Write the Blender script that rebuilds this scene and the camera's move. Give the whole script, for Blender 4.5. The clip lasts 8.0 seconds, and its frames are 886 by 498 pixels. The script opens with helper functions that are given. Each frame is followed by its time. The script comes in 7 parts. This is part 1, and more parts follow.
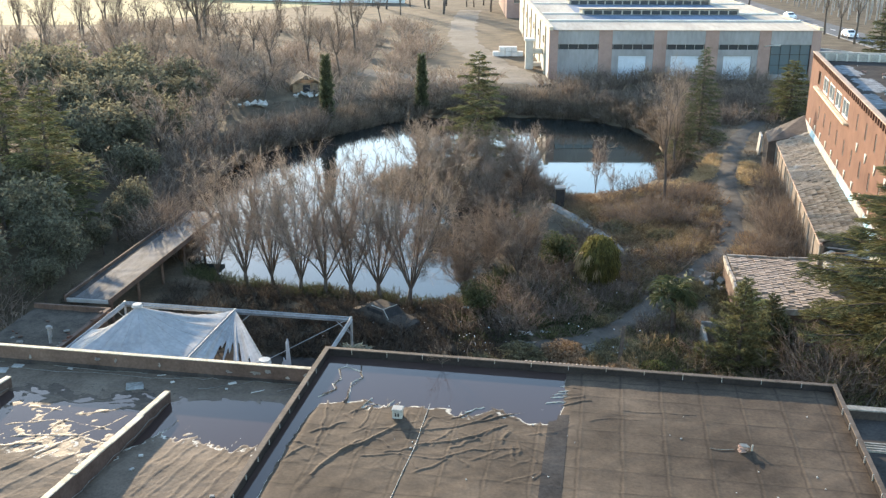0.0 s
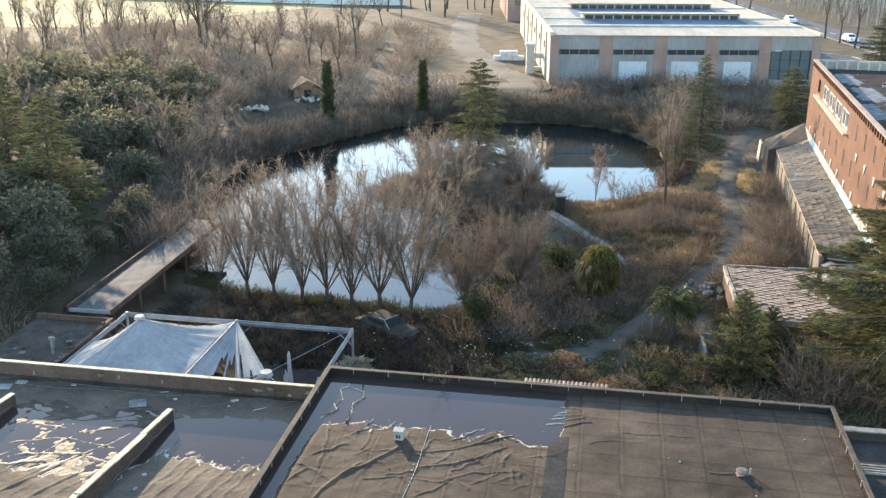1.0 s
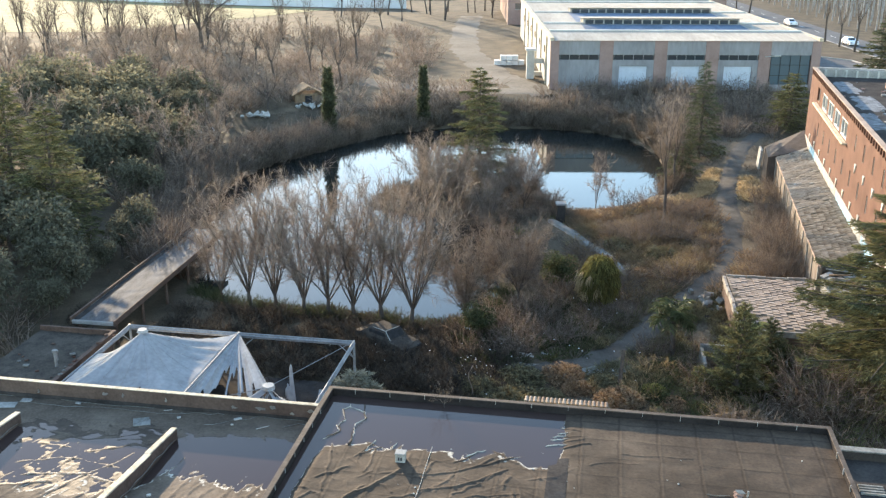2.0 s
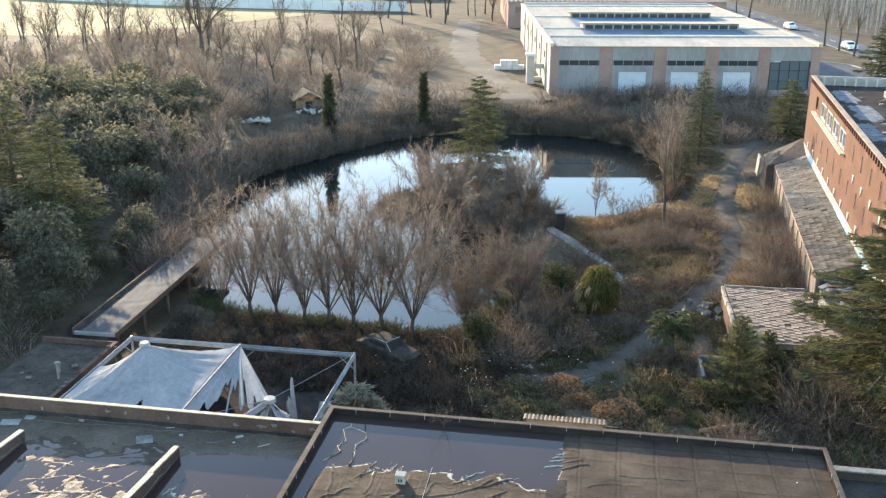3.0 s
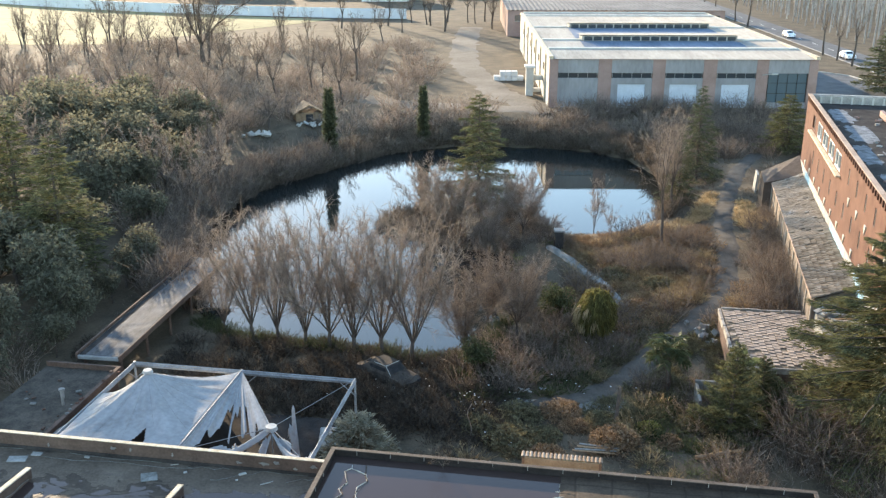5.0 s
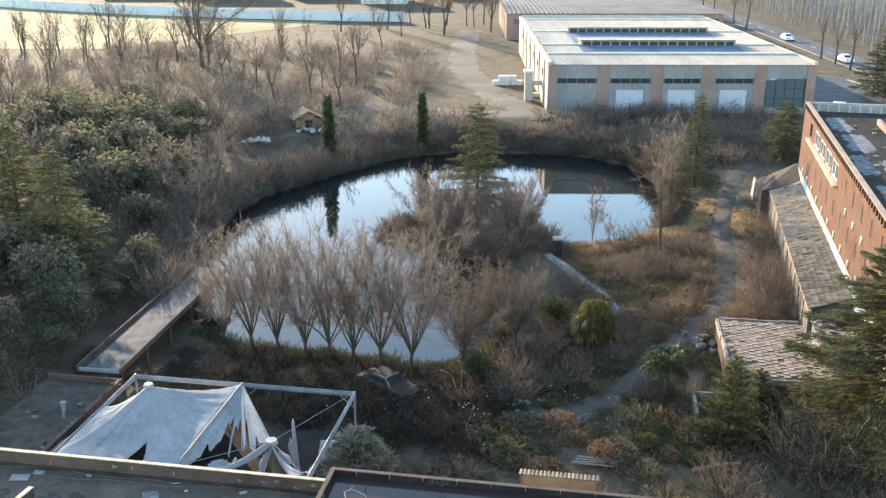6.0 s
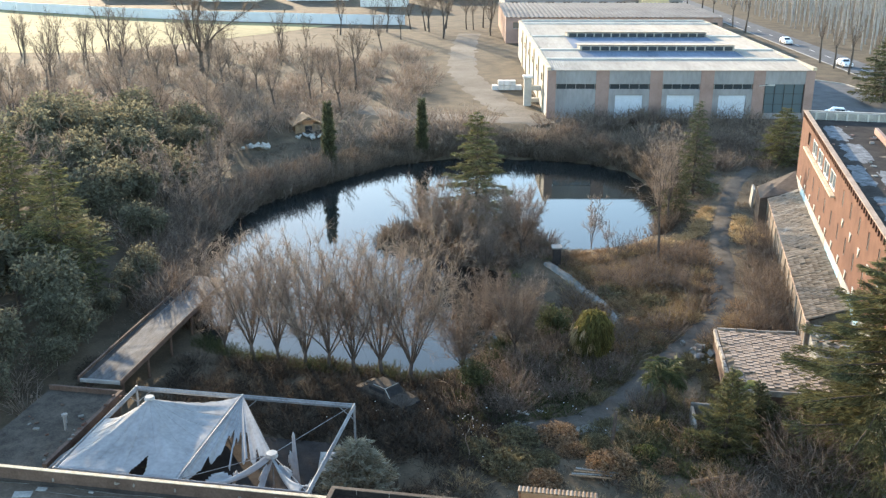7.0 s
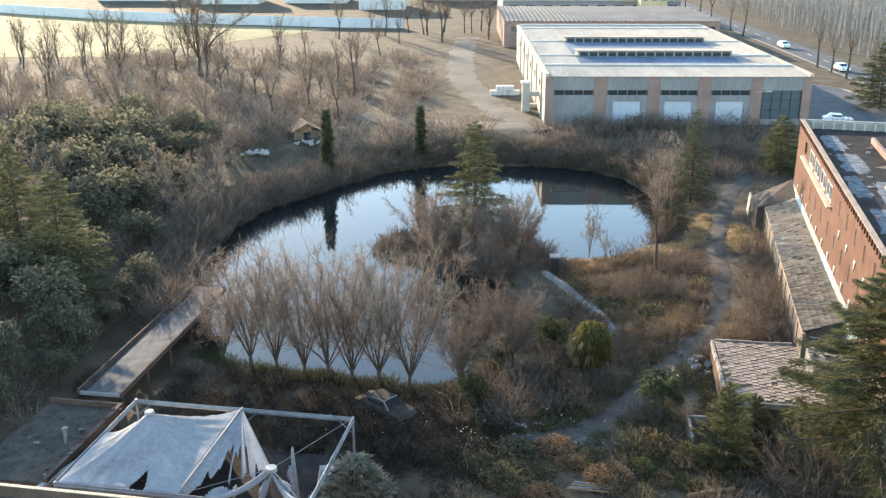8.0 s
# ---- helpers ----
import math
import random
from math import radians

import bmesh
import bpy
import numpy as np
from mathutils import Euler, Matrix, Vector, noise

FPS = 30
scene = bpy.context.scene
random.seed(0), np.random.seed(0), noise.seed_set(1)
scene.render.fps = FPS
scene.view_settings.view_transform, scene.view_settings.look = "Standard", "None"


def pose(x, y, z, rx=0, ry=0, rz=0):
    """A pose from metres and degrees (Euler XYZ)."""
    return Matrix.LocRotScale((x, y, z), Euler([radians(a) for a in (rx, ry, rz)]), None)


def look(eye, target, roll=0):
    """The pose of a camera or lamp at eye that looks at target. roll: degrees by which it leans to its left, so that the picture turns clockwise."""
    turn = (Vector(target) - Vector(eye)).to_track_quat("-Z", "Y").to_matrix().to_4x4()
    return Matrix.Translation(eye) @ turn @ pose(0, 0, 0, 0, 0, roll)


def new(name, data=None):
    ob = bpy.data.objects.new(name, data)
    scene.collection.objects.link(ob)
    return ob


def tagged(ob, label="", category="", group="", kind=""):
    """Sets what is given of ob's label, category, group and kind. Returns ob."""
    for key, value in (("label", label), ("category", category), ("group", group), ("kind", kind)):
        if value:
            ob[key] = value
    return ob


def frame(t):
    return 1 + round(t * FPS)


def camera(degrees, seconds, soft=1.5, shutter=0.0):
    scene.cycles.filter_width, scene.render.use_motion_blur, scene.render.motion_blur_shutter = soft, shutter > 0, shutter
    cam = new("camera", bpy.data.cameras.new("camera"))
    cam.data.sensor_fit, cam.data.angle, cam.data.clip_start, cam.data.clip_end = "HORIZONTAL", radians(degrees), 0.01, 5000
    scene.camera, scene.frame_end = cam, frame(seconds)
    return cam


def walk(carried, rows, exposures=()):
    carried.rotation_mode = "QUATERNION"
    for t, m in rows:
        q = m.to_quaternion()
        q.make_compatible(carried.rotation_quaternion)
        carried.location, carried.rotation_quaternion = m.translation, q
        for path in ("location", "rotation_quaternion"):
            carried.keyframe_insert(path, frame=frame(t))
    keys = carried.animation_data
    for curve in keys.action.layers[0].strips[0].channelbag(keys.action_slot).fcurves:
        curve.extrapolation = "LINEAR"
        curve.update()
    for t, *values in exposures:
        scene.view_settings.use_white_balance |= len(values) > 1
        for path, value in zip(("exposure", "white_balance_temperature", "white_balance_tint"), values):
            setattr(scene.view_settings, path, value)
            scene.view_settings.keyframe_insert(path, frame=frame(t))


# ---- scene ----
cam = camera(49.3, 8.0, soft=1.3)
PATH = [
    (0, (0.134, -0.034, 23.35), (0.115, 1.856, 22.696), 0.1),
    (0.5, (0.113, -0.041, 23.696), (0.094, 1.849, 23.042), 0.1),
    (1, (0.111, -0.038, 24.054), (0.091, 1.852, 23.399), 0.2),
    (1.5, (0.102, -0.063, 24.425), (0.081, 1.827, 23.77), 0.1),
    (3, (0.123, -0.194, 25.57), (0.101, 1.695, 24.915), 0.1),
    (3.5, (0.133, -0.217, 25.946), (0.111, 1.673, 25.291), 0.1),
    (4, (0.144, -0.237, 26.323), (0.122, 1.653, 25.669), 0.1),
    (4.5, (0.145, -0.288, 26.726), (0.123, 1.602, 26.073), 0.1),
    (6, (0.193, -0.386, 27.963), (0.172, 1.504, 27.309), 0.0),
    (6.5, (0.214, -0.416, 28.342), (0.194, 1.474, 27.688), -0.0),
    (7, (0.206, -0.441, 28.734), (0.186, 1.449, 28.08), -0.0),
    (7.5, (0.202, -0.467, 29.157), (0.183, 1.423, 28.503), 0.0),
    (8, (0.221, -0.452, 29.574), (0.204, 1.438, 28.92), -0.0),
]
walk(cam, [(t, look(eye, target, roll)) for t, eye, target, roll in PATH])


# ---- world, sun, exposure ----
SUN_EL, SUN_AZ = radians(12.8), radians(-23.5)      # azimuth from +y towards +x
sky = bpy.data.worlds.new("world")
scene.world = sky
sky.use_nodes = True
wn, wl = sky.node_tree.nodes, sky.node_tree.links
tex = wn.new("ShaderNodeTexSky")
tex.sky_type = "NISHITA"
tex.sun_disc = False
tex.sun_elevation, tex.sun_rotation = SUN_EL, SUN_AZ
tex.air_density, tex.dust_density, tex.ozone_density = 1.1, 0.2, 1.8
wl.new(tex.outputs[0], wn["Background"].inputs[0])
wn["Background"].inputs[1].default_value = 0.15
sun = new("sun", bpy.data.lights.new("sun", "SUN"))
sun.data.energy, sun.data.angle, sun.data.color = 3.0, radians(0.6), (1.0, 0.81, 0.58)
sun_way = Vector((math.sin(SUN_AZ) * math.cos(SUN_EL), math.cos(SUN_AZ) * math.cos(SUN_EL), math.sin(SUN_EL)))
sun.matrix_world = look(tuple(sun_way * 300), (0, 0, 0))
scene.view_settings.exposure = 2.3
scene.view_settings.use_white_balance = True
scene.view_settings.white_balance_temperature = 6600


# ---- materials ----
def mat(name, c1, c2, scale=2.0, rough=0.85, bump=0.3, fine=14.0, metal=0.0, through_light=0.0, island=0.0, obj=0.0, c3=None, spec=0.12, stretch=(1, 1, 1)):
    """Two noises (stains and grain) mix two or three colours and give a fine relief."""
    m = bpy.data.materials.new(name)
    m.use_nodes = True
    n, l = m.node_tree.nodes, m.node_tree.links
    b = n["Principled BSDF"]
    co = n.new("ShaderNodeTexCoord")
    mp = n.new("ShaderNodeMapping")
    mp.inputs["Scale"].default_value = stretch
    l.new(co.outputs["Object"], mp.inputs[0])
    a = n.new("ShaderNodeTexNoise")
    a.inputs["Scale"].default_value, a.inputs["Detail"].default_value, a.inputs["Roughness"].default_value = scale, 6, 0.65
    f = n.new("ShaderNodeTexNoise")
    f.inputs["Scale"].default_value, f.inputs["Detail"].default_value = scale * fine, 3
    l.new(mp.outputs[0], a.inputs[0]); l.new(mp.outputs[0], f.inputs[0])
    mix = n.new("ShaderNodeMath"); mix.operation = "MULTIPLY_ADD"
    mix.inputs[1].default_value = 0.45
    l.new(f.outputs[0], mix.inputs[0])
    half = n.new("ShaderNodeMath"); half.operation = "MULTIPLY_ADD"
    half.inputs[1].default_value, half.inputs[2].default_value = 0.9, -0.18
    l.new(a.outputs[0], half.inputs[0])
    l.new(half.outputs[0], mix.inputs[2])
    fac = mix.outputs[0]
    for amount, node, out in ((island, "ShaderNodeNewGeometry", "Random Per Island"), (obj, "ShaderNodeObjectInfo", "Random")):
        if amount:
            r = n.new(node)
            ad = n.new("ShaderNodeMath"); ad.operation = "MULTIPLY_ADD"
            ad.inputs[1].default_value = amount
            l.new(r.outputs[out], ad.inputs[0])
            sub = n.new("ShaderNodeMath"); sub.operation = "SUBTRACT"
            sub.inputs[1].default_value = amount / 2
            l.new(fac, sub.inputs[0]); l.new(sub.outputs[0], ad.inputs[2])
            fac = ad.outputs[0]
    ramp = n.new("ShaderNodeValToRGB")
    ramp.color_ramp.elements[0].color, ramp.color_ramp.elements[1].color = (*c1, 1), (*c2, 1)
    ramp.color_ramp.elements[0].position, ramp.color_ramp.elements[1].position = 0.28, 0.72
    if c3:
        e = ramp.color_ramp.elements.new(0.9)
        e.color = (*c3, 1)
    l.new(fac, ramp.inputs[0])
    l.new(ramp.outputs[0], b.inputs["Base Color"])
    b.inputs["Roughness"].default_value, b.inputs["Metallic"].default_value = rough, metal
    b.inputs["Specular IOR Level"].default_value = 0.06 if through_light else spec
    if bump:
        bp = n.new("ShaderNodeBump")
        bp.inputs["Strength"].default_value, bp.inputs["Distance"].default_value = bump, 0.03
        l.new(mix.outputs[0], bp.inputs["Height"]); l.new(bp.outputs[0], b.inputs["Normal"])
    if through_light:
        tr = n.new("ShaderNodeBsdfTranslucent")
        l.new(ramp.outputs[0], tr.inputs[0])
        ms = n.new("ShaderNodeMixShader")
        ms.inputs[0].default_value = through_light
        l.new(b.outputs[0], ms.inputs[1]); l.new(tr.outputs[0], ms.inputs[2])
        l.new(ms.outputs[0], n["Material Output"].inputs[0])
    return m


def water_mat(name, tint, ripple, rough, scale=0.7, spec=0.5):
    m = bpy.data.materials.new(name)
    m.use_nodes = True
    n, l = m.node_tree.nodes, m.node_tree.links
    b = n["Principled BSDF"]
    b.inputs["Base Color"].default_value = (*tint, 1)
    b.inputs["Roughness"].default_value, b.inputs["IOR"].default_value = rough, 1.333
    b.inputs["Specular IOR Level"].default_value = spec
    co, a, bp = n.new("ShaderNodeTexCoord"), n.new("ShaderNodeTexNoise"), n.new("ShaderNodeBump")
    a.inputs["Scale"].default_value, a.inputs["Detail"].default_value = scale, 3
    bp.inputs["Strength"].default_value, bp.inputs["Distance"].default_value = ripple, 0.02
    l.new(co.outputs["Object"], a.inputs[0]); l.new(a.outputs[0], bp.inputs["Height"]); l.new(bp.outputs[0], b.inputs["Normal"])
    return m


def glass_mat(name, tint):
    m = bpy.data.materials.new(name)
    m.use_nodes = True
    b = m.node_tree.nodes["Principled BSDF"]
    b.inputs["Base Color"].default_value = (*tint, 1)
    b.inputs["Roughness"].default_value, b.inputs["Metallic"].default_value = 0.12, 0.0
    b.inputs["Specular IOR Level"].default_value = 0.8
    return m


M_GROUND = mat("ground_litter", (0.05, 0.04, 0.028), (0.15, 0.115, 0.075), 0.35, 0.95, 0.8, 22, c3=(0.1, 0.1, 0.045))
M_PATH = mat("trodden_path", (0.05, 0.043, 0.035), (0.125, 0.108, 0.088), 0.9, 0.9, 0.4, 12)
M_YARD = mat("bare_yard_earth", (0.085, 0.072, 0.056), (0.22, 0.19, 0.155), 0.12, 0.95, 0.4, 30)
M_MOSSC = mat("mossy_concrete", (0.1, 0.095, 0.08), (0.3, 0.29, 0.26), 1.3, 0.9, 0.4, 10)
M_CONC = mat("weathered_concrete", (0.2, 0.19, 0.17), (0.42, 0.4, 0.36), 1.1, 0.85, 0.3, 16)
M_CONC_L = mat("pale_concrete", (0.36, 0.34, 0.3), (0.58, 0.55, 0.49), 0.8, 0.8, 0.25, 16)
M_ASPH = mat("asphalt", (0.07, 0.07, 0.072), (0.14, 0.14, 0.14), 0.5, 0.85, 0.3, 30)
M_WATER = water_mat("pond_water", (0.012, 0.016, 0.016), 0.03, 0.03)
M_PUDDLE = water_mat("puddle_water", (0.05, 0.034, 0.029), 0.02, 0.04, spec=0.36)
M_BARK = mat("bark", (0.055, 0.044, 0.036), (0.15, 0.122, 0.1), 3, 0.95, 0.5, 8)
M_TWIG = mat("bare_twigs", (0.15, 0.115, 0.09), (0.34, 0.268, 0.212), 1.2, 0.9, 0, 6, through_light=0.28, island=0.4)
M_FELTTAN = mat("tan_wet_felt", (0.065, 0.049, 0.036), (0.17, 0.132, 0.098), 0.6, 0.85, 0.4, 18, c3=(0.26, 0.21, 0.155), spec=0.12)
M_TWIG_D = mat("dark_twigs", (0.1, 0.076, 0.06), (0.26, 0.205, 0.16), 1.2, 0.9, 0, 6, through_light=0.22, island=0.4)
# brush darkened in its colour to stand in for the row trees' shade
M_SHADEBRUSH = mat("shade_toned_brush", (0.042, 0.034, 0.026), (0.115, 0.093, 0.072), 0.8, 0.9, 0, 6, through_light=0.2, island=0.5)
M_DRY = mat("dry_grass", (0.28, 0.205, 0.115), (0.56, 0.43, 0.25), 0.8, 0.9, 0, 6, through_light=0.4, island=0.5)
M_GREENG = mat("winter_grass", (0.07, 0.085, 0.03), (0.2, 0.2, 0.08), 0.8, 0.9, 0, 6, through_light=0.35, island=0.5)
M_REED = mat("reeds", (0.1, 0.078, 0.058), (0.25, 0.195, 0.145), 0.6, 0.9, 0, 6, through_light=0.2, island=0.5)
M_NEEDLE = mat("conifer_needles", (0.06, 0.066, 0.04), (0.15, 0.15, 0.08), 0.9, 0.8, 0, 6, through_light=0.25, island=0.5)
M_CEDAR = mat("cedar_needles", (0.068, 0.072, 0.036), (0.195, 0.18, 0.085), 0.7, 0.8, 0, 6, through_light=0.3, island=0.5)
M_BLUE = mat("blue_spruce_needles", (0.158, 0.151, 0.108), (0.331, 0.317, 0.238), 0.9, 0.8, 0, 6, through_light=0.25, island=0.5)
# leaf green lightened and greyed to stand in for distance haze
M_LEAF = mat("hazed_evergreen_leaves", (0.085, 0.083, 0.058), (0.19, 0.178, 0.12), 0.5, 0.8, 0, 6, through_light=0.5, island=0.5)
M_PALM = mat("palm_fronds", (0.04, 0.052, 0.026), (0.11, 0.122, 0.055), 1, 0.55, 0, 6, through_light=0.3, island=0.4)
M_WEEP = mat("drooping_fronds", (0.06, 0.056, 0.02), (0.22, 0.19, 0.062), 0.8, 0.6, 0, 6, through_light=0.3, island=0.5)
M_FELT = mat("roofing_felt", (0.05, 0.037, 0.027), (0.118, 0.087, 0.062), 0.55, 0.85, 0.35, 20, c3=(0.16, 0.124, 0.09), spec=0.06)
M_FELT_D = mat("dark_roofing_felt", (0.03, 0.027, 0.025), (0.078, 0.068, 0.06), 0.9, 0.9, 0.35, 14, spec=0.02)
M_PARA = mat("tarred_parapet", (0.015, 0.013, 0.013), (0.04, 0.034, 0.032), 1.2, 0.9, 0.4, 10, c3=(0.065, 0.052, 0.044), spec=0.04)
M_RENDER = mat("stained_parapet_render", (0.075, 0.048, 0.036), (0.17, 0.116, 0.088), 0.9, 0.9, 0.4, 10, c3=(0.28, 0.22, 0.18))
M_CAP = mat("parapet_cap_felt", (0.05, 0.038, 0.03), (0.13, 0.1, 0.08), 1.4, 0.8, 0.3, 10)
# pale tan with raised albedo, standing in for low sun on the roof copings
M_CAP_L = mat("sun_bright_coping", (0.34, 0.27, 0.18), (0.72, 0.6, 0.44), 2.2, 0.85, 0.4, 8)
M_BRICK = mat("red_brick_face", (0.09, 0.044, 0.031), (0.175, 0.092, 0.064), 0.7, 0.9, 0.3, 24)
M_BRICKD = mat("old_brick_face", (0.23, 0.15, 0.122), (0.36, 0.25, 0.21), 0.4, 0.9, 0.3, 24)
M_OCHRE = mat("ochre_plaster", (0.3, 0.22, 0.12), (0.5, 0.38, 0.22), 1.5, 0.9, 0.3, 8)
M_PEEL = mat("peeling_wall", (0.16, 0.13, 0.1), (0.46, 0.42, 0.36), 0.9, 0.9, 0.4, 6, stretch=(1, 1, 0.5))
M_WHITE = mat("white_render", (0.5, 0.49, 0.46), (0.74, 0.72, 0.68), 1.2, 0.8, 0.2, 10)
M_CANVAS = mat("white_tent_canvas", (0.31, 0.305, 0.295), (0.52, 0.515, 0.5), 0.45, 0.8, 0.25, 10, through_light=0.25, spec=0.15)
M_STEEL = mat("galvanised_steel", (0.2, 0.2, 0.2), (0.38, 0.375, 0.36), 1.5, 0.6, 0.1, 8, metal=0.25)
M_GLASS = glass_mat("dark_window_glass", (0.03, 0.04, 0.045))
M_GLASSW = glass_mat("warehouse_glazing", (0.09, 0.12, 0.13))
M_PANELW = mat("warehouse_panel", (0.21, 0.2, 0.195), (0.31, 0.3, 0.29), 0.3, 0.8, 0.1, 8, stretch=(1, 1, 0.3))
M_DOORW = mat("white_roller_door", (0.44, 0.47, 0.5), (0.56, 0.59, 0.62), 0.6, 0.5, 0.05, 8)
M_TILEROOF = mat("pale_roof_sheet", (0.26, 0.24, 0.205), (0.46, 0.42, 0.36), 0.25, 0.9, 0.1, 10, stretch=(1, 0.2, 1), spec=0.1)
M_BLUEROOF = mat("blue_grey_roof_sheet", (0.12, 0.15, 0.19), (0.22, 0.26, 0.32), 0.3, 0.95, 0.1, 10, stretch=(1, 0.2, 1), spec=0.02)
M_TERRA = mat("terracotta_tile", (0.36, 0.15, 0.08), (0.6, 0.34, 0.2), 3, 0.85, 0.3, 6, obj=0.4)
M_PAVE = mat("paving_slab", (0.19, 0.15, 0.12), (0.33, 0.27, 0.22), 0.9, 0.85, 0.3, 12, obj=0.3)
M_MOSS = mat("moss", (0.07, 0.075, 0.02), (0.2, 0.19, 0.06), 3, 0.95, 0.8, 6)
M_FIELD = mat("far_field", (0.18, 0.16, 0.08), (0.34, 0.3, 0.15), 0.02, 0.95, 0.2, 20)
M_PAINTW = mat("white_car_paint", (0.7, 0.7, 0.7), (0.8, 0.8, 0.8), 1, 0.3, 0, 4, spec=0.6)
M_WRECK = mat("burnt_car_body", (0.035, 0.029, 0.024), (0.11, 0.092, 0.075), 1.5, 0.95, 0.3, 8)
M_TYRE = mat("tyre_rubber", (0.02, 0.02, 0.02), (0.05, 0.05, 0.05), 3, 0.9, 0.1, 6)
M_ANNEX = mat("dirty_peeling_wall", (0.085, 0.062, 0.045), (0.27, 0.225, 0.18), 1.1, 0.9, 0.5, 6, c3=(0.5, 0.46, 0.4), stretch=(1, 1, 0.35))
M_TANCAP = mat("tan_coping", (0.24, 0.165, 0.12), (0.46, 0.34, 0.26), 1.6, 0.9, 0.4, 8)
M_DARKLEAF = mat("dark_ground_ivy", (0.035, 0.042, 0.02), (0.1, 0.105, 0.05), 0.7, 0.8, 0, 6, through_light=0.25, island=0.5)
M_GRAF = mat("blue_graffiti_paint", (0.1, 0.3, 0.42), (0.5, 0.6, 0.62), 0.9, 0.7, 0.05, 4)
M_WOOD = mat("weathered_wood", (0.16, 0.1, 0.06), (0.36, 0.24, 0.14), 2, 0.85, 0.3, 8)
M_FENCE = mat("white_fence_sheet", (0.56, 0.57, 0.57), (0.7, 0.71, 0.71), 0.05, 0.6, 0.05, 8)


# ---- mesh helpers ----
def put(name, data, material=None, parent=None, label="", m=None):
    """Links mesh data as one object, under a parent or at top level."""
    if material and data.materials and data.materials[0] != material:
        data = data.copy()
        data.materials.clear()
    ob = new(name, data)
    if material and not data.materials:
        data.materials.append(material)
    if parent:
        ob.parent = parent
    if m is not None:
        ob.matrix_basis = m
    if label:
        ob["label"] = label
    return ob


def part(name, bm, material, parent, label="", m=None, smooth=False):
    me = bpy.data.meshes.new(name)
    bm.normal_update()
    bm.to_mesh(me)
    bm.free()
    if smooth:
        me.polygons.foreach_set("use_smooth", [True] * len(me.polygons))
    return put(name, me, material, parent, label, m)


def thing(name, label, category, group="", kind="", m=None):
    ob = new(name)
    ob.empty_display_size = 0.2
    if m is not None:
        ob.matrix_basis = m
    return tagged(ob, label, category, group, kind)


def array_mesh(name, v, f, smooth=False):
    """A mesh from arrays of vertices and of faces that all have the same number of corners."""
    v, f = np.asarray(v, dtype=np.float32), np.asarray(f, dtype=np.int32)
    me = bpy.data.meshes.new(name)
    me.vertices.add(len(v)); me.vertices.foreach_set("co", v.ravel())
    k = f.shape[1]
    me.loops.add(f.size); me.loops.foreach_set("vertex_index", f.ravel())
    me.polygons.add(len(f))
    me.polygons.foreach_set("loop_start", np.arange(0, f.size, k, dtype=np.int32))
    me.polygons.foreach_set("loop_total", np.full(len(f), k, dtype=np.int32))
    if smooth:
        me.polygons.foreach_set("use_smooth", np.ones(len(f), dtype=bool))
    me.update(calc_edges=True)
    return me


def box(bm, x0, x1, y0, y1, z0, z1, bevel=0.0, m=None):
    made = bmesh.ops.create_cube(bm, size=1.0)["verts"]
    for v in made:
        v.co = Vector(((x0 + x1) / 2 + v.co.x * (x1 - x0), (y0 + y1) / 2 + v.co.y * (y1 - y0), (z0 + z1) / 2 + v.co.z * (z1 - z0)))
        if m is not None:
            v.co = m @ v.co
    if bevel:
        edges = list({e for v in made for e in v.link_edges})
        bmesh.ops.bevel(bm, geom=edges, offset=bevel, segments=1, affect="EDGES")
    return bm


def cube(x0, x1, y0, y1, z0, z1, bevel=0.0):
    return box(bmesh.new(), x0, x1, y0, y1, z0, z1, bevel)


def rod(bm, a, b, r, sides=6, r2=None):
    """A round bar from a to b."""
    a, b = Vector(a), Vector(b)
    q = (b - a).to_track_quat("Z", "Y").to_matrix().to_4x4()
    bmesh.ops.create_cone(bm, cap_ends=True, segments=sides, radius1=r, radius2=r if r2 is None else r2, depth=(b - a).length,
                          matrix=Matrix.Translation((a + b) / 2) @ q)
    return bm


def tubes(segs, sides):
    """Vertices and quads of tapered tubes; segs: rows of start, end, radius at each."""
    s = np.asarray(segs, dtype=np.float64)
    a, b, ra, rb = s[:, 0:3], s[:, 3:6], s[:, 6], s[:, 7]
    d = b - a
    d /= np.linalg.norm(d, axis=1, keepdims=True) + 1e-9
    ref = np.where(np.abs(d[:, 2:3]) > 0.9, [[1.0, 0, 0]], [[0, 0, 1.0]])
    p = np.cross(d, ref); p /= np.linalg.norm(p, axis=1, keepdims=True) + 1e-9
    q = np.cross(d, p)
    ang = np.arange(sides) * 2 * np.pi / sides
    ring = p[:, None, :] * np.cos(ang)[None, :, None] + q[:, None, :] * np.sin(ang)[None, :, None]
    v = np.concatenate([a[:, None, :] + ring * ra[:, None, None], b[:, None, :] + ring * rb[:, None, None]], axis=1)
    base = (np.arange(len(s)) * 2 * sides)[:, None]
    i = np.arange(sides); j = (i + 1) % sides
    f = np.stack([base + i, base + j, base + j + sides, base + i + sides], axis=2)
    return v.reshape(-1, 3), f.reshape(-1, 4)


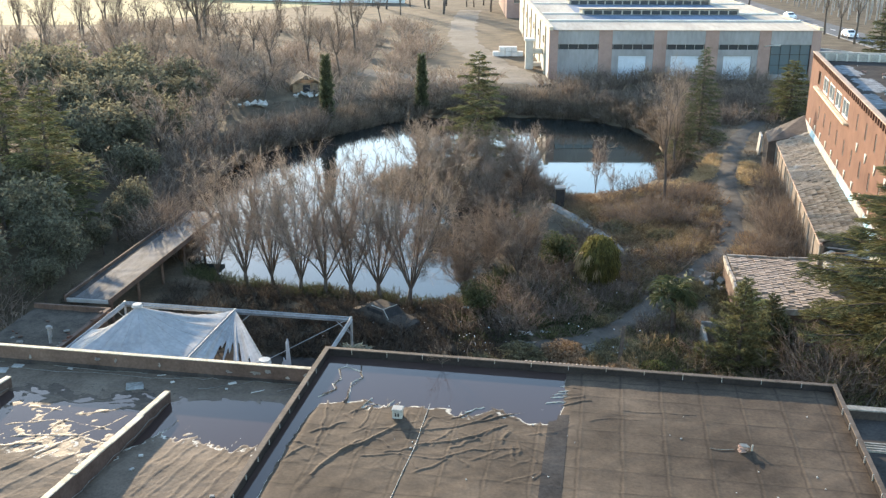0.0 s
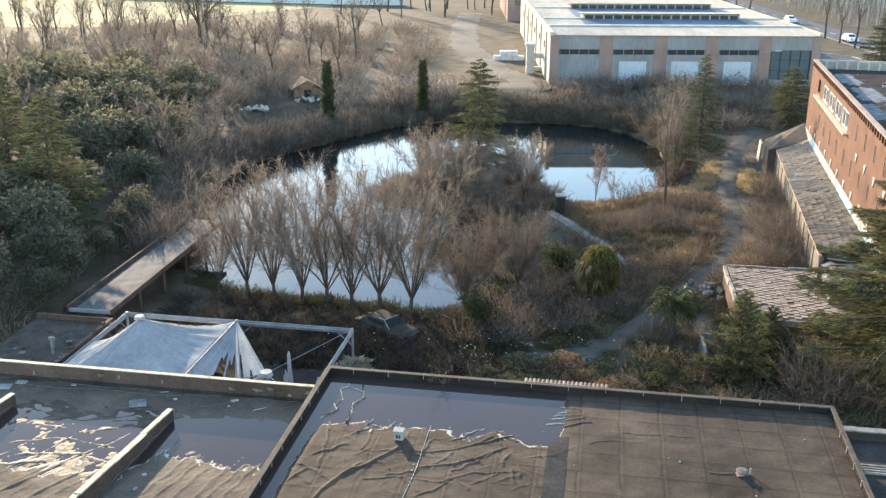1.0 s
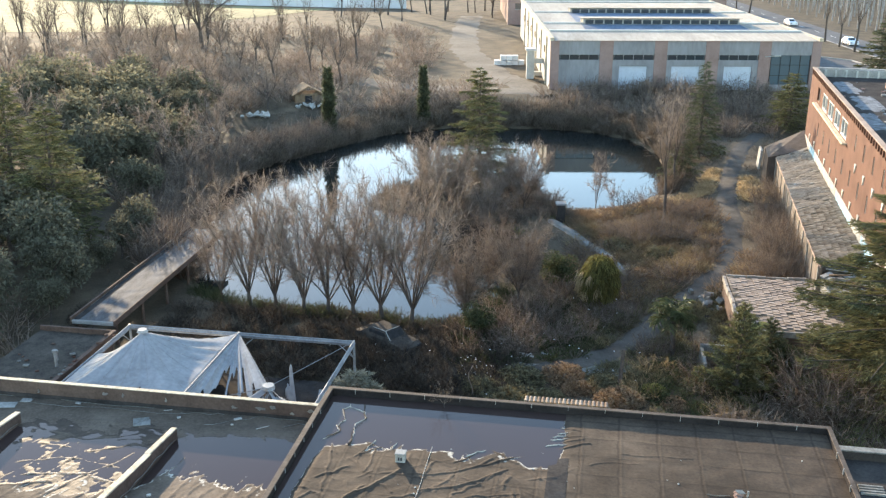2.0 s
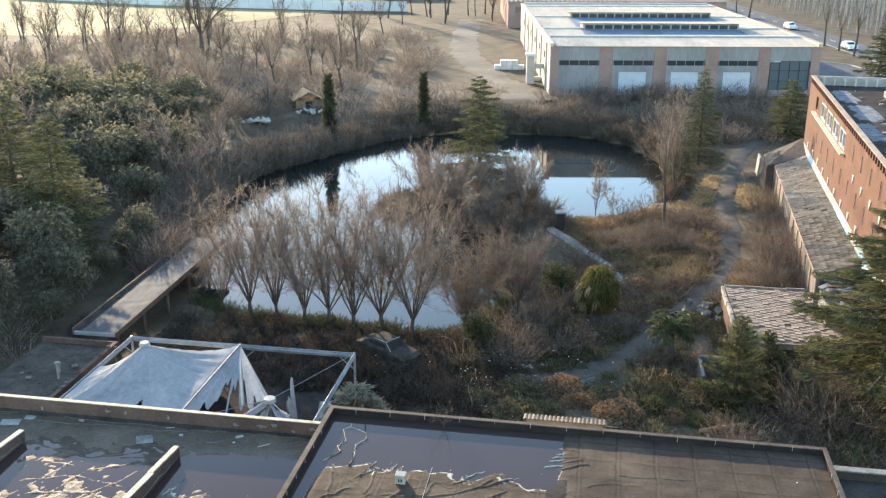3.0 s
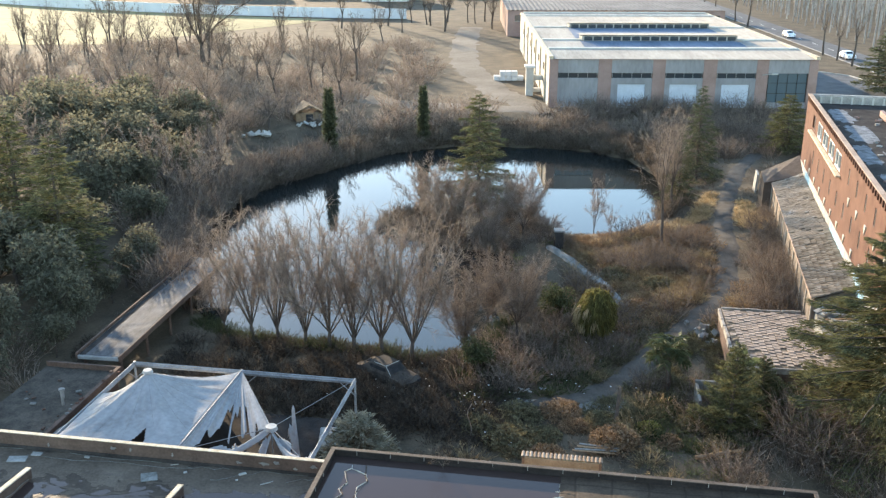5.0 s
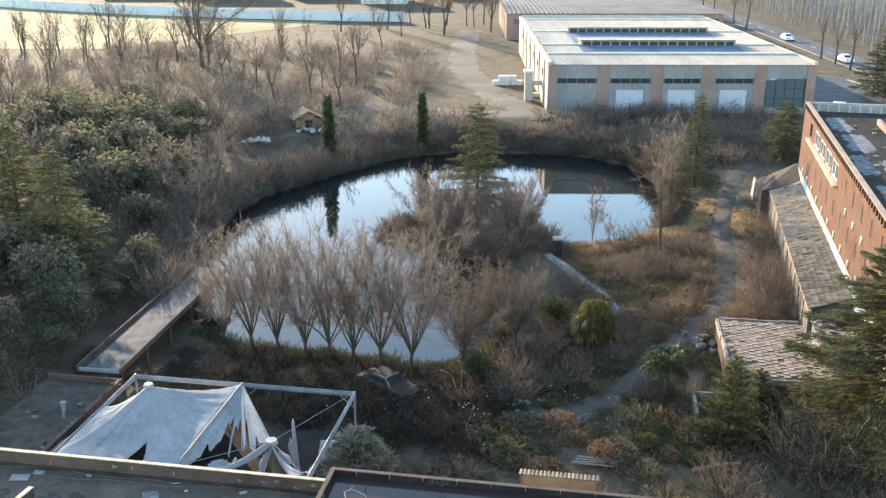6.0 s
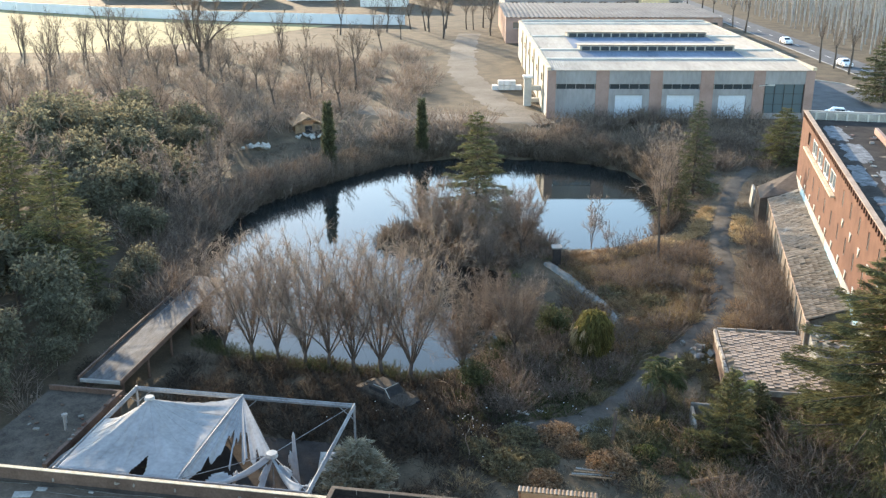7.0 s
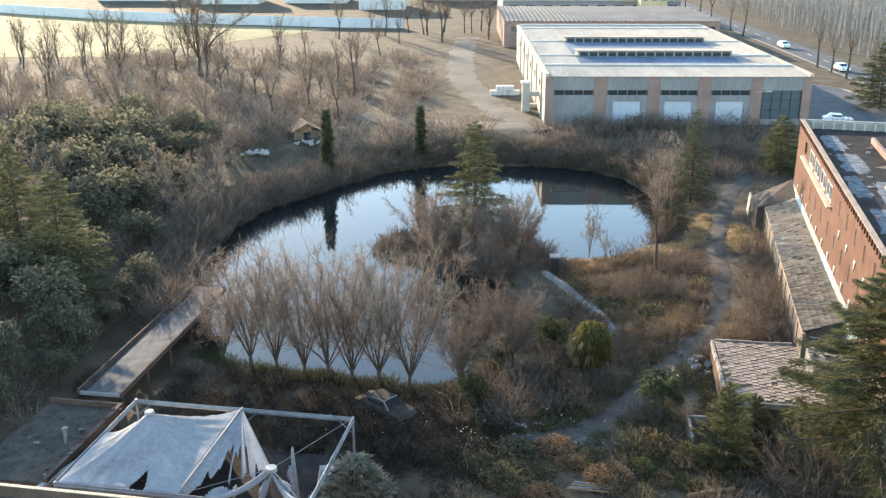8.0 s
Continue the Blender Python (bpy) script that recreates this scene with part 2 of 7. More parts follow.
def blades(p, d, length, width, rng, bend=0.25, bent=False):
    """Slender leaves or twigs: p starts, d ways; each is one quad, or two where it is bent."""
    n = len(p)
    d = d / (np.linalg.norm(d, axis=1, keepdims=True) + 1e-9)
    side = np.cross(d, rng.normal(size=(n, 3))); side /= np.linalg.norm(side, axis=1, keepdims=True) + 1e-9
    length, width = np.broadcast_to(length, n)[:, None], np.broadcast_to(width, n)[:, None]
    tip = p + d * length + np.array([[0, 0, -1.0]]) * length * bend
    if not bent:
        v = np.stack([p - side * width * 0.5, p + side * width * 0.5, tip + side * width * 0.2, tip - side * width * 0.2], axis=1)
        return v.reshape(-1, 3), np.arange(n * 4).reshape(n, 4)
    mid = p + d * length * 0.55
    v = np.stack([p - side * width * 0.5, p + side * width * 0.5, mid - side * width * 0.45, mid + side * width * 0.45,
                  tip - side * width * 0.12, tip + side * width * 0.12], axis=1)
    base = (np.arange(n) * 6)[:, None]
    f = np.stack([base + np.array([[0, 1, 3, 2]]), base + np.array([[2, 3, 5, 4]])], axis=1)
    return v.reshape(-1, 3), f.reshape(-1, 4)


def joined(*pairs):
    vs, fs, k = [], [], 0
    for v, f in pairs:
        vs.append(v); fs.append(f + k); k += len(v)
    return np.concatenate(vs), np.concatenate(fs)


# ---- ground ----
POND = [(-18.5, 66), (-17.4, 63), (-15, 60.3), (-11, 59), (-6.5, 57.9), (-2, 57), (1, 57.2), (2.5, 60), (2.8, 65), (3.2, 69), (4.2, 72),
        (4.8, 75), (3.6, 77), (1, 77.5), (-2, 79), (-5.5, 81.5), (-7, 84.5), (-5, 87), (0, 88.5), (5, 88.5), (7.5, 88), (9, 84.5),
        (10.6, 82.9), (13.6, 82.3), (16, 82.8), (18.8, 84.4), (20.6, 88), (22, 95), (22.5, 103), (21, 110), (17, 114.5), (10, 116.5),
        (0, 117), (-7, 113.5), (-12.5, 107), (-18, 99.5), (-20.5, 93.5), (-22.2, 88), (-22.5, 82), (-21, 74), (-19.5, 69)]


def shore(x, y):
    """Distance to the pond's edge, negative in the water."""
    x, y = np.asarray(x, float), np.asarray(y, float)
    best, inside = np.full(x.shape, 1e9), np.zeros(x.shape, bool)
    for (ax, ay), (bx, by) in zip(POND, POND[1:] + POND[:1]):
        t = np.clip(((x - ax) * (bx - ax) + (y - ay) * (by - ay)) / ((bx - ax) ** 2 + (by - ay) ** 2), 0, 1)
        best = np.minimum(best, np.hypot(x - ax - t * (bx - ax), y - ay - t * (by - ay)))
        cross = ((ay > y) != (by > y)) & (x < (bx - ax) * (y - ay) / (by - ay + 1e-12) + ax)
        inside ^= cross
    return np.where(inside, -best, best)


def ease(a, b, x):
    t = np.clip((x - a) / (b - a), 0, 1)
    return t * t * (3 - 2 * t)


def height(x, y):
    x, y = np.asarray(x, float), np.asarray(y, float)
    land = 0.45 + 1.0 * ease(9, 22, x) * ease(52, 64, y) + 0.4 * ease(20, 28, x) * ease(70, 84, y)
    land = np.maximum(land, 0.45 + 2.0 * ease(112, 130, y))
    land = land + 0.12 * np.sin(x * 0.53 + 1.3 * np.sin(y * 0.21)) * np.cos(y * 0.47 + np.sin(x * 0.3)) + 0.05 * np.sin(x * 1.7 + y * 1.1) * np.sin(y * 1.9 - x)
    land = np.where(y > 126, np.maximum(land * 0 + 2.42, 0), land)
    s = shore(x, y) + 0.35 * np.sin(x * 1.3) * np.cos(y * 1.1)
    bank = ease(-1.6, 1.8, s)
    return -0.9 + (land + 0.9) * bank


def spread(stops):
    out = []
    for (a, step), (b, _) in zip(stops, stops[1:]):
        out += list(np.arange(a, b, step))
    return np.array(out + [stops[-1][0]])


gx = spread([(-2500, 600), (-700, 100), (-200, 20), (-60, 2.5), (-30, 0.8), (36, 2.5), (90, 20), (200, 100), (700, 600), (2500, 1)])
gy = spread([(-900, 200), (-100, 20), (20, 1.5), (44, 0.8), (125, 2.0), (150, 8), (300, 40), (700, 300), (3400, 1)])
X, Y = np.meshgrid(gx, gy)
Z = height(X, Y)
gi = np.arange(len(gx) * len(gy)).reshape(len(gy), len(gx))
gf = np.stack([gi[:-1, :-1], gi[:-1, 1:], gi[1:, 1:], gi[1:, :-1]], axis=2).reshape(-1, 4)
tagged(put("ground", array_mesh("ground", np.stack([X, Y, Z], axis=2).reshape(-1, 3), gf, True), M_GROUND),
       "dark leaf litter and rough winter grass round a pond", "ground", kind="structure")
bm = bmesh.new()
bmesh.ops.create_grid(bm, x_segments=4, y_segments=4, size=0.5, matrix=Matrix.Translation((0, 87, 0)) @ Matrix.Diagonal((56, 72, 1, 1)))
tagged(part("water", bm, M_WATER, None), "still dark pond water mirroring the sky", "water", kind="structure")


def ribbon(name, line, width, lift, material, label, category, step=0.6, rag=0.25, kind="structure"):
    """A path that follows the ground, with ragged edges."""
    pts = []
    for (ax, ay, *_), (bx, by, *_) in zip(line, line[1:]):
        k = max(1, int(math.hypot(bx - ax, by - ay) / step))
        pts += [(ax + (bx - ax) * i / k, ay + (by - ay) * i / k) for i in range(k)]
    pts.append(line[-1][:2])
    pts = np.array(pts)
    for _ in range(3):
        pts[1:-1] = (pts[:-2] + 2 * pts[1:-1] + pts[2:]) / 4
    t = np.gradient(pts, axis=0); t /= np.linalg.norm(t, axis=1, keepdims=True)
    nrm = np.stack([-t[:, 1], t[:, 0]], axis=1)
    rng = np.random.default_rng(3)
    v, k = [], 7
    for j in range(k):
        o = (j / (k - 1) - 0.5) * width
        edge = rng.normal(0, rag, len(pts)) if j in (0, k - 1) else 0
        q = pts + nrm * (o + np.asarray(edge) * 0.6)[..., None] if np.ndim(edge) else pts + nrm * o
        z = height(q[:, 0], q[:, 1]) + (lift if 0 < j < k - 1 else -0.03)
        v.append(np.column_stack([q, z]))
    v = np.stack(v, axis=1).reshape(-1, 3)
    i = np.arange(len(pts) * k).reshape(len(pts), k)
    f = np.stack([i[:-1, :-1], i[:-1, 1:], i[1:, 1:], i[1:, :-1]], axis=2).reshape(-1, 4)
    return tagged(put(name, array_mesh(name, v, f, True), material), label, category, kind=kind)


TRACK = [(34, 106), (30.4, 99.2), (29, 96.2), (26.7, 90), (24.5, 83.4), (23.5, 79.5), (22.9, 75.2), (21.4, 70.3), (20.1, 66), (18.3, 62.8), (16.3, 60.3), (14.6, 58.6), (12.7, 55.8), (10.1, 52.4), (7.5, 50), (3.5, 48.6)]
ribbon("path", TRACK,
       1.8, 0.05, M_PATH, "trodden pale dirt path through the overgrown garden", "path")
WALKLINE = [(8.3, 77.6), (9.6, 74.0), (11.2, 69.2), (11.6, 68.1), (12.2, 63.9)]
ribbon("pavement", WALKLINE, 0.75, 0.22, M_MOSSC, "narrow weathered concrete walk beside the pond", "pavement", rag=0.03)
ribbon("pavement", [(3.4, 49.6), (5.5, 49.1), (7.5, 49.2), (10.0, 48.8)], 1.7, 0.035, M_MOSSC, "broken concrete slab half covered by weeds", "pavement", rag=0.7)


# ---- the flat-roofed hall in front (local axes turned by 9 degrees) ----
HALL = pose(0, 0, 0, 0, 0, -9)
ROOF, LROOF = 10.12, 7.5
WING = HALL @ pose(0, 0, 0.4) @ Matrix.Diagonal((0.978, 0.978, 1, 1))
hall = thing("flat_roofed_hall", "long hall with wet felted flat roof and low parapets", "building", m=HALL)
WRINKLES = [
    (0.05, 0.10, [(-6.69, 19.04), (-6.54, 20.39), (-6.05, 21.3), (-5.46, 22.04), (-4.97, 22.77)]),
    (0.035, 0.06, [(-5.1, 22.5), (-4.05, 22.68), (-2.9, 23.28), (-2.04, 23.98), (-1.04, 24.39), (-0.43, 24.83), (0.2, 25.1)]),
    (0.035, 0.06, [(-4.21, 21.91), (-3.34, 22.14), (-2.66, 22.7), (-2.05, 23.28)]),
    (0.03, 0.05, [(-5.53, 21.05), (-4.69, 21.31), (-3.51, 21.32), (-2.7, 21.88), (-1.6, 22.1)]),
    (0.035, 0.06, [(-6.85, 21.45), (-7.0, 22.63), (-7.25, 23.92)]),
    (0.035, 0.05, [(-5.89, 22.52), (-5.86, 23.32), (-5.9, 23.81)]),
    (0.125, 0.06, [(-7.48, 25.92), (-7.2, 25.3), (-7.35, 24.9), (-7.2, 24.64), (-7.51, 24.22)]),
    (0.125, 0.055, [(-6.9, 26.3), (-6.6, 25.5), (-6.8, 24.71), (-6.7, 23.85)]),
    (0.025, 0.04, [(-6.2, 22.9), (-6.3, 23.5), (-6.15, 24.0)]),
    (0.025, 0.05, [(1.08, 24.68), (2.33, 24.74), (3.1, 24.77)]),
    (0.02, 0.05, [(-0.6, 25.4), (0.1, 25.55)]), (0.03, 0.05, [(-0.9, 25.0), (0.0, 25.3)]), (0.03, 0.04, [(-0.7, 25.9), (-0.1, 25.8)]),
    (0.02, 0.05, [(0.2, 23.9), (0.9, 24.2), (1.7, 24.2)]),
]


def near_line(u, v, line):
    best = np.full(np.shape(u), 1e9)
    for (ax, ay), (bx, by) in zip(line, line[1:]):
        t = np.clip(((u - ax) * (bx - ax) + (v - ay) * (by - ay)) / ((bx - ax) ** 2 + (by - ay) ** 2), 0, 1)
        best = np.minimum(best, np.hypot(u - ax - t * (bx - ax), v - ay - t * (by - ay)))
    return best


def wave(u, v, k):
    return np.sin(u * 2.1 * k + 1.7 * np.sin(v * 1.3 * k)) * np.cos(v * 1.7 * k + 1.1 * np.sin(u * 0.9 * k + 2))


def sheet(u0, u1, v0, v1, step, f):
    us, vs = np.arange(u0, u1 + step / 2, step), np.arange(v0, v1 + step / 2, step)
    U, V = np.meshgrid(us, vs)
    i = np.arange(U.size).reshape(U.shape)
    q = np.stack([i[:-1, :-1], i[:-1, 1:], i[1:, 1:], i[1:, :-1]], axis=2).reshape(-1, 4)
    return array_mesh("sheet", np.stack([U, V, f(U, V)], axis=2).reshape(-1, 3), q, True)


def felt_height(u, v):
    west = 1 - ease(-0.9, -0.3, u)
    z = ROOF + 0.06 - west * 0.03 + west * (0.035 * np.clip((23.75 - v) / 0.8, -1.6, 1.2))
    z = z + 0.012 * wave(u, v, 0.9) * west + 0.006 * wave(u, v, 2.3) + 0.004 * wave(u, v, 4.1) * west
    for h, w, line in WRINKLES:
        d = near_line(u + 0.05 * wave(u, v, 2.0), v + 0.05 * wave(v, u, 2.0), line)
        z = z + h * 0.75 * np.exp(-(d / (w * 0.34)) ** 2)
    for k in range(80):      # small creases that run towards the puddle
        a, b = -7.5 + 6.8 * ((k * 0.618) % 1.0), 20.4 + 3.5 * ((k * 0.414) % 1.0)
        c = 0.75 * math.sin(k * 2.3)
        d = near_line(u + 0.06 * wave(u, v, 2.6), v + 0.05 * wave(v, u, 3.1), [(a, b), (a + c, b + 0.3 + 0.45 * ((k * 0.7) % 1.0))])
        z = z + (0.013 + 0.008 * math.sin(k * 1.9)) * np.exp(-(d / 0.03) ** 2)
    # a dip added along the west parapet: its water gives the shaded strip a blue tone
    z = z - 0.075 * west * ease(-7.35, -7.75, u) * ease(24.2, 23.2, v)
    # overlapping felt sheets: a low step at each seam
    for c in (1.12,):
        fu = np.abs((u / c) % 1.0 - 0.5) * c
        z = z + 0.007 * np.exp(-((0.5 * c - fu) / 0.035) ** 2)
    fv = np.abs(((v + 0.1) / 0.98) % 1.0 - 0.5) * 0.98
    z = z + 0.006 * np.exp(-((0.49 - fv) / 0.03) ** 2)
    return z


def felt_material():
    """Felt with sheet seams darkened by dirt and pale sheets between."""
    m = M_FELT.copy()
    m.name = "felt_sheets"
    n, l = m.node_tree.nodes, m.node_tree.links
    b = n["Principled BSDF"]
    co = n.new("ShaderNodeTexCoord")
    br = n.new("ShaderNodeTexBrick")
    br.offset = 0.0
    br.inputs["Color1"].default_value, br.inputs["Color2"].default_value, br.inputs["Mortar"].default_value = (1, 1, 1, 1), (0.84, 0.84, 0.85, 1), (0.54, 0.54, 0.55, 1)
    br.inputs["Scale"].default_value, br.inputs["Mortar Size"].default_value, br.inputs["Mortar Smooth"].default_value = 1.0, 0.06, 1.0
    br.inputs["Brick Width"].default_value, br.inputs["Row Height"].default_value = 1.12, 0.98
    wob = n.new("ShaderNodeTexNoise"); wob.inputs["Scale"].default_value = 1.3
    add = n.new("ShaderNodeVectorMath"); add.operation = "MULTIPLY_ADD"
    add.inputs[1].default_value = (0.16, 0.16, 0)
    l.new(co.outputs["Object"], wob.inputs[0]); l.new(wob.outputs["Color"], add.inputs[0]); l.new(co.outputs["Object"], add.inputs[2])
    l.new(add.outputs[0], br.inputs[0])
    mul = n.new("ShaderNodeMixRGB"); mul.blend_type = "MULTIPLY"; mul.inputs[0].default_value = 0.9
    old = b.inputs["Base Color"].links[0].from_socket
    l.new(old, mul.inputs[1]); l.new(br.outputs["Color"], mul.inputs[2])
    stain = n.new("ShaderNodeTexNoise"); stain.inputs["Scale"].default_value = 0.42; stain.inputs["Detail"].default_value = 8; stain.inputs["Roughness"].default_value = 0.7
    l.new(add.outputs[0], stain.inputs[0])
    tone = n.new("ShaderNodeValToRGB")
    tone.color_ramp.elements[0].position, tone.color_ramp.elements[0].color = 0.34, (0.52, 0.5, 0.49, 1)
    tone.color_ramp.elements[1].position, tone.color_ramp.elements[1].color = 0.66, (1.22, 1.2, 1.16, 1)
    l.new(stain.outputs[0], tone.inputs[0])
    dirt = n.new("ShaderNodeMixRGB"); dirt.blend_type = "MULTIPLY"; dirt.inputs[0].default_value = 1.0
    l.new(mul.outputs[0], dirt.inputs[1]); l.new(tone.outputs[0], dirt.inputs[2]); l.new(dirt.outputs[0], b.inputs["Base Color"])
    return m


def crust_glints(m, level, name, crust_glint=(0.54, 0.5, 0.42), soaked=0.07, shine=0.4, sun_reach=26.0):
    """Pale rings where the standing water ends: dried silt, and painted glints of sunlit wet edges."""
    m = m.copy()
    m.name = name
    n, l = m.node_tree.nodes, m.node_tree.links
    b = n["Principled BSDF"]
    co, sep = n.new("ShaderNodeTexCoord"), n.new("ShaderNodeSeparateXYZ")
    nz = n.new("ShaderNodeTexNoise"); nz.inputs["Scale"].default_value = 5.0; nz.inputs["Detail"].default_value = 6
    l.new(co.outputs["Object"], sep.inputs[0]); l.new(co.outputs["Object"], nz.inputs[0])
    ramp = n.new("ShaderNodeMapRange")
    ramp.inputs[1].default_value, ramp.inputs[2].default_value = level - 0.003, level + 0.006
    jag = n.new("ShaderNodeTexNoise"); jag.inputs["Scale"].default_value = 7.0; jag.inputs["Detail"].default_value = 4
    l.new(co.outputs["Object"], jag.inputs[0])
    lift = n.new("ShaderNodeMath"); lift.operation = "MULTIPLY_ADD"; lift.inputs[1].default_value = 0.012
    shift = n.new("ShaderNodeMath"); shift.operation = "SUBTRACT"; shift.inputs[1].default_value = 0.006
    l.new(jag.outputs[0], lift.inputs[0]); l.new(sep.outputs[2], lift.inputs[2]); l.new(lift.outputs[0], shift.inputs[0])
    l.new(shift.outputs[0], ramp.inputs[0])
    ring = n.new("ShaderNodeValToRGB")
    e = ring.color_ramp.elements
    e[0].position, e[0].color = 0.15, (0, 0, 0, 1)
    e[1].position, e[1].color = 0.4, (1, 1, 1, 1)
    for pos, c in ((0.6, 1.0), (0.9, 0.0)):
        x = e.new(pos); x.color = (c, c, c, 1)
    l.new(ramp.outputs[0], ring.inputs[0])
    cut = n.new("ShaderNodeMath"); cut.operation = "MULTIPLY"
    gate = n.new("ShaderNodeMapRange"); gate.inputs[1].default_value, gate.inputs[2].default_value = 0.42, 0.58
    l.new(nz.outputs[0], gate.inputs[0]); l.new(gate.outputs[0], cut.inputs[0]); l.new(ring.outputs[0], cut.inputs[1])
    mix = n.new("ShaderNodeMixRGB"); mix.inputs[2].default_value = (*crust_glint, 1)
    old = b.inputs["Base Color"].links[0].from_socket
    # the rings stop where the parapet's shade begins, so only sunlit felt is pale
    near = n.new("ShaderNodeMapRange")
    near.inputs[1].default_value, near.inputs[2].default_value = sun_reach + 0.5, sun_reach
    keep = n.new("ShaderNodeMath"); keep.operation = "MULTIPLY"
    l.new(sep.outputs[1], near.inputs[0]); l.new(near.outputs[0], keep.inputs[0]); l.new(cut.outputs[0], keep.inputs[1])
    l.new(keep.outputs[0], mix.inputs[0]); l.new(old, mix.inputs[1]); l.new(mix.outputs[0], b.inputs["Base Color"])
    # below the silt line the felt is soaked: glossy and darker
    dry = n.new("ShaderNodeMapRange")
    dry.inputs[1].default_value, dry.inputs[2].default_value = level - 0.004, level + 0.002
    dry.inputs[3].default_value, dry.inputs[4].default_value = soaked, 0.85
    l.new(shift.outputs[0], dry.inputs[0]); l.new(dry.outputs[0], b.inputs["Roughness"])
    wet = n.new("ShaderNodeMapRange")
    wet.inputs[1].default_value, wet.inputs[2].default_value = level - 0.004, level + 0.002
    wet.inputs[3].default_value, wet.inputs[4].default_value = shine, 0.12
    l.new(shift.outputs[0], wet.inputs[0]); l.new(wet.outputs[0], b.inputs["Specular IOR Level"])
    soak = n.new("ShaderNodeMixRGB"); soak.blend_type = "MULTIPLY"; soak.inputs[2].default_value = (0.5, 0.48, 0.46, 1)
    under = n.new("ShaderNodeMath"); under.operation = "LESS_THAN"; under.inputs[1].default_value = level - 0.001
    l.new(shift.outputs[0], under.inputs[0]); l.new(under.outputs[0], soak.inputs[0])
    l.new(mix.outputs[0], soak.inputs[1]); l.new(soak.outputs[0], b.inputs["Base Color"])
    return m


M_FELTS = crust_glints(felt_material(), ROOF + 0.026, "glint_crust_felt_sheets", (0.46, 0.41, 0.33))
M_FELTW = crust_glints(M_FELTTAN, LROOF + 0.012, "glint_crust_wet_felt", (0.62, 0.57, 0.47), 0.62, 0.14, 25.6)
put("roof_membrane", sheet(-8.05, 7.14, 14.0, 20.0, 0.08, felt_height), M_FELTS, hall)
put("roof_membrane", sheet(-8.05, 7.14, 20.0, 26.82, 0.035, felt_height), M_FELTS, hall, "wrinkled brown roofing felt in sheets")
put("roof_membrane", sheet(-8.05, 7.14, 2.0, 14.0, 0.5, lambda u, v: 0 * u + ROOF + 0.06), M_FELTS, hall)
put("felt_patch", sheet(-0.92, -0.36, 14, 24.2, 0.055, lambda u, v: felt_height(u, v) + 0.007), M_FELT_D, hall, "dark repair strip of newer felt")
VF, VO, UR = 26.82, 26.94, 7.25
for a in ((-8.17, UR, VF, VO, 0.0, ROOF), (-8.17, -8.05, 2, VF, 0.0, ROOF), (UR - 0.11, UR, 2, VF, 0.0, ROOF), (-8.17, UR, 1.8, 2.0, 0, ROOF)):
    part("wall", cube(*a), M_RENDER, hall)
part("parapet", cube(-8.17, UR, VF, VF + 0.12, ROOF, ROOF + 0.25, 0.012), M_PARA, hall)
part("parapet", cube(-8.17, -8.05, 2, VF, ROOF, ROOF + 0.25, 0.012), M_PARA, hall)
part("parapet", cube(UR - 0.1, UR, 2, VF, ROOF, ROOF + 0.25, 0.012), M_PARA, hall)
part("coping", cube(-8.19, UR + 0.02, VF - 0.02, VF + 0.14, ROOF + 0.25, ROOF + 0.28, 0.008), M_CAP, hall, "brown metal coping strip")
part("coping", cube(-8.19, -8.03, 2, VF - 0.02, ROOF + 0.25, ROOF + 0.285, 0.008), M_CAP, hall)
part("coping", cube(UR - 0.12, UR + 0.02, 2, VF - 0.03, ROOF + 0.25, ROOF + 0.285, 0.008), M_CAP, hall)
rng = np.random.default_rng(5)
for i in range(13):      # fixing straps on the parapet's inner face
    u = -7.3 + i * 1.13
    z = ROOF + 0.26
    part("strap", cube(u, u + 0.016, VF - 0.035, VF - 0.02, z - 0.08 - 0.07 * rng.random(), z + 0.03, 0.0), M_CONC, hall)
for i in range(9):
    v = 18.6 + i * 0.85
    part("strap", cube(UR - 0.135, UR - 0.1, v, v + 0.025, ROOF + 0.1, ROOF + 0.29), M_STEEL, hall)
    part("strap", cube(-8.05, -8.035, v, v + 0.03, ROOF + 0.1, ROOF + 0.28), M_STEEL, hall)


def pool(name, u0, u1, v0, v1, z, label, parent_pose=HALL):
    bm = bmesh.new()
    bmesh.ops.create_grid(bm, x_segments=2, y_segments=2, size=0.5, matrix=Matrix.Translation(((u0 + u1) / 2, (v0 + v1) / 2, z)) @ Matrix.Diagonal((u1 - u0, v1 - v0, 1, 1)))
    tagged(part(name, bm, M_PUDDLE, None, m=parent_pose), label, "puddle", kind="structure")


# the puddle is drawn out along the west parapet to turn its shade blue
pool("water_puddle", -8.04, -0.2, 17.5, 26.81, ROOF + 0.026, "shallow rainwater standing on the felted roof")


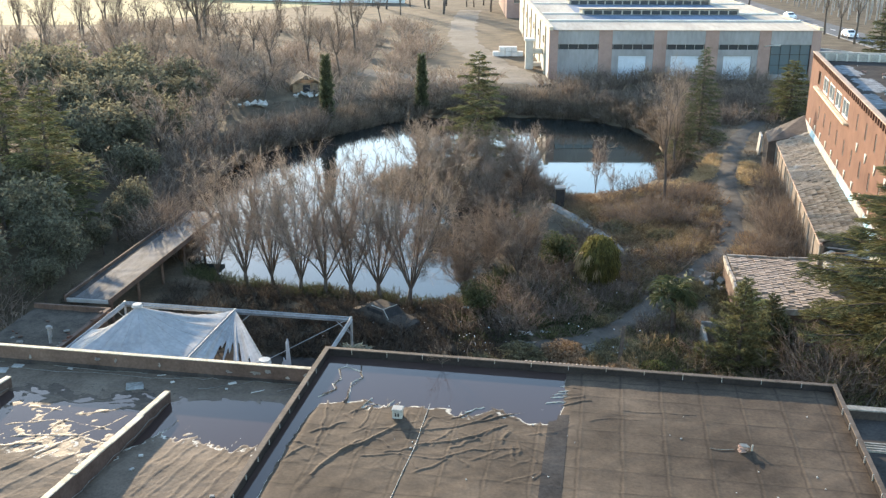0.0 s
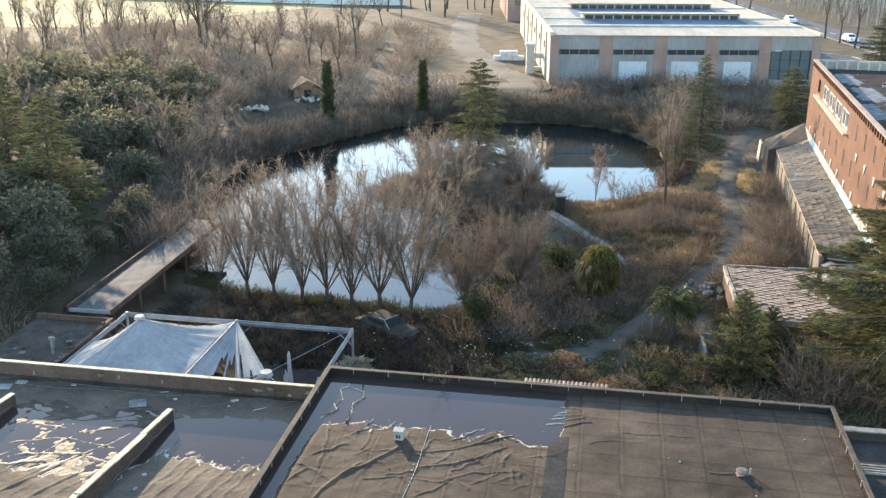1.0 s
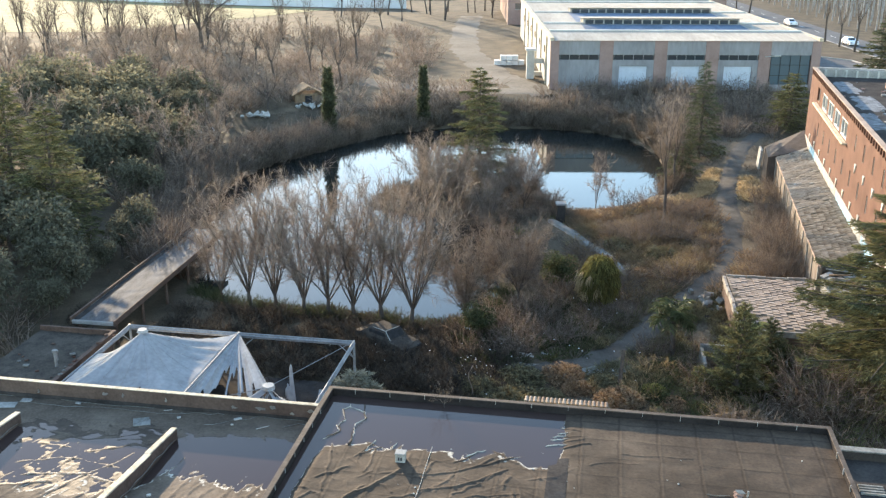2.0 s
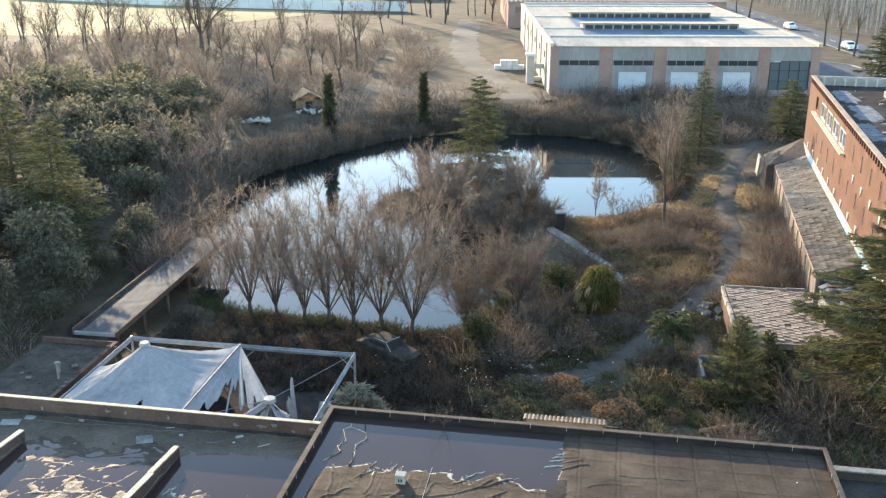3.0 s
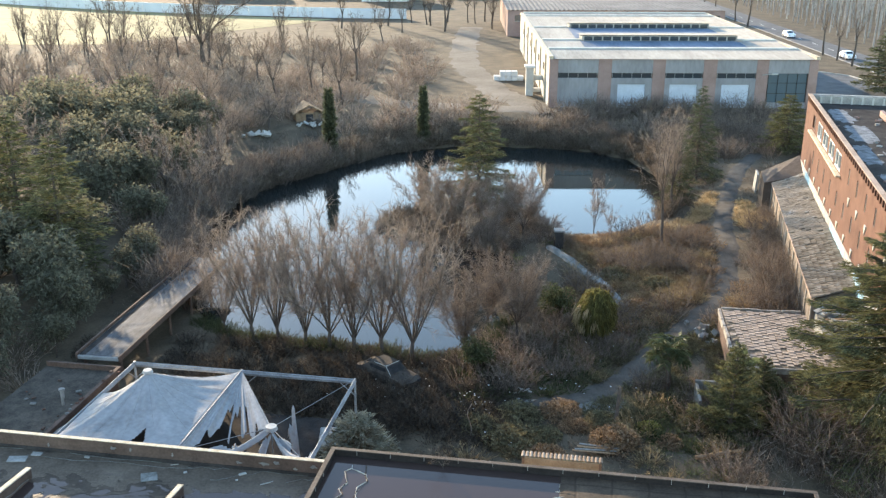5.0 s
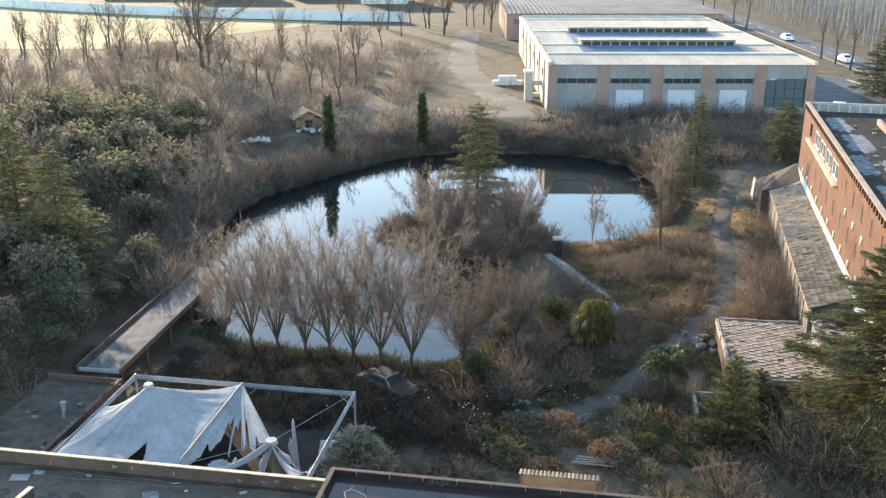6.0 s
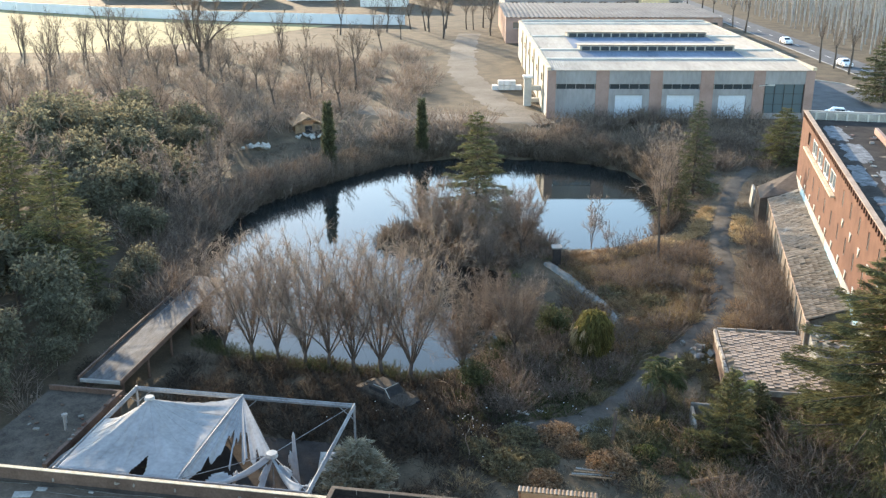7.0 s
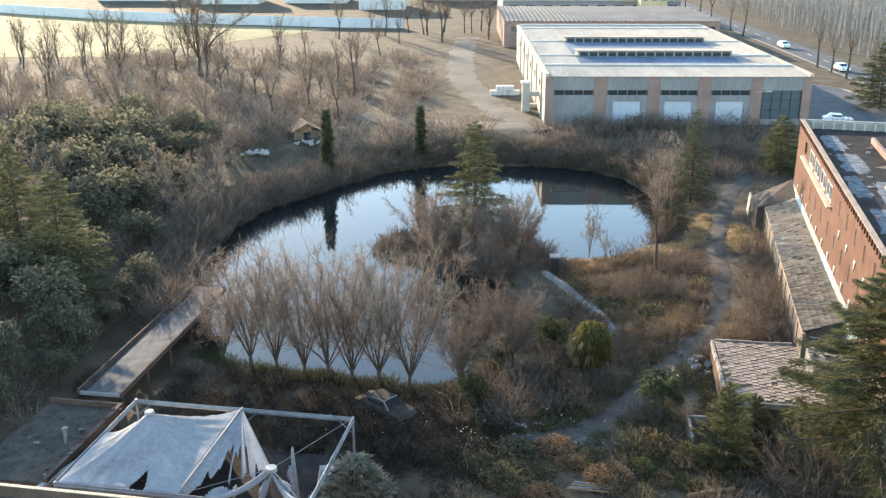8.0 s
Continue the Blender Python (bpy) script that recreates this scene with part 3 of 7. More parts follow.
def fold(line, seed):
    """A raised crest of felt, dried pale, with an uneven top."""
    rr = np.random.default_rng(seed)
    pts = []
    for (a, b), (c, d) in zip(line, line[1:]):
        k = max(2, int(math.hypot(c - a, d - b) / 0.07))
        pts += [(a + (c - a) * i / k + rr.normal(0, 0.014), b + (d - b) * i / k + rr.normal(0, 0.014)) for i in range(k)]
    pts = np.array(pts)
    t = np.gradient(pts, axis=0); t /= np.linalg.norm(t, axis=1, keepdims=True) + 1e-9
    side = np.stack([-t[:, 1], t[:, 0]], axis=1)
    w = 0.012 + 0.008 * np.abs(np.sin(np.arange(len(pts)) * 0.31 + seed)) + rr.uniform(0, 0.006, len(pts))
    w[0] = w[-1] = 0.004
    rows = [np.column_stack([pts + side * (o * w)[:, None], ROOF - 0.005 + h * (0.03 + 0.7 * w)]) for o, h in ((-1.5, 0.0), (-0.6, 0.85), (0.1, 1.3), (0.8, 0.75), (1.4, 0.0))]
    v = np.stack(rows, axis=1).reshape(-1, 3)
    i = np.arange(len(v)).reshape(len(pts), 5)
    f = np.stack([i[:-1, :-1], i[:-1, 1:], i[1:, 1:], i[1:, :-1]], axis=2).reshape(-1, 4)
    put("felt_fold", array_mesh("felt_fold", v, f, True), M_SILT, hall, "pale silted fold of felt standing out of the water")


M_SILT = mat("dried_silt", (0.24, 0.2, 0.15), (0.56, 0.5, 0.41), 3, 0.9, 0.4, 8)
fold([(-7.5, 25.95), (-7.22, 25.3), (-7.4, 24.9), (-7.22, 24.64), (-7.5, 24.22), (-7.62, 23.95)], 1)
fold([(-7.5, 25.95), (-7.3, 26.12), (-7.05, 26.02), (-6.75, 25.85), (-6.62, 25.5), (-6.85, 25.1), (-6.8, 24.71), (-6.72, 24.1)], 2)
fold([(-7.3, 26.12), (-7.32, 26.45)], 3)
for k, (a, b, c, d) in enumerate(((-0.75, 25.55, -0.1, 25.7), (-0.95, 25.15, -0.05, 25.4), (-0.7, 25.9, -0.12, 25.86), (-1.1, 24.8, -0.3, 25.0), (-0.9, 25.35, -0.3, 25.5), (-6.2, 23.6, -6.0, 24.35), (-5.5, 23.7, -5.35, 24.3), (-3.3, 23.8, -2.7, 24.3))):
    fold([(a, b), ((a + c) / 2, (b + d) / 2 + 0.03), (c, d)], 10 + k)

# vent boxes and cable on the roof
vent = thing("roof_vent", "small pale masonry vent box with a flat lid on the felt", "vent", m=HALL @ pose(-5.05, 23.25, ROOF + 0.02) @ Matrix.Diagonal((0.8, 0.8, 0.85, 1)))
bm = bmesh.new()
for a in ((-0.17, -0.11, -0.15, 0.15), (0.11, 0.17, -0.15, 0.15), (-0.11, 0.11, 0.09, 0.15), (-0.11, 0.11, -0.15, -0.12)):
    box(bm, *a, 0, 0.34, 0.006)
part("body", bm, M_CONC, vent)
for k in (-0.075, 0.015):
    part("opening", cube(k, k + 0.06, -0.155, -0.151, 0.13, 0.25), M_TYRE, vent, "dark vent opening")
part("lid", cube(-0.19, 0.19, -0.17, 0.17, 0.34, 0.39, 0.012), M_CONC, vent, "pale flat lid")
vent2 = thing("roof_vent", "broken brick vent stub with loose tiles", "vent", m=HALL @ pose(4.2, 23.0, ROOF + 0.05, 0, 0, 8) @ Matrix.Diagonal((0.85, 0.85, 0.85, 1)))
prng = random.Random(2)
for i in range(3):
    for k in range(2):
        part("brick", box(bmesh.new(), -0.11, 0.11, -0.05, 0.05, 0, 0.06, 0.006, pose(-0.06 + 0.14 * k * (i % 2), 0.12 * k - 0.06, 0.062 * i, 0, 0, prng.uniform(-12, 12) + 90 * (i % 2))), M_BRICKD, vent2)
part("tile", box(bmesh.new(), -0.14, 0.14, -0.1, 0.1, 0, 0.02, 0.005, pose(0.0, 0, 0.2, 6, 12, 20)), M_MOSSC, vent2, "cracked stained tile")
part("pipe", rod(bmesh.new(), (0.24, 0.02, 0), (0.26, 0.03, 0.22), 0.03, 8), M_CONC, vent2)


def cable(name, line, r, material, label, m):
    bm = bmesh.new()
    for a, b in zip(line, line[1:]):
        rod(bm, a, b, r, 5)
    return tagged(part(name, bm, material, None, m=m, smooth=True), label, "cable")


def lay(line, f, lift):
    out = []
    for (a, b), (c, d) in zip(line, line[1:]):
        for i in range(8):
            u, v = a + (c - a) * i / 8, b + (d - b) * i / 8
            out.append((u, v, float(f(np.array(u), np.array(v))) + lift))
    return out


cable("roof_cable", lay([(-4.32, 24.35), (-4.29, 23.1), (-4.27, 21.89), (-4.34, 20.5), (-4.38, 19.4), (-4.5, 17.5)], felt_height, 0.01), 0.009, M_CONC, "pale weathered cable lying across the roofing felt", HALL)
cable("roof_cable", lay([(3.95, 23.02), (3.6, 22.95), (3.3, 22.98)], felt_height, 0.015), 0.009, M_MOSSC, "short loose cable beside the broken vent", HALL)
for i in range(26):
    u, v = rng.uniform(-7, 6.5), rng.uniform(19.5, 25.8)
    s = rng.uniform(0.01, 0.028)
    deb = part("roof_pebble", box(bmesh.new(), -s, s, -s * 0.7, s * 0.7, 0, s, s * 0.3), M_CONC_L, None, m=HALL @ pose(u, v, float(felt_height(np.array(u), np.array(v))), 0, 0, rng.uniform(0, 180)))
    tagged(deb, "small pale chip of rubble on roofing felt", "rubble", "roof rubble")

# lower roof on the west side
wing = thing("low_flat_roof_wing", "lower wing with ponding felt roof and rendered parapet", "building", m=WING)


def wing_height(u, v):
    west = ease(-13.4, -14.2, u)
    dip = np.clip(np.abs(v - 26.6 + 0.5 * west) / 1.35, 0, 2.2) ** 2
    z = LROOF - 0.012 + 0.022 * dip * (1 - 0.35 * west) + 0.01 * wave(u, v, 0.8) + (0.006 + 0.005 * west) * wave(u + 3, v, 1.9) + (0.004 + 0.003 * west) * wave(u, v, 3.3)
    z = z - 0.016 * west * np.exp(-((v - 23.4) / 1.4) ** 2) - 0.02 * (1 - west) * np.exp(-((u + 9.2) / 0.9) ** 2)
    for line in ([(-18.5, 26.5), (-16.5, 26.3), (-15.3, 26.9), (-14.2, 26.9)], [(-17.5, 22), (-16.2, 24.5), (-15, 26.4)], [(-16.6, 21.5), (-15.4, 24)], [(-18.4, 23.8), (-16.9, 24.3)],
                 [(-12.6, 22), (-12, 25)], [(-11.7, 21), (-11.0, 25.1)], [(-10.8, 21), (-10.1, 25.4)], [(-16, 27.2), (-14.4, 27.4)], [(-19, 28.3), (-14.5, 28.1)], [(-19, 27.4), (-17, 27.0), (-15.5, 27.6)], [(-18.8, 25.2), (-17.2, 25.8), (-15, 25.5)], [(-18, 24.6), (-16, 25), (-14.6, 24.4)], [(-13.4, 28.7), (-11, 28.5), (-9, 28.7)], [(-12.9, 23), (-12.5, 25.2)], [(-12.2, 21), (-11.6, 24.8)], [(-11.2, 22), (-10.5, 25.2)], [(-17.8, 21), (-17, 23)], [(-15.4, 20.5), (-14.8, 22.5)]):
        d = near_line(u + 0.06 * wave(u, v, 1.6), v + 0.06 * wave(v, u, 1.6), line)
        z = z + 0.022 * np.exp(-(d / 0.034) ** 2)
    for k in range(22):      # long creases that run with the fall of the roof
        uu = -19.4 + k * 0.52 + 0.12 * math.sin(k * 5.1)
        line = uu + 0.42 * (v - 26) * (1 if k < 11 else 0.45) + 0.05 * wave(u, v, 1.2)
        z = z + (0.011 + 0.007 * math.sin(k * 2.7)) * np.exp(-((u - line) / 0.026) ** 2) * ease(27.6 - 0.6 * math.sin(k * 3.3), 26.2, v)
    return z + 0.0035 * wave(u, v, 6.0) + 0.003 * wave(v, u, 9.0)


put("roof_membrane", sheet(-22.0, -8.36, 17.0, 20.0, 0.15, wing_height), M_FELTW, wing)
put("roof_membrane", sheet(-22.0, -8.36, 20.0, 29.43, 0.055, wing_height), M_FELTW, wing, "brown ponding roofing felt")
put("roof_membrane", sheet(-30.0, -22.0, 2.0, 29.43, 0.4, wing_height), M_FELTW, wing)
put("roof_membrane", sheet(-22.0, -8.36, 2.0, 17.0, 1.0, lambda u, v: 0 * u + LROOF + 0.03), M_FELT, wing)
part("wall", cube(-30.2, -8.36, 29.43, 29.58, -0.6, LROOF), M_RENDER, wing)
part("wall", cube(-30.2, -30, 2, 29.43, -0.6, LROOF), M_RENDER, wing)
part("parapet", cube(-30.2, -8.36, 29.43, 29.58, LROOF, 8.18, 0.01), M_RENDER, wing, "brown stained render with pale patches")
part("parapet", cube(-30.2, -30, 2, 29.43, LROOF, 8.17, 0.01), M_RENDER, wing)
part("coping", cube(-30.24, -8.36, 29.42, 29.6, 8.18, 8.21, 0.008), M_CAP_L, wing)
for a, b in ((-24.0, -8.38),):
    part("felt_upstand", cube(a, b, 29.39, 29.43, LROOF - 0.02, LROOF + 0.2, 0.008), M_FELT_D, wing)
for u0, v1 in ((-14.17, 27.6), (-20.17, 27.7)):
    part("upstand_wall", box(bmesh.new(), 0.04, 0.22, -13.4, 0, -1.25, 0, 0.01, pose(u0, v1, 7.86, -3.1, 0, -2.0)), M_RENDER, wing, "low brown wall across the roof")
    for k in range(7):      # coping stones, none quite in line
        w = 0.03 * math.sin(k * 2.3 + u0)
        part("upstand_coping", box(bmesh.new(), 0.015 + w * 0.5, 0.245 + w, -1.93 * (k + 1), 0.02 - 1.93 * k, 0, 0.045 + 0.012 * math.sin(k * 3.7), 0.014, pose(u0, v1, 7.86, -3.1, 0, -2.0)), M_CAP_L, wing, "" if k else "pale coping with sunlight put into its colour")
    line = [(0.27, -0.3 - 0.45 * k, LROOF + 0.16 + 0.05 * math.sin(k * 1.3 + u0) - 0.1 * (k % 5 == 2)) for k in range(24)]
    bm = bmesh.new()
    for a, b in zip(line, line[1:]):
        rod(bm, a, b, 0.012, 5)
    part("conduit", bm, M_MOSSC, wing, "sagging pale wire along the low wall", m=pose(u0, v1, 0, 0, 0, -2.0))
pool("water_puddle", -13.95, -8.37, 18.0, 29.2, LROOF + 0.01, "rainwater ponding on the low felted roof", WING)
pool("water_puddle", -29.9, -14.17, 18.0, 29.2, LROOF - 0.002, "thin film of rainwater on the wrinkled low roof", WING)
junk = [(-15.7, 28.42, 0.6, 0.55, 0.03, 25, M_MOSSC), (-21.2, 28.7, 0.7, 0.4, 0.04, 15, M_CONC), (-14.5, 28.9, 0.14, 0.08, 0.05, 40, M_CONC_L), (-18.6, 29.2, 0.2, 0.1, 0.05, 0, M_CONC),
        (-15.1, 29.3, 0.3, 0.02, 0.03, 25, M_CONC_L), (-11.26, 28.73, 0.5, 0.03, 0.03, 40, M_CONC_L), (-12.33, 29.1, 0.28, 0.12, 0.05, 40, M_CONC_L), (-13.2, 23.2, 0.16, 0.1, 0.06, 70, M_CONC),
        (-13.3, 24.0, 0.14, 0.1, 0.06, 30, M_CONC_L), (-10.3, 22.3, 0.14, 0.1, 0.05, 15, M_CONC), (-12.4, 28.7, 0.1, 0.06, 0.04, 15, M_CONC_L), (-14.1, 27.6, 0.12, 0.1, 0.1, 15, M_CONC_L), (-20.64, 29.12, 0.4, 0.24, 0.05, 5, M_CONC)]
for u, v, a, b, hgt, r, mt in junk:
    tagged(part("roof_debris", box(bmesh.new(), -a / 2, a / 2, -b / 2, b / 2, 0, hgt, min(hgt, b) * 0.2), mt, None, m=WING @ pose(u, v, float(wing_height(np.array(u), np.array(v))), 1, 2, r)),
           "pale broken board or slab scrap on wet felt", "debris", "roof debris")
for k, (a, b, c, d) in enumerate(((-22.5, 29.35, -8.6, 29.45), (-21.0, 28.95, -14.2, 29.15), (-13.4, 28.5, -11.4, 29.5), (-14.6, 29.25, -12.9, 29.3), (-10.6, 28.9, -9.0, 29.55))):
    line = [(a + (c - a) * t / 6, b + (d - b) * t / 6 + 0.09 * math.sin(t * 2.1 + k)) for t in range(7)]
    cable("roof_cable", lay(line, wing_height, 0.015), 0.009, M_MOSSC, "loose pale wire lying on the low roof", WING)
prng = random.Random(4)
for u, w in ((-20.3, 0.2), (-17.6, 0.3), (-16.9, 0.2), (-15.2, 0.15), (-12.6, 0.35), (-11.6, 0.5), (-11.1, 0.3), (-10.4, 0.2), (-9.7, 0.45), (-9.2, 0.25)):
    bm = bmesh.new()
    zc = prng.uniform(7.78, 7.98)
    rim = [(u + math.cos(a) * w * prng.uniform(0.15, 0.5), zc + math.sin(a) * 0.1 * prng.uniform(0.4, 1.0)) for a in [k * math.pi / 5.5 for k in range(11)]]
    bm.faces.new([bm.verts.new((x, 29.426, z)) for x, z in rim])
    bmesh.ops.solidify(bm, geom=bm.faces[:], thickness=-0.008)
    part("bare_plaster_patch", bm, M_CONC, wing, "pale patch where render has come off")

# dark low roof on the east side
east = thing("dark_low_annex", "dark flat-roofed annex with a white edge strip", "building", m=HALL)
part("body", cube(7.27, 16, 12, 27.55, 0, 8.95), M_RENDER, east)
part("roof", cube(7.27, 16, 12, 27.55, 8.95, 9.0), M_FELT_D, east)
part("parapet", cube(7.27, 16, 27.55, 27.75, 0, 9.28, 0.01), M_FELT_D, east)
part("edge_strip", cube(7.27, 16, 27.52, 27.8, 9.28, 9.33, 0.008), M_MOSSC, east, "white edge strip")
for i in range(4):
    part("louvre", cube(8.0, 8.7, 25.6 + i * 0.14, 25.66 + i * 0.14, 9.0, 9.06), M_MOSSC, east)

# tile-topped wall stub beyond the hall
stub = thing("tile_capped_wall", "narrow ochre wall capped with pale clay tiles", "wall", m=HALL @ pose(-2.03, 30.6, 0))
part("wall", cube(0, 2.69, 0, 0.3, 0, 8.45, 0.01), M_OCHRE, stub)
part("post", cube(-0.1, 0.0, -0.02, 0.32, 7.1, 8.47, 0.01), M_WOOD, stub)
part("post", cube(2.69, 2.79, -0.02, 0.32, 7.1, 8.47, 0.01), M_WOOD, stub)
tile_bm = bmesh.new()
for k in range(9):
    a0, a1 = math.pi * k / 9, math.pi * (k + 1) / 9
    for r0, r1 in ((0.075, 0.06),):
        q = [tile_bm.verts.new((math.cos(a) * r, y, math.sin(a) * r * 0.9)) for a, y, r in ((a0, -0.14, r0), (a1, -0.14, r0), (a1, 0.16, r1), (a0, 0.16, r1))]
        tile_bm.faces.new(q)
tile_me = bpy.data.meshes.new("tile")
tile_bm.to_mesh(tile_me); tile_bm.free()
tile_me.materials.append(mat("pale_clay_tile", (0.2, 0.135, 0.09), (0.4, 0.31, 0.23), 3, 0.85, 0.3, 6, obj=0.4))
for i in range(20):
    put("tile", tile_me, None, stub, m=pose(-0.06 + i * 0.148, 0.15, 8.47, 8, 0, 0))

# ---- warehouse ----
WX0, WX1, WY0, WY1, WZ0, WZ1 = 12.93, 48.93, 130.45, 191.4, 2.42, 8.95
ware = thing("warehouse", "long low warehouse with pale corrugated roof and roller doors", "warehouse")
BAYS = [(12.93, 14.1), (19.5, 21.3), (26.8, 28.5), (33.6, 35.4), (40.7, 42.3), (47.7, 48.93)]
for a, b in BAYS:
    part("pillar", cube(a, b, WY0 - 0.05, WY0 + 0.5, WZ0 - 1, WZ1, 0.02), M_BRICKD, ware, "red brick pier")
for i in range(5):
    a, b = BAYS[i][1], BAYS[i + 1][0]
    glazed = i == 4
    part("wall_panel", cube(a, b, WY0, WY0 + 0.3, 7.12, WZ1), M_PANELW, ware)
    if glazed:
        part("window", cube(a + 0.1, b - 0.1, WY0 + 0.14, WY0 + 0.17, 3.2, 7.1), M_GLASSW, ware, "tall dark glazed front")
        for k in range(5):
            x = a + 0.08 + (b - a - 0.2) * k / 4
            part("mullion", cube(x, x + 0.05, WY0 + 0.06, WY0 + 0.14, 3.2, 7.1), M_FELT_D, ware)
        for z in (4.4, 5.8):
            part("mullion", cube(a + 0.1, b - 0.1, WY0 + 0.07, WY0 + 0.135, z, z + 0.05), M_FELT_D, ware)
        part("wall_panel", cube(a, b, WY0, WY0 + 0.3, WZ0 - 1, 3.2), M_PANELW, ware)
        continue
    win = part("window", cube(a + 0.1, b - 0.1, WY0 + 0.14, WY0 + 0.17, 6.45, 7.1), M_GLASS, ware, "dark ribbon window")
    for k in range(5):
        x = a + 0.1 + (b - a - 0.25) * k / 4
        part("mullion", cube(x, x + 0.05, WY0 + 0.07, WY0 + 0.14, 6.45, 7.1), M_STEEL, win)
    dx0, dx1 = (a + b) / 2 - 1.85, (a + b) / 2 + 1.85
    if i == 0:
        part("wall_panel", cube(a, b, WY0, WY0 + 0.3, WZ0 - 1, 6.45), M_PANELW, ware)
    else:
        part("wall_panel", cube(a, b, WY0, WY0 + 0.3, 5.6, 6.45), M_PANELW, ware)
        part("wall_panel", cube(a, dx0, WY0, WY0 + 0.3, WZ0 - 1, 5.6), M_PANELW, ware)
        part("wall_panel", cube(dx1, b, WY0, WY0 + 0.3, WZ0 - 1, 5.6), M_PANELW, ware)
        door = part("roller_door", cube(dx0, dx1, WY0 + 0.13, WY0 + 0.2, WZ0 - 0.3, 5.6), M_DOORW, ware, "white roller door")
        for k in range(9):
            z = 2.6 + k * 0.33
            part("slat", cube(dx0 + 0.05, dx1 - 0.05, WY0 + 0.115, WY0 + 0.13, z, z + 0.3, 0.004), M_DOORW, door)
part("wall", cube(WX0, WX0 + 0.35, WY0 + 0.5, WY1, WZ0 - 1, WZ1), M_CONC_L, ware, "pale rendered side wall")
part("wall", cube(WX1 - 0.35, WX1, WY0 + 0.5, WY1, WZ0 - 1, WZ1), M_CONC_L, ware)
part("wall", cube(WX0 + 0.35, WX1 - 0.35, WY1 - 0.35, WY1, WZ0 - 1, WZ1), M_CONC_L, ware)
part("verge", cube(WX0 - 0.1, WX0 + 0.45, WY0 - 0.1, WY1, WZ1, WZ1 + 0.42, 0.02), M_CAP_L, ware, "pale roof verge")
part("verge", cube(WX1 - 0.45, WX1 + 0.1, WY0 - 0.1, WY1, WZ1, WZ1 + 0.42, 0.02), M_CAP_L, ware)
part("verge", cube(WX0 + 0.45, WX1 - 0.45, WY1 - 0.35, WY1, WZ1, WZ1 + 0.42, 0.02), M_CAP_L, ware)
for k in range(6):
    y = 138 + k * 8.6
    part("window", cube(WX0 - 0.02, WX0 + 0.05, y, y + 2.4, 6.3, 7.3), M_GLASS, ware)
    part("side_pier", cube(WX0 - 0.18, WX0 - 0.02, y - 2.6, y - 1.9, WZ0 - 1, WZ1), M_CAP_L, ware)


def corrugated(x0, x1, y0, y1, z0, z1, pitch=0.33, amp=0.045):
    n = int((x1 - x0) / pitch * 6)
    xs = np.linspace(x0, x1, n + 1)
    w = amp * np.sin((xs - x0) / pitch * 2 * np.pi)
    v = np.concatenate([np.column_stack([xs, np.full(n + 1, y0), z0 + w]), np.column_stack([xs, np.full(n + 1, y1), z1 + w])])
    i = np.arange(n)
    return array_mesh("roof_sheet", v, np.stack([i, i + 1, i + n + 2, i + n + 1], axis=1), True)


rx0, rx1 = WX0 + 0.45, WX1 - 0.45
FOLDS = [(WY0 - 0.25, 138.2), (138.2, 148.3), (148.3, 165.5), (165.5, 185.2), (185.2, WY1 - 0.35)]
for i, (a, b) in enumerate(FOLDS):
    spans = [(rx0, rx1, M_TILEROOF)] if i in (0, 4) else [(rx0, 19.0, M_TILEROOF), (19.0, 42.7, M_BLUEROOF if i < 3 else M_TILEROOF), (42.7, rx1, M_TILEROOF)]
    for x0, x1, mt in spans:
        put("roof_sheet", corrugated(x0, x1, a, b, 9.0, 9.4), mt, ware)
    part("ridge_cap", cube(rx0, rx1, b - 0.55, b + 0.25, 9.36, 9.56, 0.03), M_CONC_L, ware, "white ridge capping")
for y in (147.2, 164.3):
    mon = part("roof_monitor", cube(19.3, 42.5, y, y + 3.6, 9.1, 10.15, 0.03), M_CONC, ware, "raised glazed roof light")
    put("monitor_roof", corrugated(18.9, 42.9, y - 0.35, y + 4.0, 10.28, 10.05), M_TILEROOF, mon)
    for k in range(16):
        x = 19.6 + k * 1.43
        part("pane", cube(x, x + 1.2, y - 0.03, y - 0.01, 9.42, 10.0), M_GLASS, mon)
part("floodlight_arm", rod(rod(bmesh.new(), (41.5, WY0, 6.9), (42.4, WY0 - 1.2, 7.2), 0.05), (42.4, WY0 - 1.2, 7.2), (43.2, WY0 - 1.4, 7.25), 0.1), M_CONC_L, ware)

# white duct and tank beside the warehouse
duct = thing("filter_duct", "white square duct rising beside the warehouse wall", "duct")
bm = cube(10.5, 11.6, 139.6, 140.9, 2.3, 6.4, 0.05)
box(bm, 11.6, 12.9, 139.8, 140.7, 4.6, 5.3, 0.05)
box(bm, 11.4, 12.9, 142.5, 143.3, 2.3, 3.0, 0.05)
part("casing", bm, M_CONC_L, duct)
part("hood", cube(10.3, 11.8, 139.4, 141.1, 6.4, 6.75, 0.06), M_WHITE, duct)
tank = thing("pallet_stack", "stack of white crates on the gravel yard", "crates")
for i in range(5):
    for j in range(2 if i in (1, 2, 3) else 1):
        part("crate", cube(6.4 + i * 0.95, 7.28 + i * 0.95, 153.0, 154.4, 2.4 + j * 0.75, 3.1 + j * 0.75, 0.03), M_WHITE, tank)

# ---- brick block with annex ----
BRICK = pose(32.07, 86.8, 0, 0, 0, -12.4)
blk = thing("brick_block", "three-storey red brick block with narrow slit windows", "building", m=BRICK)
TOP = 11.95


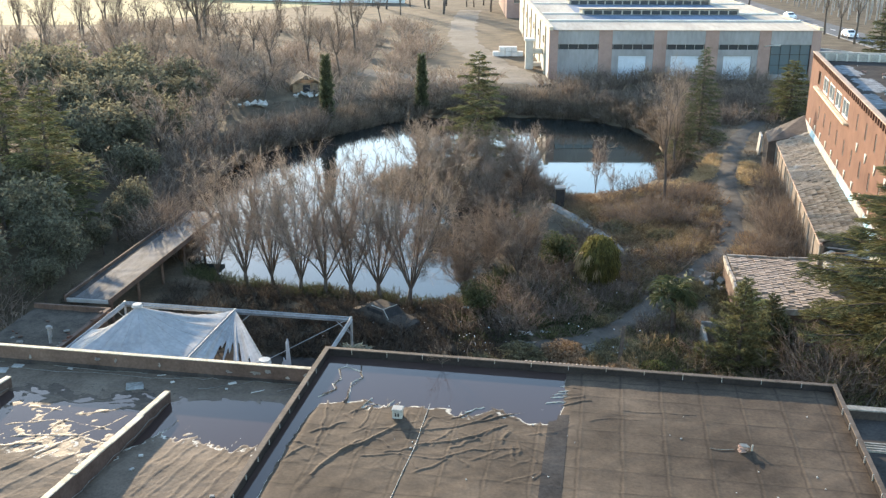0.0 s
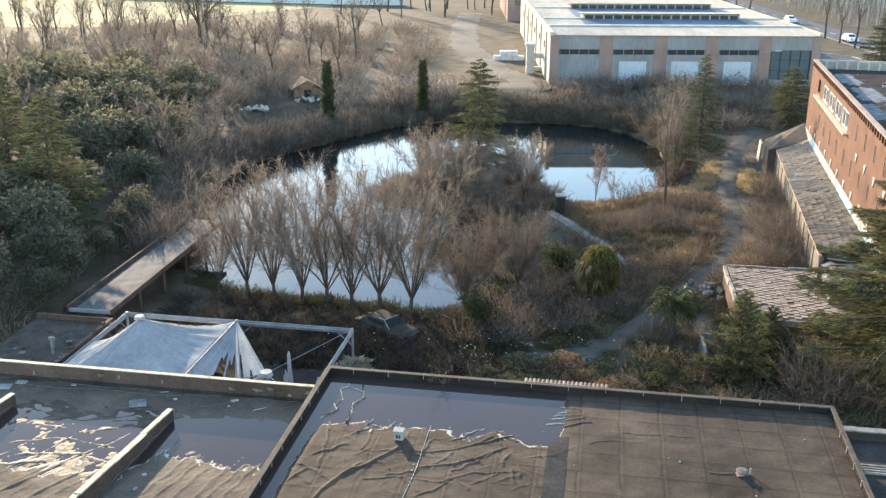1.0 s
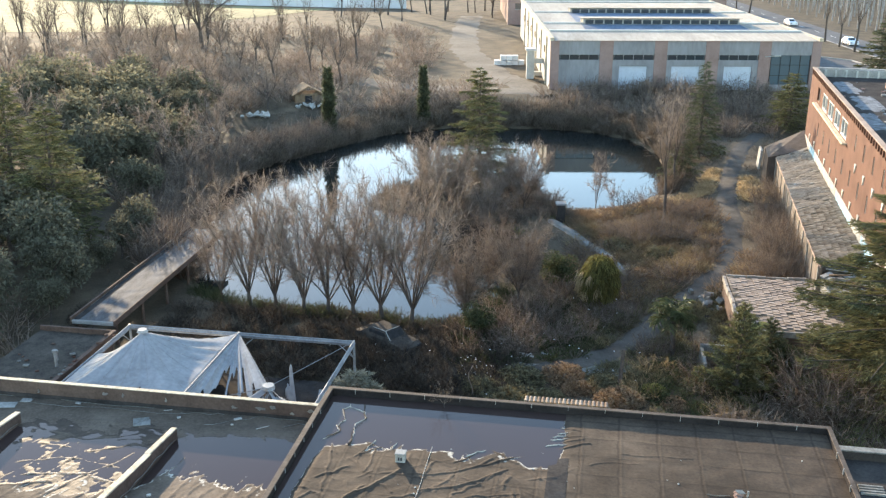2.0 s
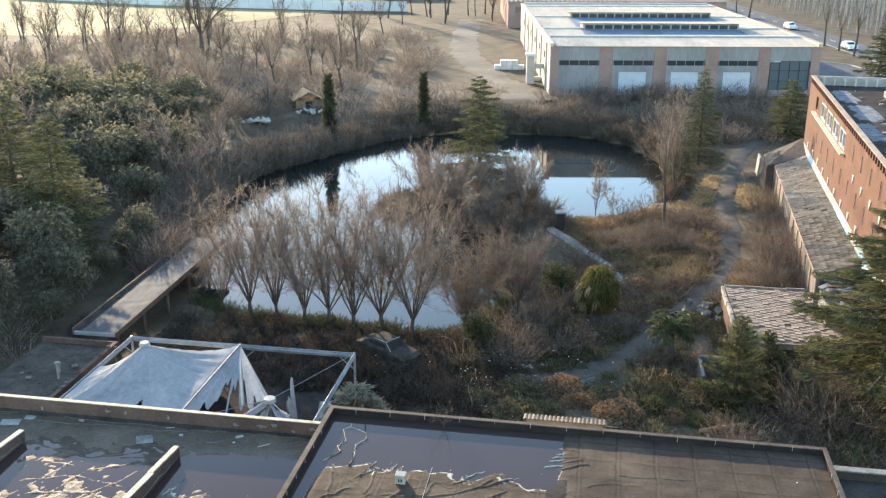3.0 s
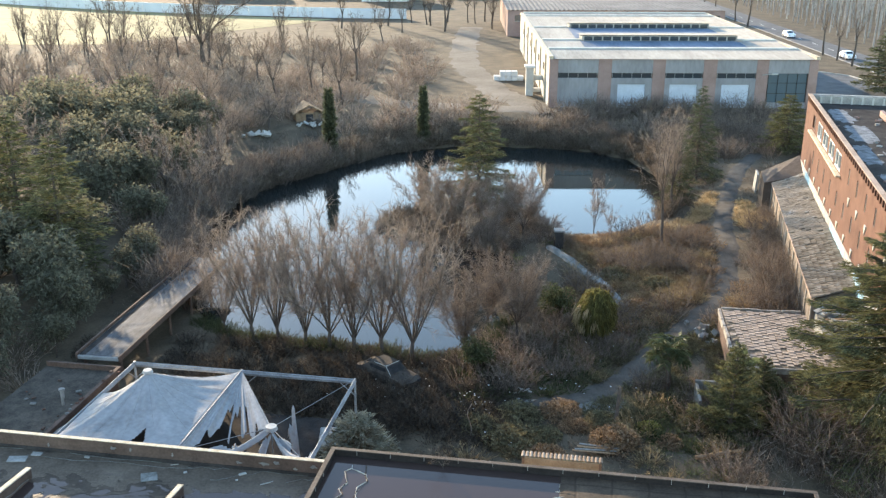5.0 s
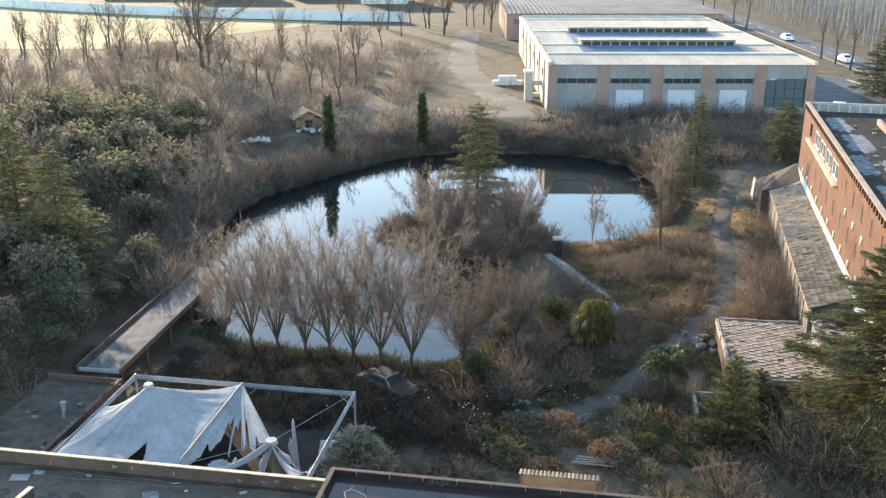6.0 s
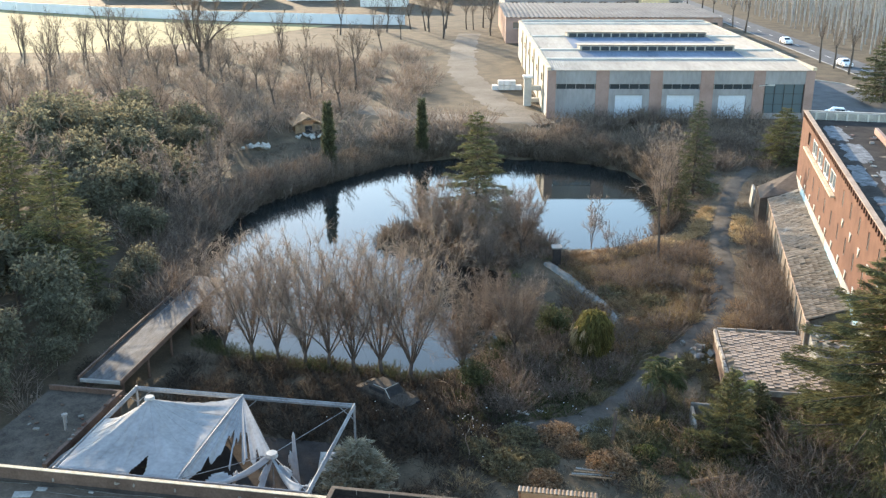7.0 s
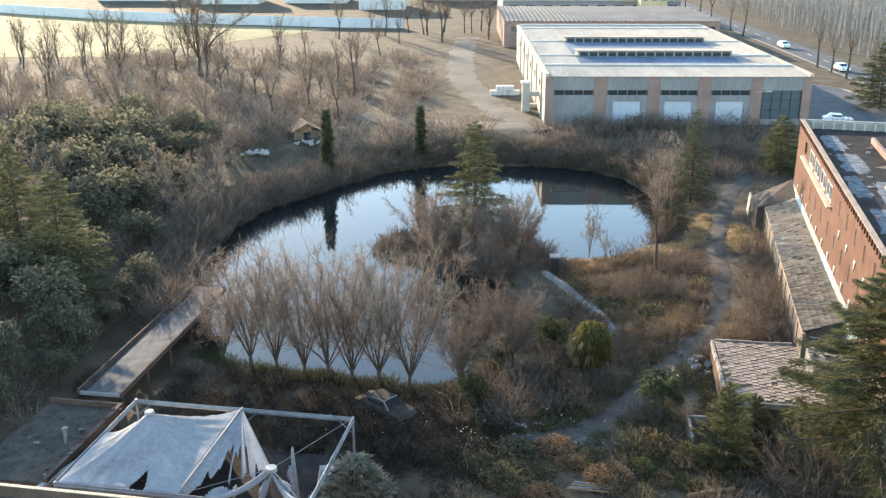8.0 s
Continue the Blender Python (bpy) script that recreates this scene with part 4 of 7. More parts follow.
def wall_with_holes(x0, x1, y0, y1, z0, z1, holes):
    """A wall along y, as boxes round its openings; holes: (ya, yb, za, zb)."""
    bm = bmesh.new()
    ys = sorted({y0, y1, *[h[0] for h in holes], *[h[1] for h in holes]})
    for a, b in zip(ys, ys[1:]):
        cuts = sorted((h[2], h[3]) for h in holes if h[0] < (a + b) / 2 < h[1])
        z = z0
        for c, d in cuts:
            if c > z:
                box(bm, x0, x1, a, b, z, c)
            z = max(z, d)
        if z1 > z:
            box(bm, x0, x1, a, b, z, z1)
    bmesh.ops.remove_doubles(bm, verts=bm.verts, dist=0.0005)
    return bm


slits = [(-s - 0.3, -s + 0.05, 9.85, 10.95) for s in (23.7, 26.9, 30.1, 33.2, 36.4, 39.6, 42.8)]
slits += [(-s - 0.3, -s + 0.05, 7.3, 8.4) for s in (7.0, 10.2, 13.4, 16.7, 20.0, 23.2, 26.5, 29.7, 32.9, 36.1, 39.3)]
big = [(-20.2, -17.6, 9.75, 11.05), (-16.9, -14.3, 9.75, 11.05), (-13.6, -11.0, 9.75, 11.05), (-10.3, -7.7, 9.75, 11.05)]
small = [(-5.9, -4.6, 9.9, 11.0)]
part("wall", wall_with_holes(0, 0.35, -46, 0, 6.0, TOP, slits + big + small), M_BRICK, blk, "red brick front wall")
part("plinth", cube(-0.04, 0.35, -46, 0, 0.5, 6.0), mat("stained_whitewash", (0.26, 0.24, 0.2), (0.52, 0.49, 0.44), 1.4, 0.9, 0.3, 8, stretch=(1, 1, 0.4)), blk, "stained whitewashed base band")
for s0, s1, zz in ((4.2, 8.0, 5.95), (19.5, 26, 5.9), (30, 34, 5.9)):
    part("graffiti", cube(-0.05, -0.04, -s1, -s0, 4.9, zz), M_GRAF, blk, "blue graffiti paint")
part("wall", cube(0.35, 22, -0.35, 0, 0.5, TOP), M_BRICK, blk)
part("wall", cube(21.65, 22, -46, -0.35, 0.5, TOP), M_BRICK, blk)
part("wall", cube(0.35, 21.65, -46, -45.65, 0.5, TOP), M_BRICK, blk)
part("floor_slab", cube(0.35, 21.65, -45.65, -0.35, 8.9, 9.1), M_CONC, blk)
part("roof", cube(0.35, 21.65, -45.65, -0.35, 11.1, 11.3), M_FELT_D, blk, "dirty felted flat roof with frost")
FROST = mat("frosted_felt", (0.045, 0.043, 0.042), (0.26, 0.275, 0.29), 1.6, 0.9, 0.3, 10, c3=(0.5, 0.52, 0.54))
SILT = mat("silted_roof_felt", (0.1, 0.08, 0.06), (0.26, 0.21, 0.16), 0.7, 0.9, 0.5, 9, c3=(0.4, 0.35, 0.29))


def patch(u0, u1, v0, v1, z, seed, n=40):
    """A flat patch with a ragged outline."""
    rr = np.random.default_rng(seed)
    bm = bmesh.new()
    ring = []
    for k in range(n):
        t = 2 * math.pi * k / n
        e = lambda q: math.copysign(abs(q) ** 0.45, q)
        s = rr.uniform(0.5, 1.05)
        ring.append(bm.verts.new(((u0 + u1) / 2 + (u1 - u0) / 2 * e(math.cos(t)) * s, (v0 + v1) / 2 + (v1 - v0) / 2 * e(math.sin(t)) * rr.uniform(0.78, 1.05), z)))
    top = bm.faces.new(ring)
    low = bmesh.ops.extrude_face_region(bm, geom=[top])["geom"]
    bmesh.ops.translate(bm, verts=[q for q in low if isinstance(q, bmesh.types.BMVert)], vec=(0, 0, 0.012))
    bmesh.ops.recalc_face_normals(bm, faces=bm.faces)
    bmesh.ops.triangulate(bm, faces=bm.faces)
    return bm


part("silt_layer", patch(4.0, 21, -44, -4.2, 11.299, 3, 90), SILT, blk, "brown silt and rubble on the felt")
for k, (u0, u1, v0, v1) in enumerate(((1.0, 3.0, -9.5, -3), (1.2, 3.4, -17, -10), (0.8, 2.4, -24, -17.5), (2.6, 4.2, -28, -19), (1.0, 2.6, -33, -26), (5.6, 7.0, -13.5, -7.5), (7.5, 9.5, -19, -15), (1.6, 3.2, -41, -35))):
    part("frost_patch", patch(u0, u1, v0, v1, 11.304, 20 + k), FROST, blk, "thin frost on shaded felt")
rr = np.random.default_rng(8)
for k in range(46):
    q = rr.uniform(0.06, 0.28)
    part("rubble", box(bmesh.new(), -q, q, -q * 0.6, q * 0.6, 0, rr.uniform(0.05, 0.16), 0.015, pose(rr.uniform(0.8, 13), rr.uniform(-30, -2), 11.3, 0, 0, rr.uniform(0, 180))), (M_CONC, M_BRICKD, M_CONC_L)[k % 3], blk)
part("coping", cube(-0.07, 0.33, -46, 0.08, TOP, TOP + 0.07, 0.015), M_TANCAP, blk)
part("coping", cube(0.33, 22.1, -0.3, 0.08, TOP, TOP + 0.07, 0.015), M_CONC, blk)
for i in range(24):
    part("parapet_pier", cube(0.9 + i * 0.88, 1.05 + i * 0.88, -0.72, -0.6, 11.3, TOP - 0.05, 0.01), M_CONC_L, blk)
part("parapet", cube(0.43, 21.65, -0.6, -0.35, 11.3, TOP), M_CONC, blk)
part("roof_upstand", cube(5.0, 5.3, -14.2, -5.8, 11.3, 11.82, 0.03), M_BRICKD, blk, "low brick wall on the roof")
part("roof_upstand", cube(7.2, 8.4, -13.6, -12.6, 11.3, 12.0, 0.03), M_BRICKD, blk)
part("roof_disc", bmesh.ops.create_cone(bm := bmesh.new(), cap_ends=True, segments=18, radius1=1.5, radius2=1.4, depth=0.3, matrix=Matrix.Translation((4.8, -21, 11.45))) and bm, M_CONC, blk)
part("long_sill", cube(-0.35, 0.0, -20.8, -4.6, 9.55, 9.7, 0.02), M_CAP_L, blk, "long pale window sill")
for ya, yb, za, zb in big:
    fr = part("window_frame", wall_with_holes(0.02, 0.2, ya, yb, za, zb, [(ya + 0.14, (ya + yb) / 2 - 0.06, za + 0.12, zb - 0.12), ((ya + yb) / 2 + 0.06, yb - 0.14, za + 0.12, zb - 0.12)]), M_WHITE, blk, "white window frame")
    part("pane", cube(0.12, 0.14, (ya + yb) / 2 + 0.06, yb - 0.14, za + 0.12, zb - 0.12), M_GLASS, fr)
for ya, yb, za, zb in slits + small:
    part("window", cube(0.2, 0.23, ya, yb, za, zb), M_GLASS, blk)
    part("jamb", cube(-0.03, 0.18, ya - 0.05, ya, za, zb), M_CONC, blk)
wedge = bmesh.new()
w = [wedge.verts.new((x, y, z)) for x in (0.0, -0.07) for y, z in ((-0.26, 0.28), (0.26, 0.28), (0.05, -0.34))]
for q in ((0, 2, 1), (3, 4, 5), (0, 1, 4, 3), (1, 2, 5, 4), (2, 0, 3, 5)):
    wedge.faces.new([w[i] for i in q])
wedge_me = bpy.data.meshes.new("bracket")
wedge.to_mesh(wedge_me); wedge.free(); wedge_me.materials.append(M_CONC_L)
for s in np.arange(2.2, 44, 3.12):
    for z in (8.95, 6.35):
        if z > 8 and s < 21:
            continue
        put("bracket", wedge_me, None, blk, m=pose(0, -s - 1.0, z))
for i in range(58):      # toothed brick frieze under the coping
    s = 0.7 + i * 0.78
    part("dentil", cube(-0.1, 0.0, -s - 0.14, -s, TOP - 0.42, TOP - 0.02), M_BRICK, blk)

annex = thing("annex", "low annex with frosty pantiled lean-to roof", "building", m=BRICK)
part("wall", cube(-2.56, -2.35, -32, -0.6, 0.8, 4.25, 0.01), M_ANNEX, annex, "peeling stained outer wall")
for i in range(13):
    part("pilaster", cube(-2.63, -2.56, -31.9 + i * 2.58, -31.72 + i * 2.58, 0.8, 4.25, 0.01), M_PEEL, annex)
part("gutter", cube(-2.66, -2.46, -32, -0.6, 4.25, 4.36, 0.02), M_TANCAP, annex)
part("wall", cube(-2.35, -0.05, -0.85, -0.6, 0.8, 4.3, 0.01), M_CONC, annex)
bm = bmesh.new()
w = [bm.verts.new(c) for c in ((-2.35, -31.6, 0.8), (-0.05, -31.6, 0.8), (-0.05, -31.6, 5.2), (-2.35, -31.6, 4.3))]
bm.faces.new(w)
bmesh.ops.solidify(bm, geom=bm.faces[:], thickness=0.2)
part("gable", bm, M_MOSSC, annex)


def roof_bed(u, v):
    return 4.34 + (u + 2.55) * 0.385 + 0.04 * wave(u, v, 1.1)


put("roof_bed", sheet(-2.6, -0.06, -31.7, -0.6, 0.12, roof_bed), mat("mossy_roof_bed", (0.07, 0.058, 0.042), (0.2, 0.165, 0.125), 0.9, 0.95, 0.6, 9, c3=(0.13, 0.12, 0.06)), annex, "mossy bedding under the tiles")
bm = bmesh.new()
for k in range(5):
    a0, a1 = math.pi * (0.06 + 0.88 * k / 5), math.pi * (0.06 + 0.88 * (k + 1) / 5)
    q = [bm.verts.new((x, math.cos(t) * r, math.sin(t) * r * 0.62 - 0.01)) for t, x, r in ((a0, -0.22, 0.135), (a1, -0.22, 0.135), (a1, 0.2, 0.11), (a0, 0.2, 0.11))]
    bm.faces.new(q)
pan_me = bpy.data.meshes.new("tile")
bm.to_mesh(pan_me); bm.free()
M_PAN = mat("frosted_pantiles", (0.12, 0.092, 0.065), (0.3, 0.245, 0.185), 0.8, 0.9, 0.5, 6, c3=(0.52, 0.48, 0.42), obj=0.35, island=0.0)
pan_me.materials.append(M_PAN)
rr = np.random.default_rng(19)
rest_v, rest_f, nv = [], [], 0
pv_ = np.array([tuple(q.co) for q in pan_me.vertices])
pf_ = np.array([tuple(p.vertices) for p in pan_me.polygons])
for i in range(114):
    for j in range(7):
        if rr.random() < 0.03:
            continue
        y, x = -31.5 + i * 0.27, -2.4 + j * 0.36
        m = pose(x + rr.normal(0, 0.02), y + rr.normal(0, 0.012), float(roof_bed(np.array(x), np.array(y))) + 0.02 + rr.uniform(0, 0.02), rr.normal(0, 2.5), -19 + rr.normal(0, 2), rr.normal(0, 3.5))
        if i < 42:
            put("tile", pan_me, None, annex, m=m)
        else:
            M3 = np.array(m)
            rest_v.append(pv_ @ M3[:3, :3].T + M3[:3, 3]); rest_f.append(pf_ + nv); nv += len(pv_)
tagged(put("far_tiles", array_mesh("far_tiles", np.concatenate(rest_v), np.concatenate(rest_f), True), M_PAN, annex, "frosted mossy clay pantiles"), kind="stuff")

part("fallen_slab", cube(-2.35, -0.05, -35.6, -31.85, 0.8, 3.6, 0.03), M_MOSSC, annex, "frosty fallen roof slab")

# kerb block at the far end and the tiled terrace
kb = thing("leaning_slab", "leaning pale concrete slab at the end of the annex", "slab")
part("slab", box(bmesh.new(), -0.1, 0.1, -1.0, 1.0, 0, 2.0, 0.03, pose(29.4, 90.8, 1.7, 0, 4, -12)), M_CONC, kb)
lean = thing("lean_to", "grey felted lean-to roof against the brick block", "shed", m=BRICK)
bm = bmesh.new()
w = [bm.verts.new(c) for c in ((-3.3, -3.2, 1.0), (0, -3.2, 1.0), (0, -3.2, 5.3), (-3.3, -3.2, 4.35), (-3.3, 0.6, 1.0), (0, 0.6, 1.0), (0, 0.6, 6.2), (-3.3, 0.6, 4.45))]
for q in ((0, 1, 2, 3), (5, 4, 7, 6), (4, 0, 3, 7), (3, 2, 6, 7), (1, 5, 6, 2)):
    bm.faces.new([w[i] for i in q])
part("body", bm, M_CAP, lean)
TER = pose(17.8, 59.1, 0, 0, 0, -7.7)
terr = thing("tiled_terrace", "raised ruined terrace paved with square concrete slabs", "terrace", m=TER)
TZ = 2.5
part("base", cube(0, 7.5, -8.6, 0, 0.2, TZ), M_RENDER, terr)
for k in range(9):      # broken kerb stones along the edges
    part("edge_stone", box(bmesh.new(), -0.09, 0.09, -0.47, 0.47, -0.3, 0.07 + 0.03 * math.sin(k * 2.1), 0.02, pose(-0.03 + 0.025 * math.sin(k * 1.7), -8.2 + k * 0.97, TZ, 0, 1.5 * math.sin(k * 3.1), 1.2 * math.sin(k * 2.3))), M_PEEL, terr)
for k in range(4):
    part("edge_stone", box(bmesh.new(), -0.62, 0.62, -0.07, 0.07, -0.25, 0.11 + 0.03 * math.sin(k * 2.7), 0.015, pose(0.75 + k * 1.28, 0.05, TZ, 0, 1.2 * math.sin(k * 1.9), 1.5 * math.sin(k * 2.9))), M_PEEL, terr)
part("edge", cube(0.06, 4.4, -8.72, -8.6, TZ - 0.35, TZ + 0.02, 0.02), M_PEEL, terr)
slab_bm = cube(-0.186, 0.186, -0.204, 0.204, -0.02, 0.04, 0.01)
slab_me = bpy.data.meshes.new("paving_slab")
slab_bm.to_mesh(slab_me); slab_bm.free(); slab_me.materials.append(M_PAVE)
put("joint_moss", sheet(0.1, 7.4, -8.55, -0.05, 0.08, lambda u, v: TZ + 0.006 + 0.006 * wave(u, v, 2.0) + 0.13 * np.clip(0.45 + 0.6 * wave(u, v, 2.3) + 0.25 * wave(v, u, 5.0), 0, 1) * np.exp(-((u - 0.25) / 0.35) ** 2) * np.clip(-v / 4.0, 0.15, 1) + 0.09 * np.clip(wave(u, v, 1.9), 0, 1) * np.exp(-((v + 0.25) / 0.25) ** 2)), mat("joint_soil", (0.085, 0.066, 0.045), (0.2, 0.16, 0.115), 1.2, 0.95, 0.6, 10, c3=(0.13, 0.125, 0.045)), terr, "moss and soil in the joints")
rng = np.random.default_rng(11)
count = 0
for i in range(15):
    for j in range(20):
        u, v = 0.34 + i * 0.385, -0.32 - j * 0.425 + (0.21 if i % 2 else 0.0)
        if count >= 298 or v < -8.35 or v > -0.2 or rng.random() < 0.02 or (i == 0 and rng.random() < 0.4):
            continue
        count += 1
        put("paving_slab", slab_me, None, terr, m=pose(u + rng.normal(0, 0.008), v + rng.normal(0, 0.008), TZ + 0.012 + rng.uniform(-0.01, 0.02), -4.5 + rng.normal(0, 1.6), rng.normal(0, 1.6), rng.normal(0, 1.2)))
ruin2 = thing("rubble_heap", "broken planks and frosty slabs where the annex roof has fallen", "rubble", m=BRICK @ pose(-1.3, -33.5, 3.6))
rr = np.random.default_rng(44)
for k in range(34):
    q = rr.uniform(0.12, 0.45)
    part("chunk", box(bmesh.new(), -q, q, -q * 0.55, q * 0.55, -0.04, 0.05, 0.015, pose(rr.uniform(-0.9, 1.0), rr.uniform(-1.9, 1.6), 0.08 + rr.random() * 0.35, rr.uniform(-22, 22), rr.uniform(-22, 22), rr.uniform(0, 180))), (M_MOSSC, M_PAVE, M_CONC, M_MOSSC)[k % 4], ruin2)
for k in range(5):
    part("plank", box(bmesh.new(), -1.0, 1.0, -0.06, 0.06, 0, 0.05, 0.006, pose(0.1 + 0.05 * k, 1.5 - 0.6 * k, 0.5 - 0.04 * k, 4, 6 - 3 * k, 8 + 14 * math.sin(k * 2.2))), M_WOOD if k % 2 else M_CONC, ruin2)
heap = thing("rubble_heap", "grey mossy rubble fallen from the terrace corner", "rubble", m=pose(17.0, 58.6, float(height(17.0, 58.6))))
rr = np.random.default_rng(45)
for k in range(22):
    q = rr.uniform(0.07, 0.24)
    part("chunk", box(bmesh.new(), -q, q, -q * 0.7, q * 0.7, -0.1, q * 0.9, 0.02, pose(rr.normal(0, 0.42), rr.normal(0, 0.75), rr.uniform(0, 0.25), rr.uniform(-25, 25), rr.uniform(-25, 25), rr.uniform(0, 180))), (M_MOSSC, M_PAVE, M_MOSSC)[k % 3], heap)
for u, v, r in ((1.25, -7.9, 0.36), (0.6, -8.25, 0.4), (0.55, -6.7, 0.34)):
    bm = bmesh.new()
    bmesh.ops.create_icosphere(bm, subdivisions=3, radius=r, matrix=Matrix.Diagonal((1, 1.25, 0.22, 1)))
    for vv in bm.verts:
        vv.co *= 1 + 0.25 * noise.noise(vv.co * 5 + Vector((u, v, 0)))
    tagged(part("moss_cushion", bm, M_MOSS, None, m=TER @ pose(u, v, TZ + 0.05), smooth=True), "green moss cushion on paving slabs", "moss", "moss cushions")
ruin = thing("ruined_wall", "broken low concrete wall in the shrubs", "wall", m=pose(14.2, 50.2, 0.2, 0, 0, -8))
part("wall", cube(0, 1.9, 0, 0.2, 0, 1.5, 0.03), M_MOSSC, ruin)
part("wall", box(bmesh.new(), 0, 0.18, -2.2, 0, 0, 1.35, 0.03), M_MOSSC, ruin)
for k, (x, y, z, w, d, rz, tilt, mt, lab) in enumerate(((18.9, 49.3, 0.9, 1.6, 0.5, 30, 18, M_CONC_L, "broken white panel leaning below the terrace"), (19.9, 49.5, 0.8, 1.3, 0.4, -40, 25, M_STEEL, "bluish scrap sheet below the terrace"), (20.6, 50.0, 0.9, 1.1, 0.35, 70, -20, M_CONC_L, "broken white panel leaning below the terrace"),
                                                        (16.3, 56.2, 0.8, 0.7, 0.3, 20, 25, M_TYRE, "dark scrap lying beside the terrace"), (16.8, 58.2, 1.0, 0.5, 0.4, 10, 20, M_CONC, "rubble lump beside the terrace"),
                                                        (4.2, 50.9, 0.55, 1.3, 0.14, 35, 4, M_CONC_L, "white broken plank in the weeds"), (4.4, 51.0, 0.6, 0.9, 0.12, -30, 5, M_CONC_L, "white broken plank in the weeds"), (5.6, 51.2, 0.55, 0.7, 0.2, -20, 4, M_STEEL, "pale scrap in the weeds"), (10.6, 46.6, 0.5, 0.3, 0.2, 0, 0, M_WHITE, "small white bag in the grass"), (1.0, 55.0, 0.5, 0.4, 0.3, 0, 0, M_GRAF, "small blue bag in the weeds"))):
    tagged(part("scrap", box(bmesh.new(), -w / 2, w / 2, -d / 2, d / 2, -0.03, 0.04, 0.01, pose(0, 0, 0, tilt, tilt * 0.5, 0)), mt, None, m=pose(x, y, z, 0, 0, rz)), lab, "scrap")


# ---- torn tent on its steel frame ----
tent = thing("torn_tent", "torn white canvas tent on a steel frame", "tent", m=HALL)
U0, UM, U1, V0, V1, TH = -25.45, -19.05, -12.55, 37.1, 45.85, 3.1


def beam(a, b, name="beam"):
    bm = bmesh.new()
    a, b = Vector(a), Vector(b)
    for dz in (0, 0.22):
        rod(bm, a - Vector((0, 0, dz)), b - Vector((0, 0, dz)), 0.05, 6)
    rod(bm, a - Vector((0, 0, 0.11)), b - Vector((0, 0, 0.11)), 0.1, 4)
    n = max(2, int((b - a).length / 1.6))
    for i in range(n + 1):
        p = a.lerp(b, i / n)
        rod(bm, p, p - Vector((0, 0, 0.22)), 0.025, 5)
    return part(name, bm, M_STEEL, tent, "galvanised lattice beam")


for a, b in (((U0, V1, TH), (U1, V1, TH)), ((U0, V0, TH), (U0, V1, TH)), ((U1, V0, TH), (U1, V1, TH)), ((U0, V0, TH), (U1, V0, TH)), ((UM, V0, TH), (UM, V1, TH))):
    beam(a, b)
for u in (U0, UM, U1):
    for v in (V0, V1):
        part("post", rod(bmesh.new(), (u, v, 0.2), (u, v, TH + 0.05), 0.07, 8), M_STEEL, tent)
        for du, dv in ((1, 0), (-1, 0), (0, 1), (0, -1)):
            uu, vv = u + du, v + dv
            if U0 <= uu <= U1 and V0 <= vv <= V1:
                part("brace", rod(bmesh.new(), (u, v, TH - 1.0), (uu, vv, TH - 0.1), 0.03, 5), M_STEEL, tent)


def membrane_z(U, V, ua, ub, va, vb, pu, pv, pz):
    du = np.where(U < pu, (pu - U) / (pu - ua), (U - pu) / (ub - pu))
    dv = np.where(V < pv, (pv - V) / (pv - va), (V - pv) / (vb - pv))
    r = np.clip(np.maximum(du, dv) * 0.75 + np.hypot(du, dv) * 0.25 / 1.2, 0, 1)
    ang = np.arctan2(V - pv, U - pu)
    z = TH + (pz - TH) * np.clip(1 - r, 0, 1) ** 1.5
    z = z - 0.10 * np.sin(np.pi * r) * (0.6 + 0.4 * np.cos(ang * 4 + 0.7)) + 0.018 * np.cos(ang * 26) * np.sin(np.pi * r)
    z = z + 0.015 * wave(U, V, 1.6) - 0.12 * (np.maximum(du, dv) > 0.995)
    edge_v = np.where(U > pu, pv + (vb - pv) * (U - pu) / (ub - pu), pv + 0.3)
    return np.maximum(z - 1.3 * np.clip(V - edge_v, 0, 1.6), 0.9)      # the far side hangs slack


def membrane(ua, ub, va, vb, pu, pv, pz, n=84):
    """A square of canvas drawn up to a ring at its peak."""
    U, V = np.meshgrid(np.linspace(ua, ub, n), np.linspace(va, vb, n))
    return U, V, membrane_z(U, V, ua, ub, va, vb, pu, pv, pz)


pu, pv = -22.5, 41.75
U, V, z = membrane(U0 + 0.05, UM - 0.03, V0 + 0.05, V1 - 0.05, pu, pv, 4.75)
i = np.arange(U.size).reshape(U.shape)
quads = np.stack([i[:-1, :-1], i[:-1, 1:], i[1:, 1:], i[1:, :-1]], axis=2).reshape(-1, 4)
cu, cv = (U[:-1, :-1] + U[1:, 1:]).ravel() / 2, (V[:-1, :-1] + V[1:, 1:]).ravel() / 2
hole = (np.abs(cu + 21.2) < 0.4 * np.clip((38.6 - cv) / 1.2, 0, 1)) & (cv < 38.6)
canvas = put("canvas", array_mesh("canvas", np.stack([U, V, z], axis=2).reshape(-1, 3), quads[~hole], True), M_CANVAS, tent, "white canvas drawn to a peak")
sol = canvas.modifiers.new("thickness", "SOLIDIFY"); sol.thickness = 0.012
part("ring", bmesh.ops.create_cone(bm := bmesh.new(), cap_ends=True, segments=16, radius1=0.28, radius2=0.22, depth=0.14, matrix=Matrix.Translation((pu, pv, 4.78))) and bm, M_CONC_L, tent, "pale peak ring")
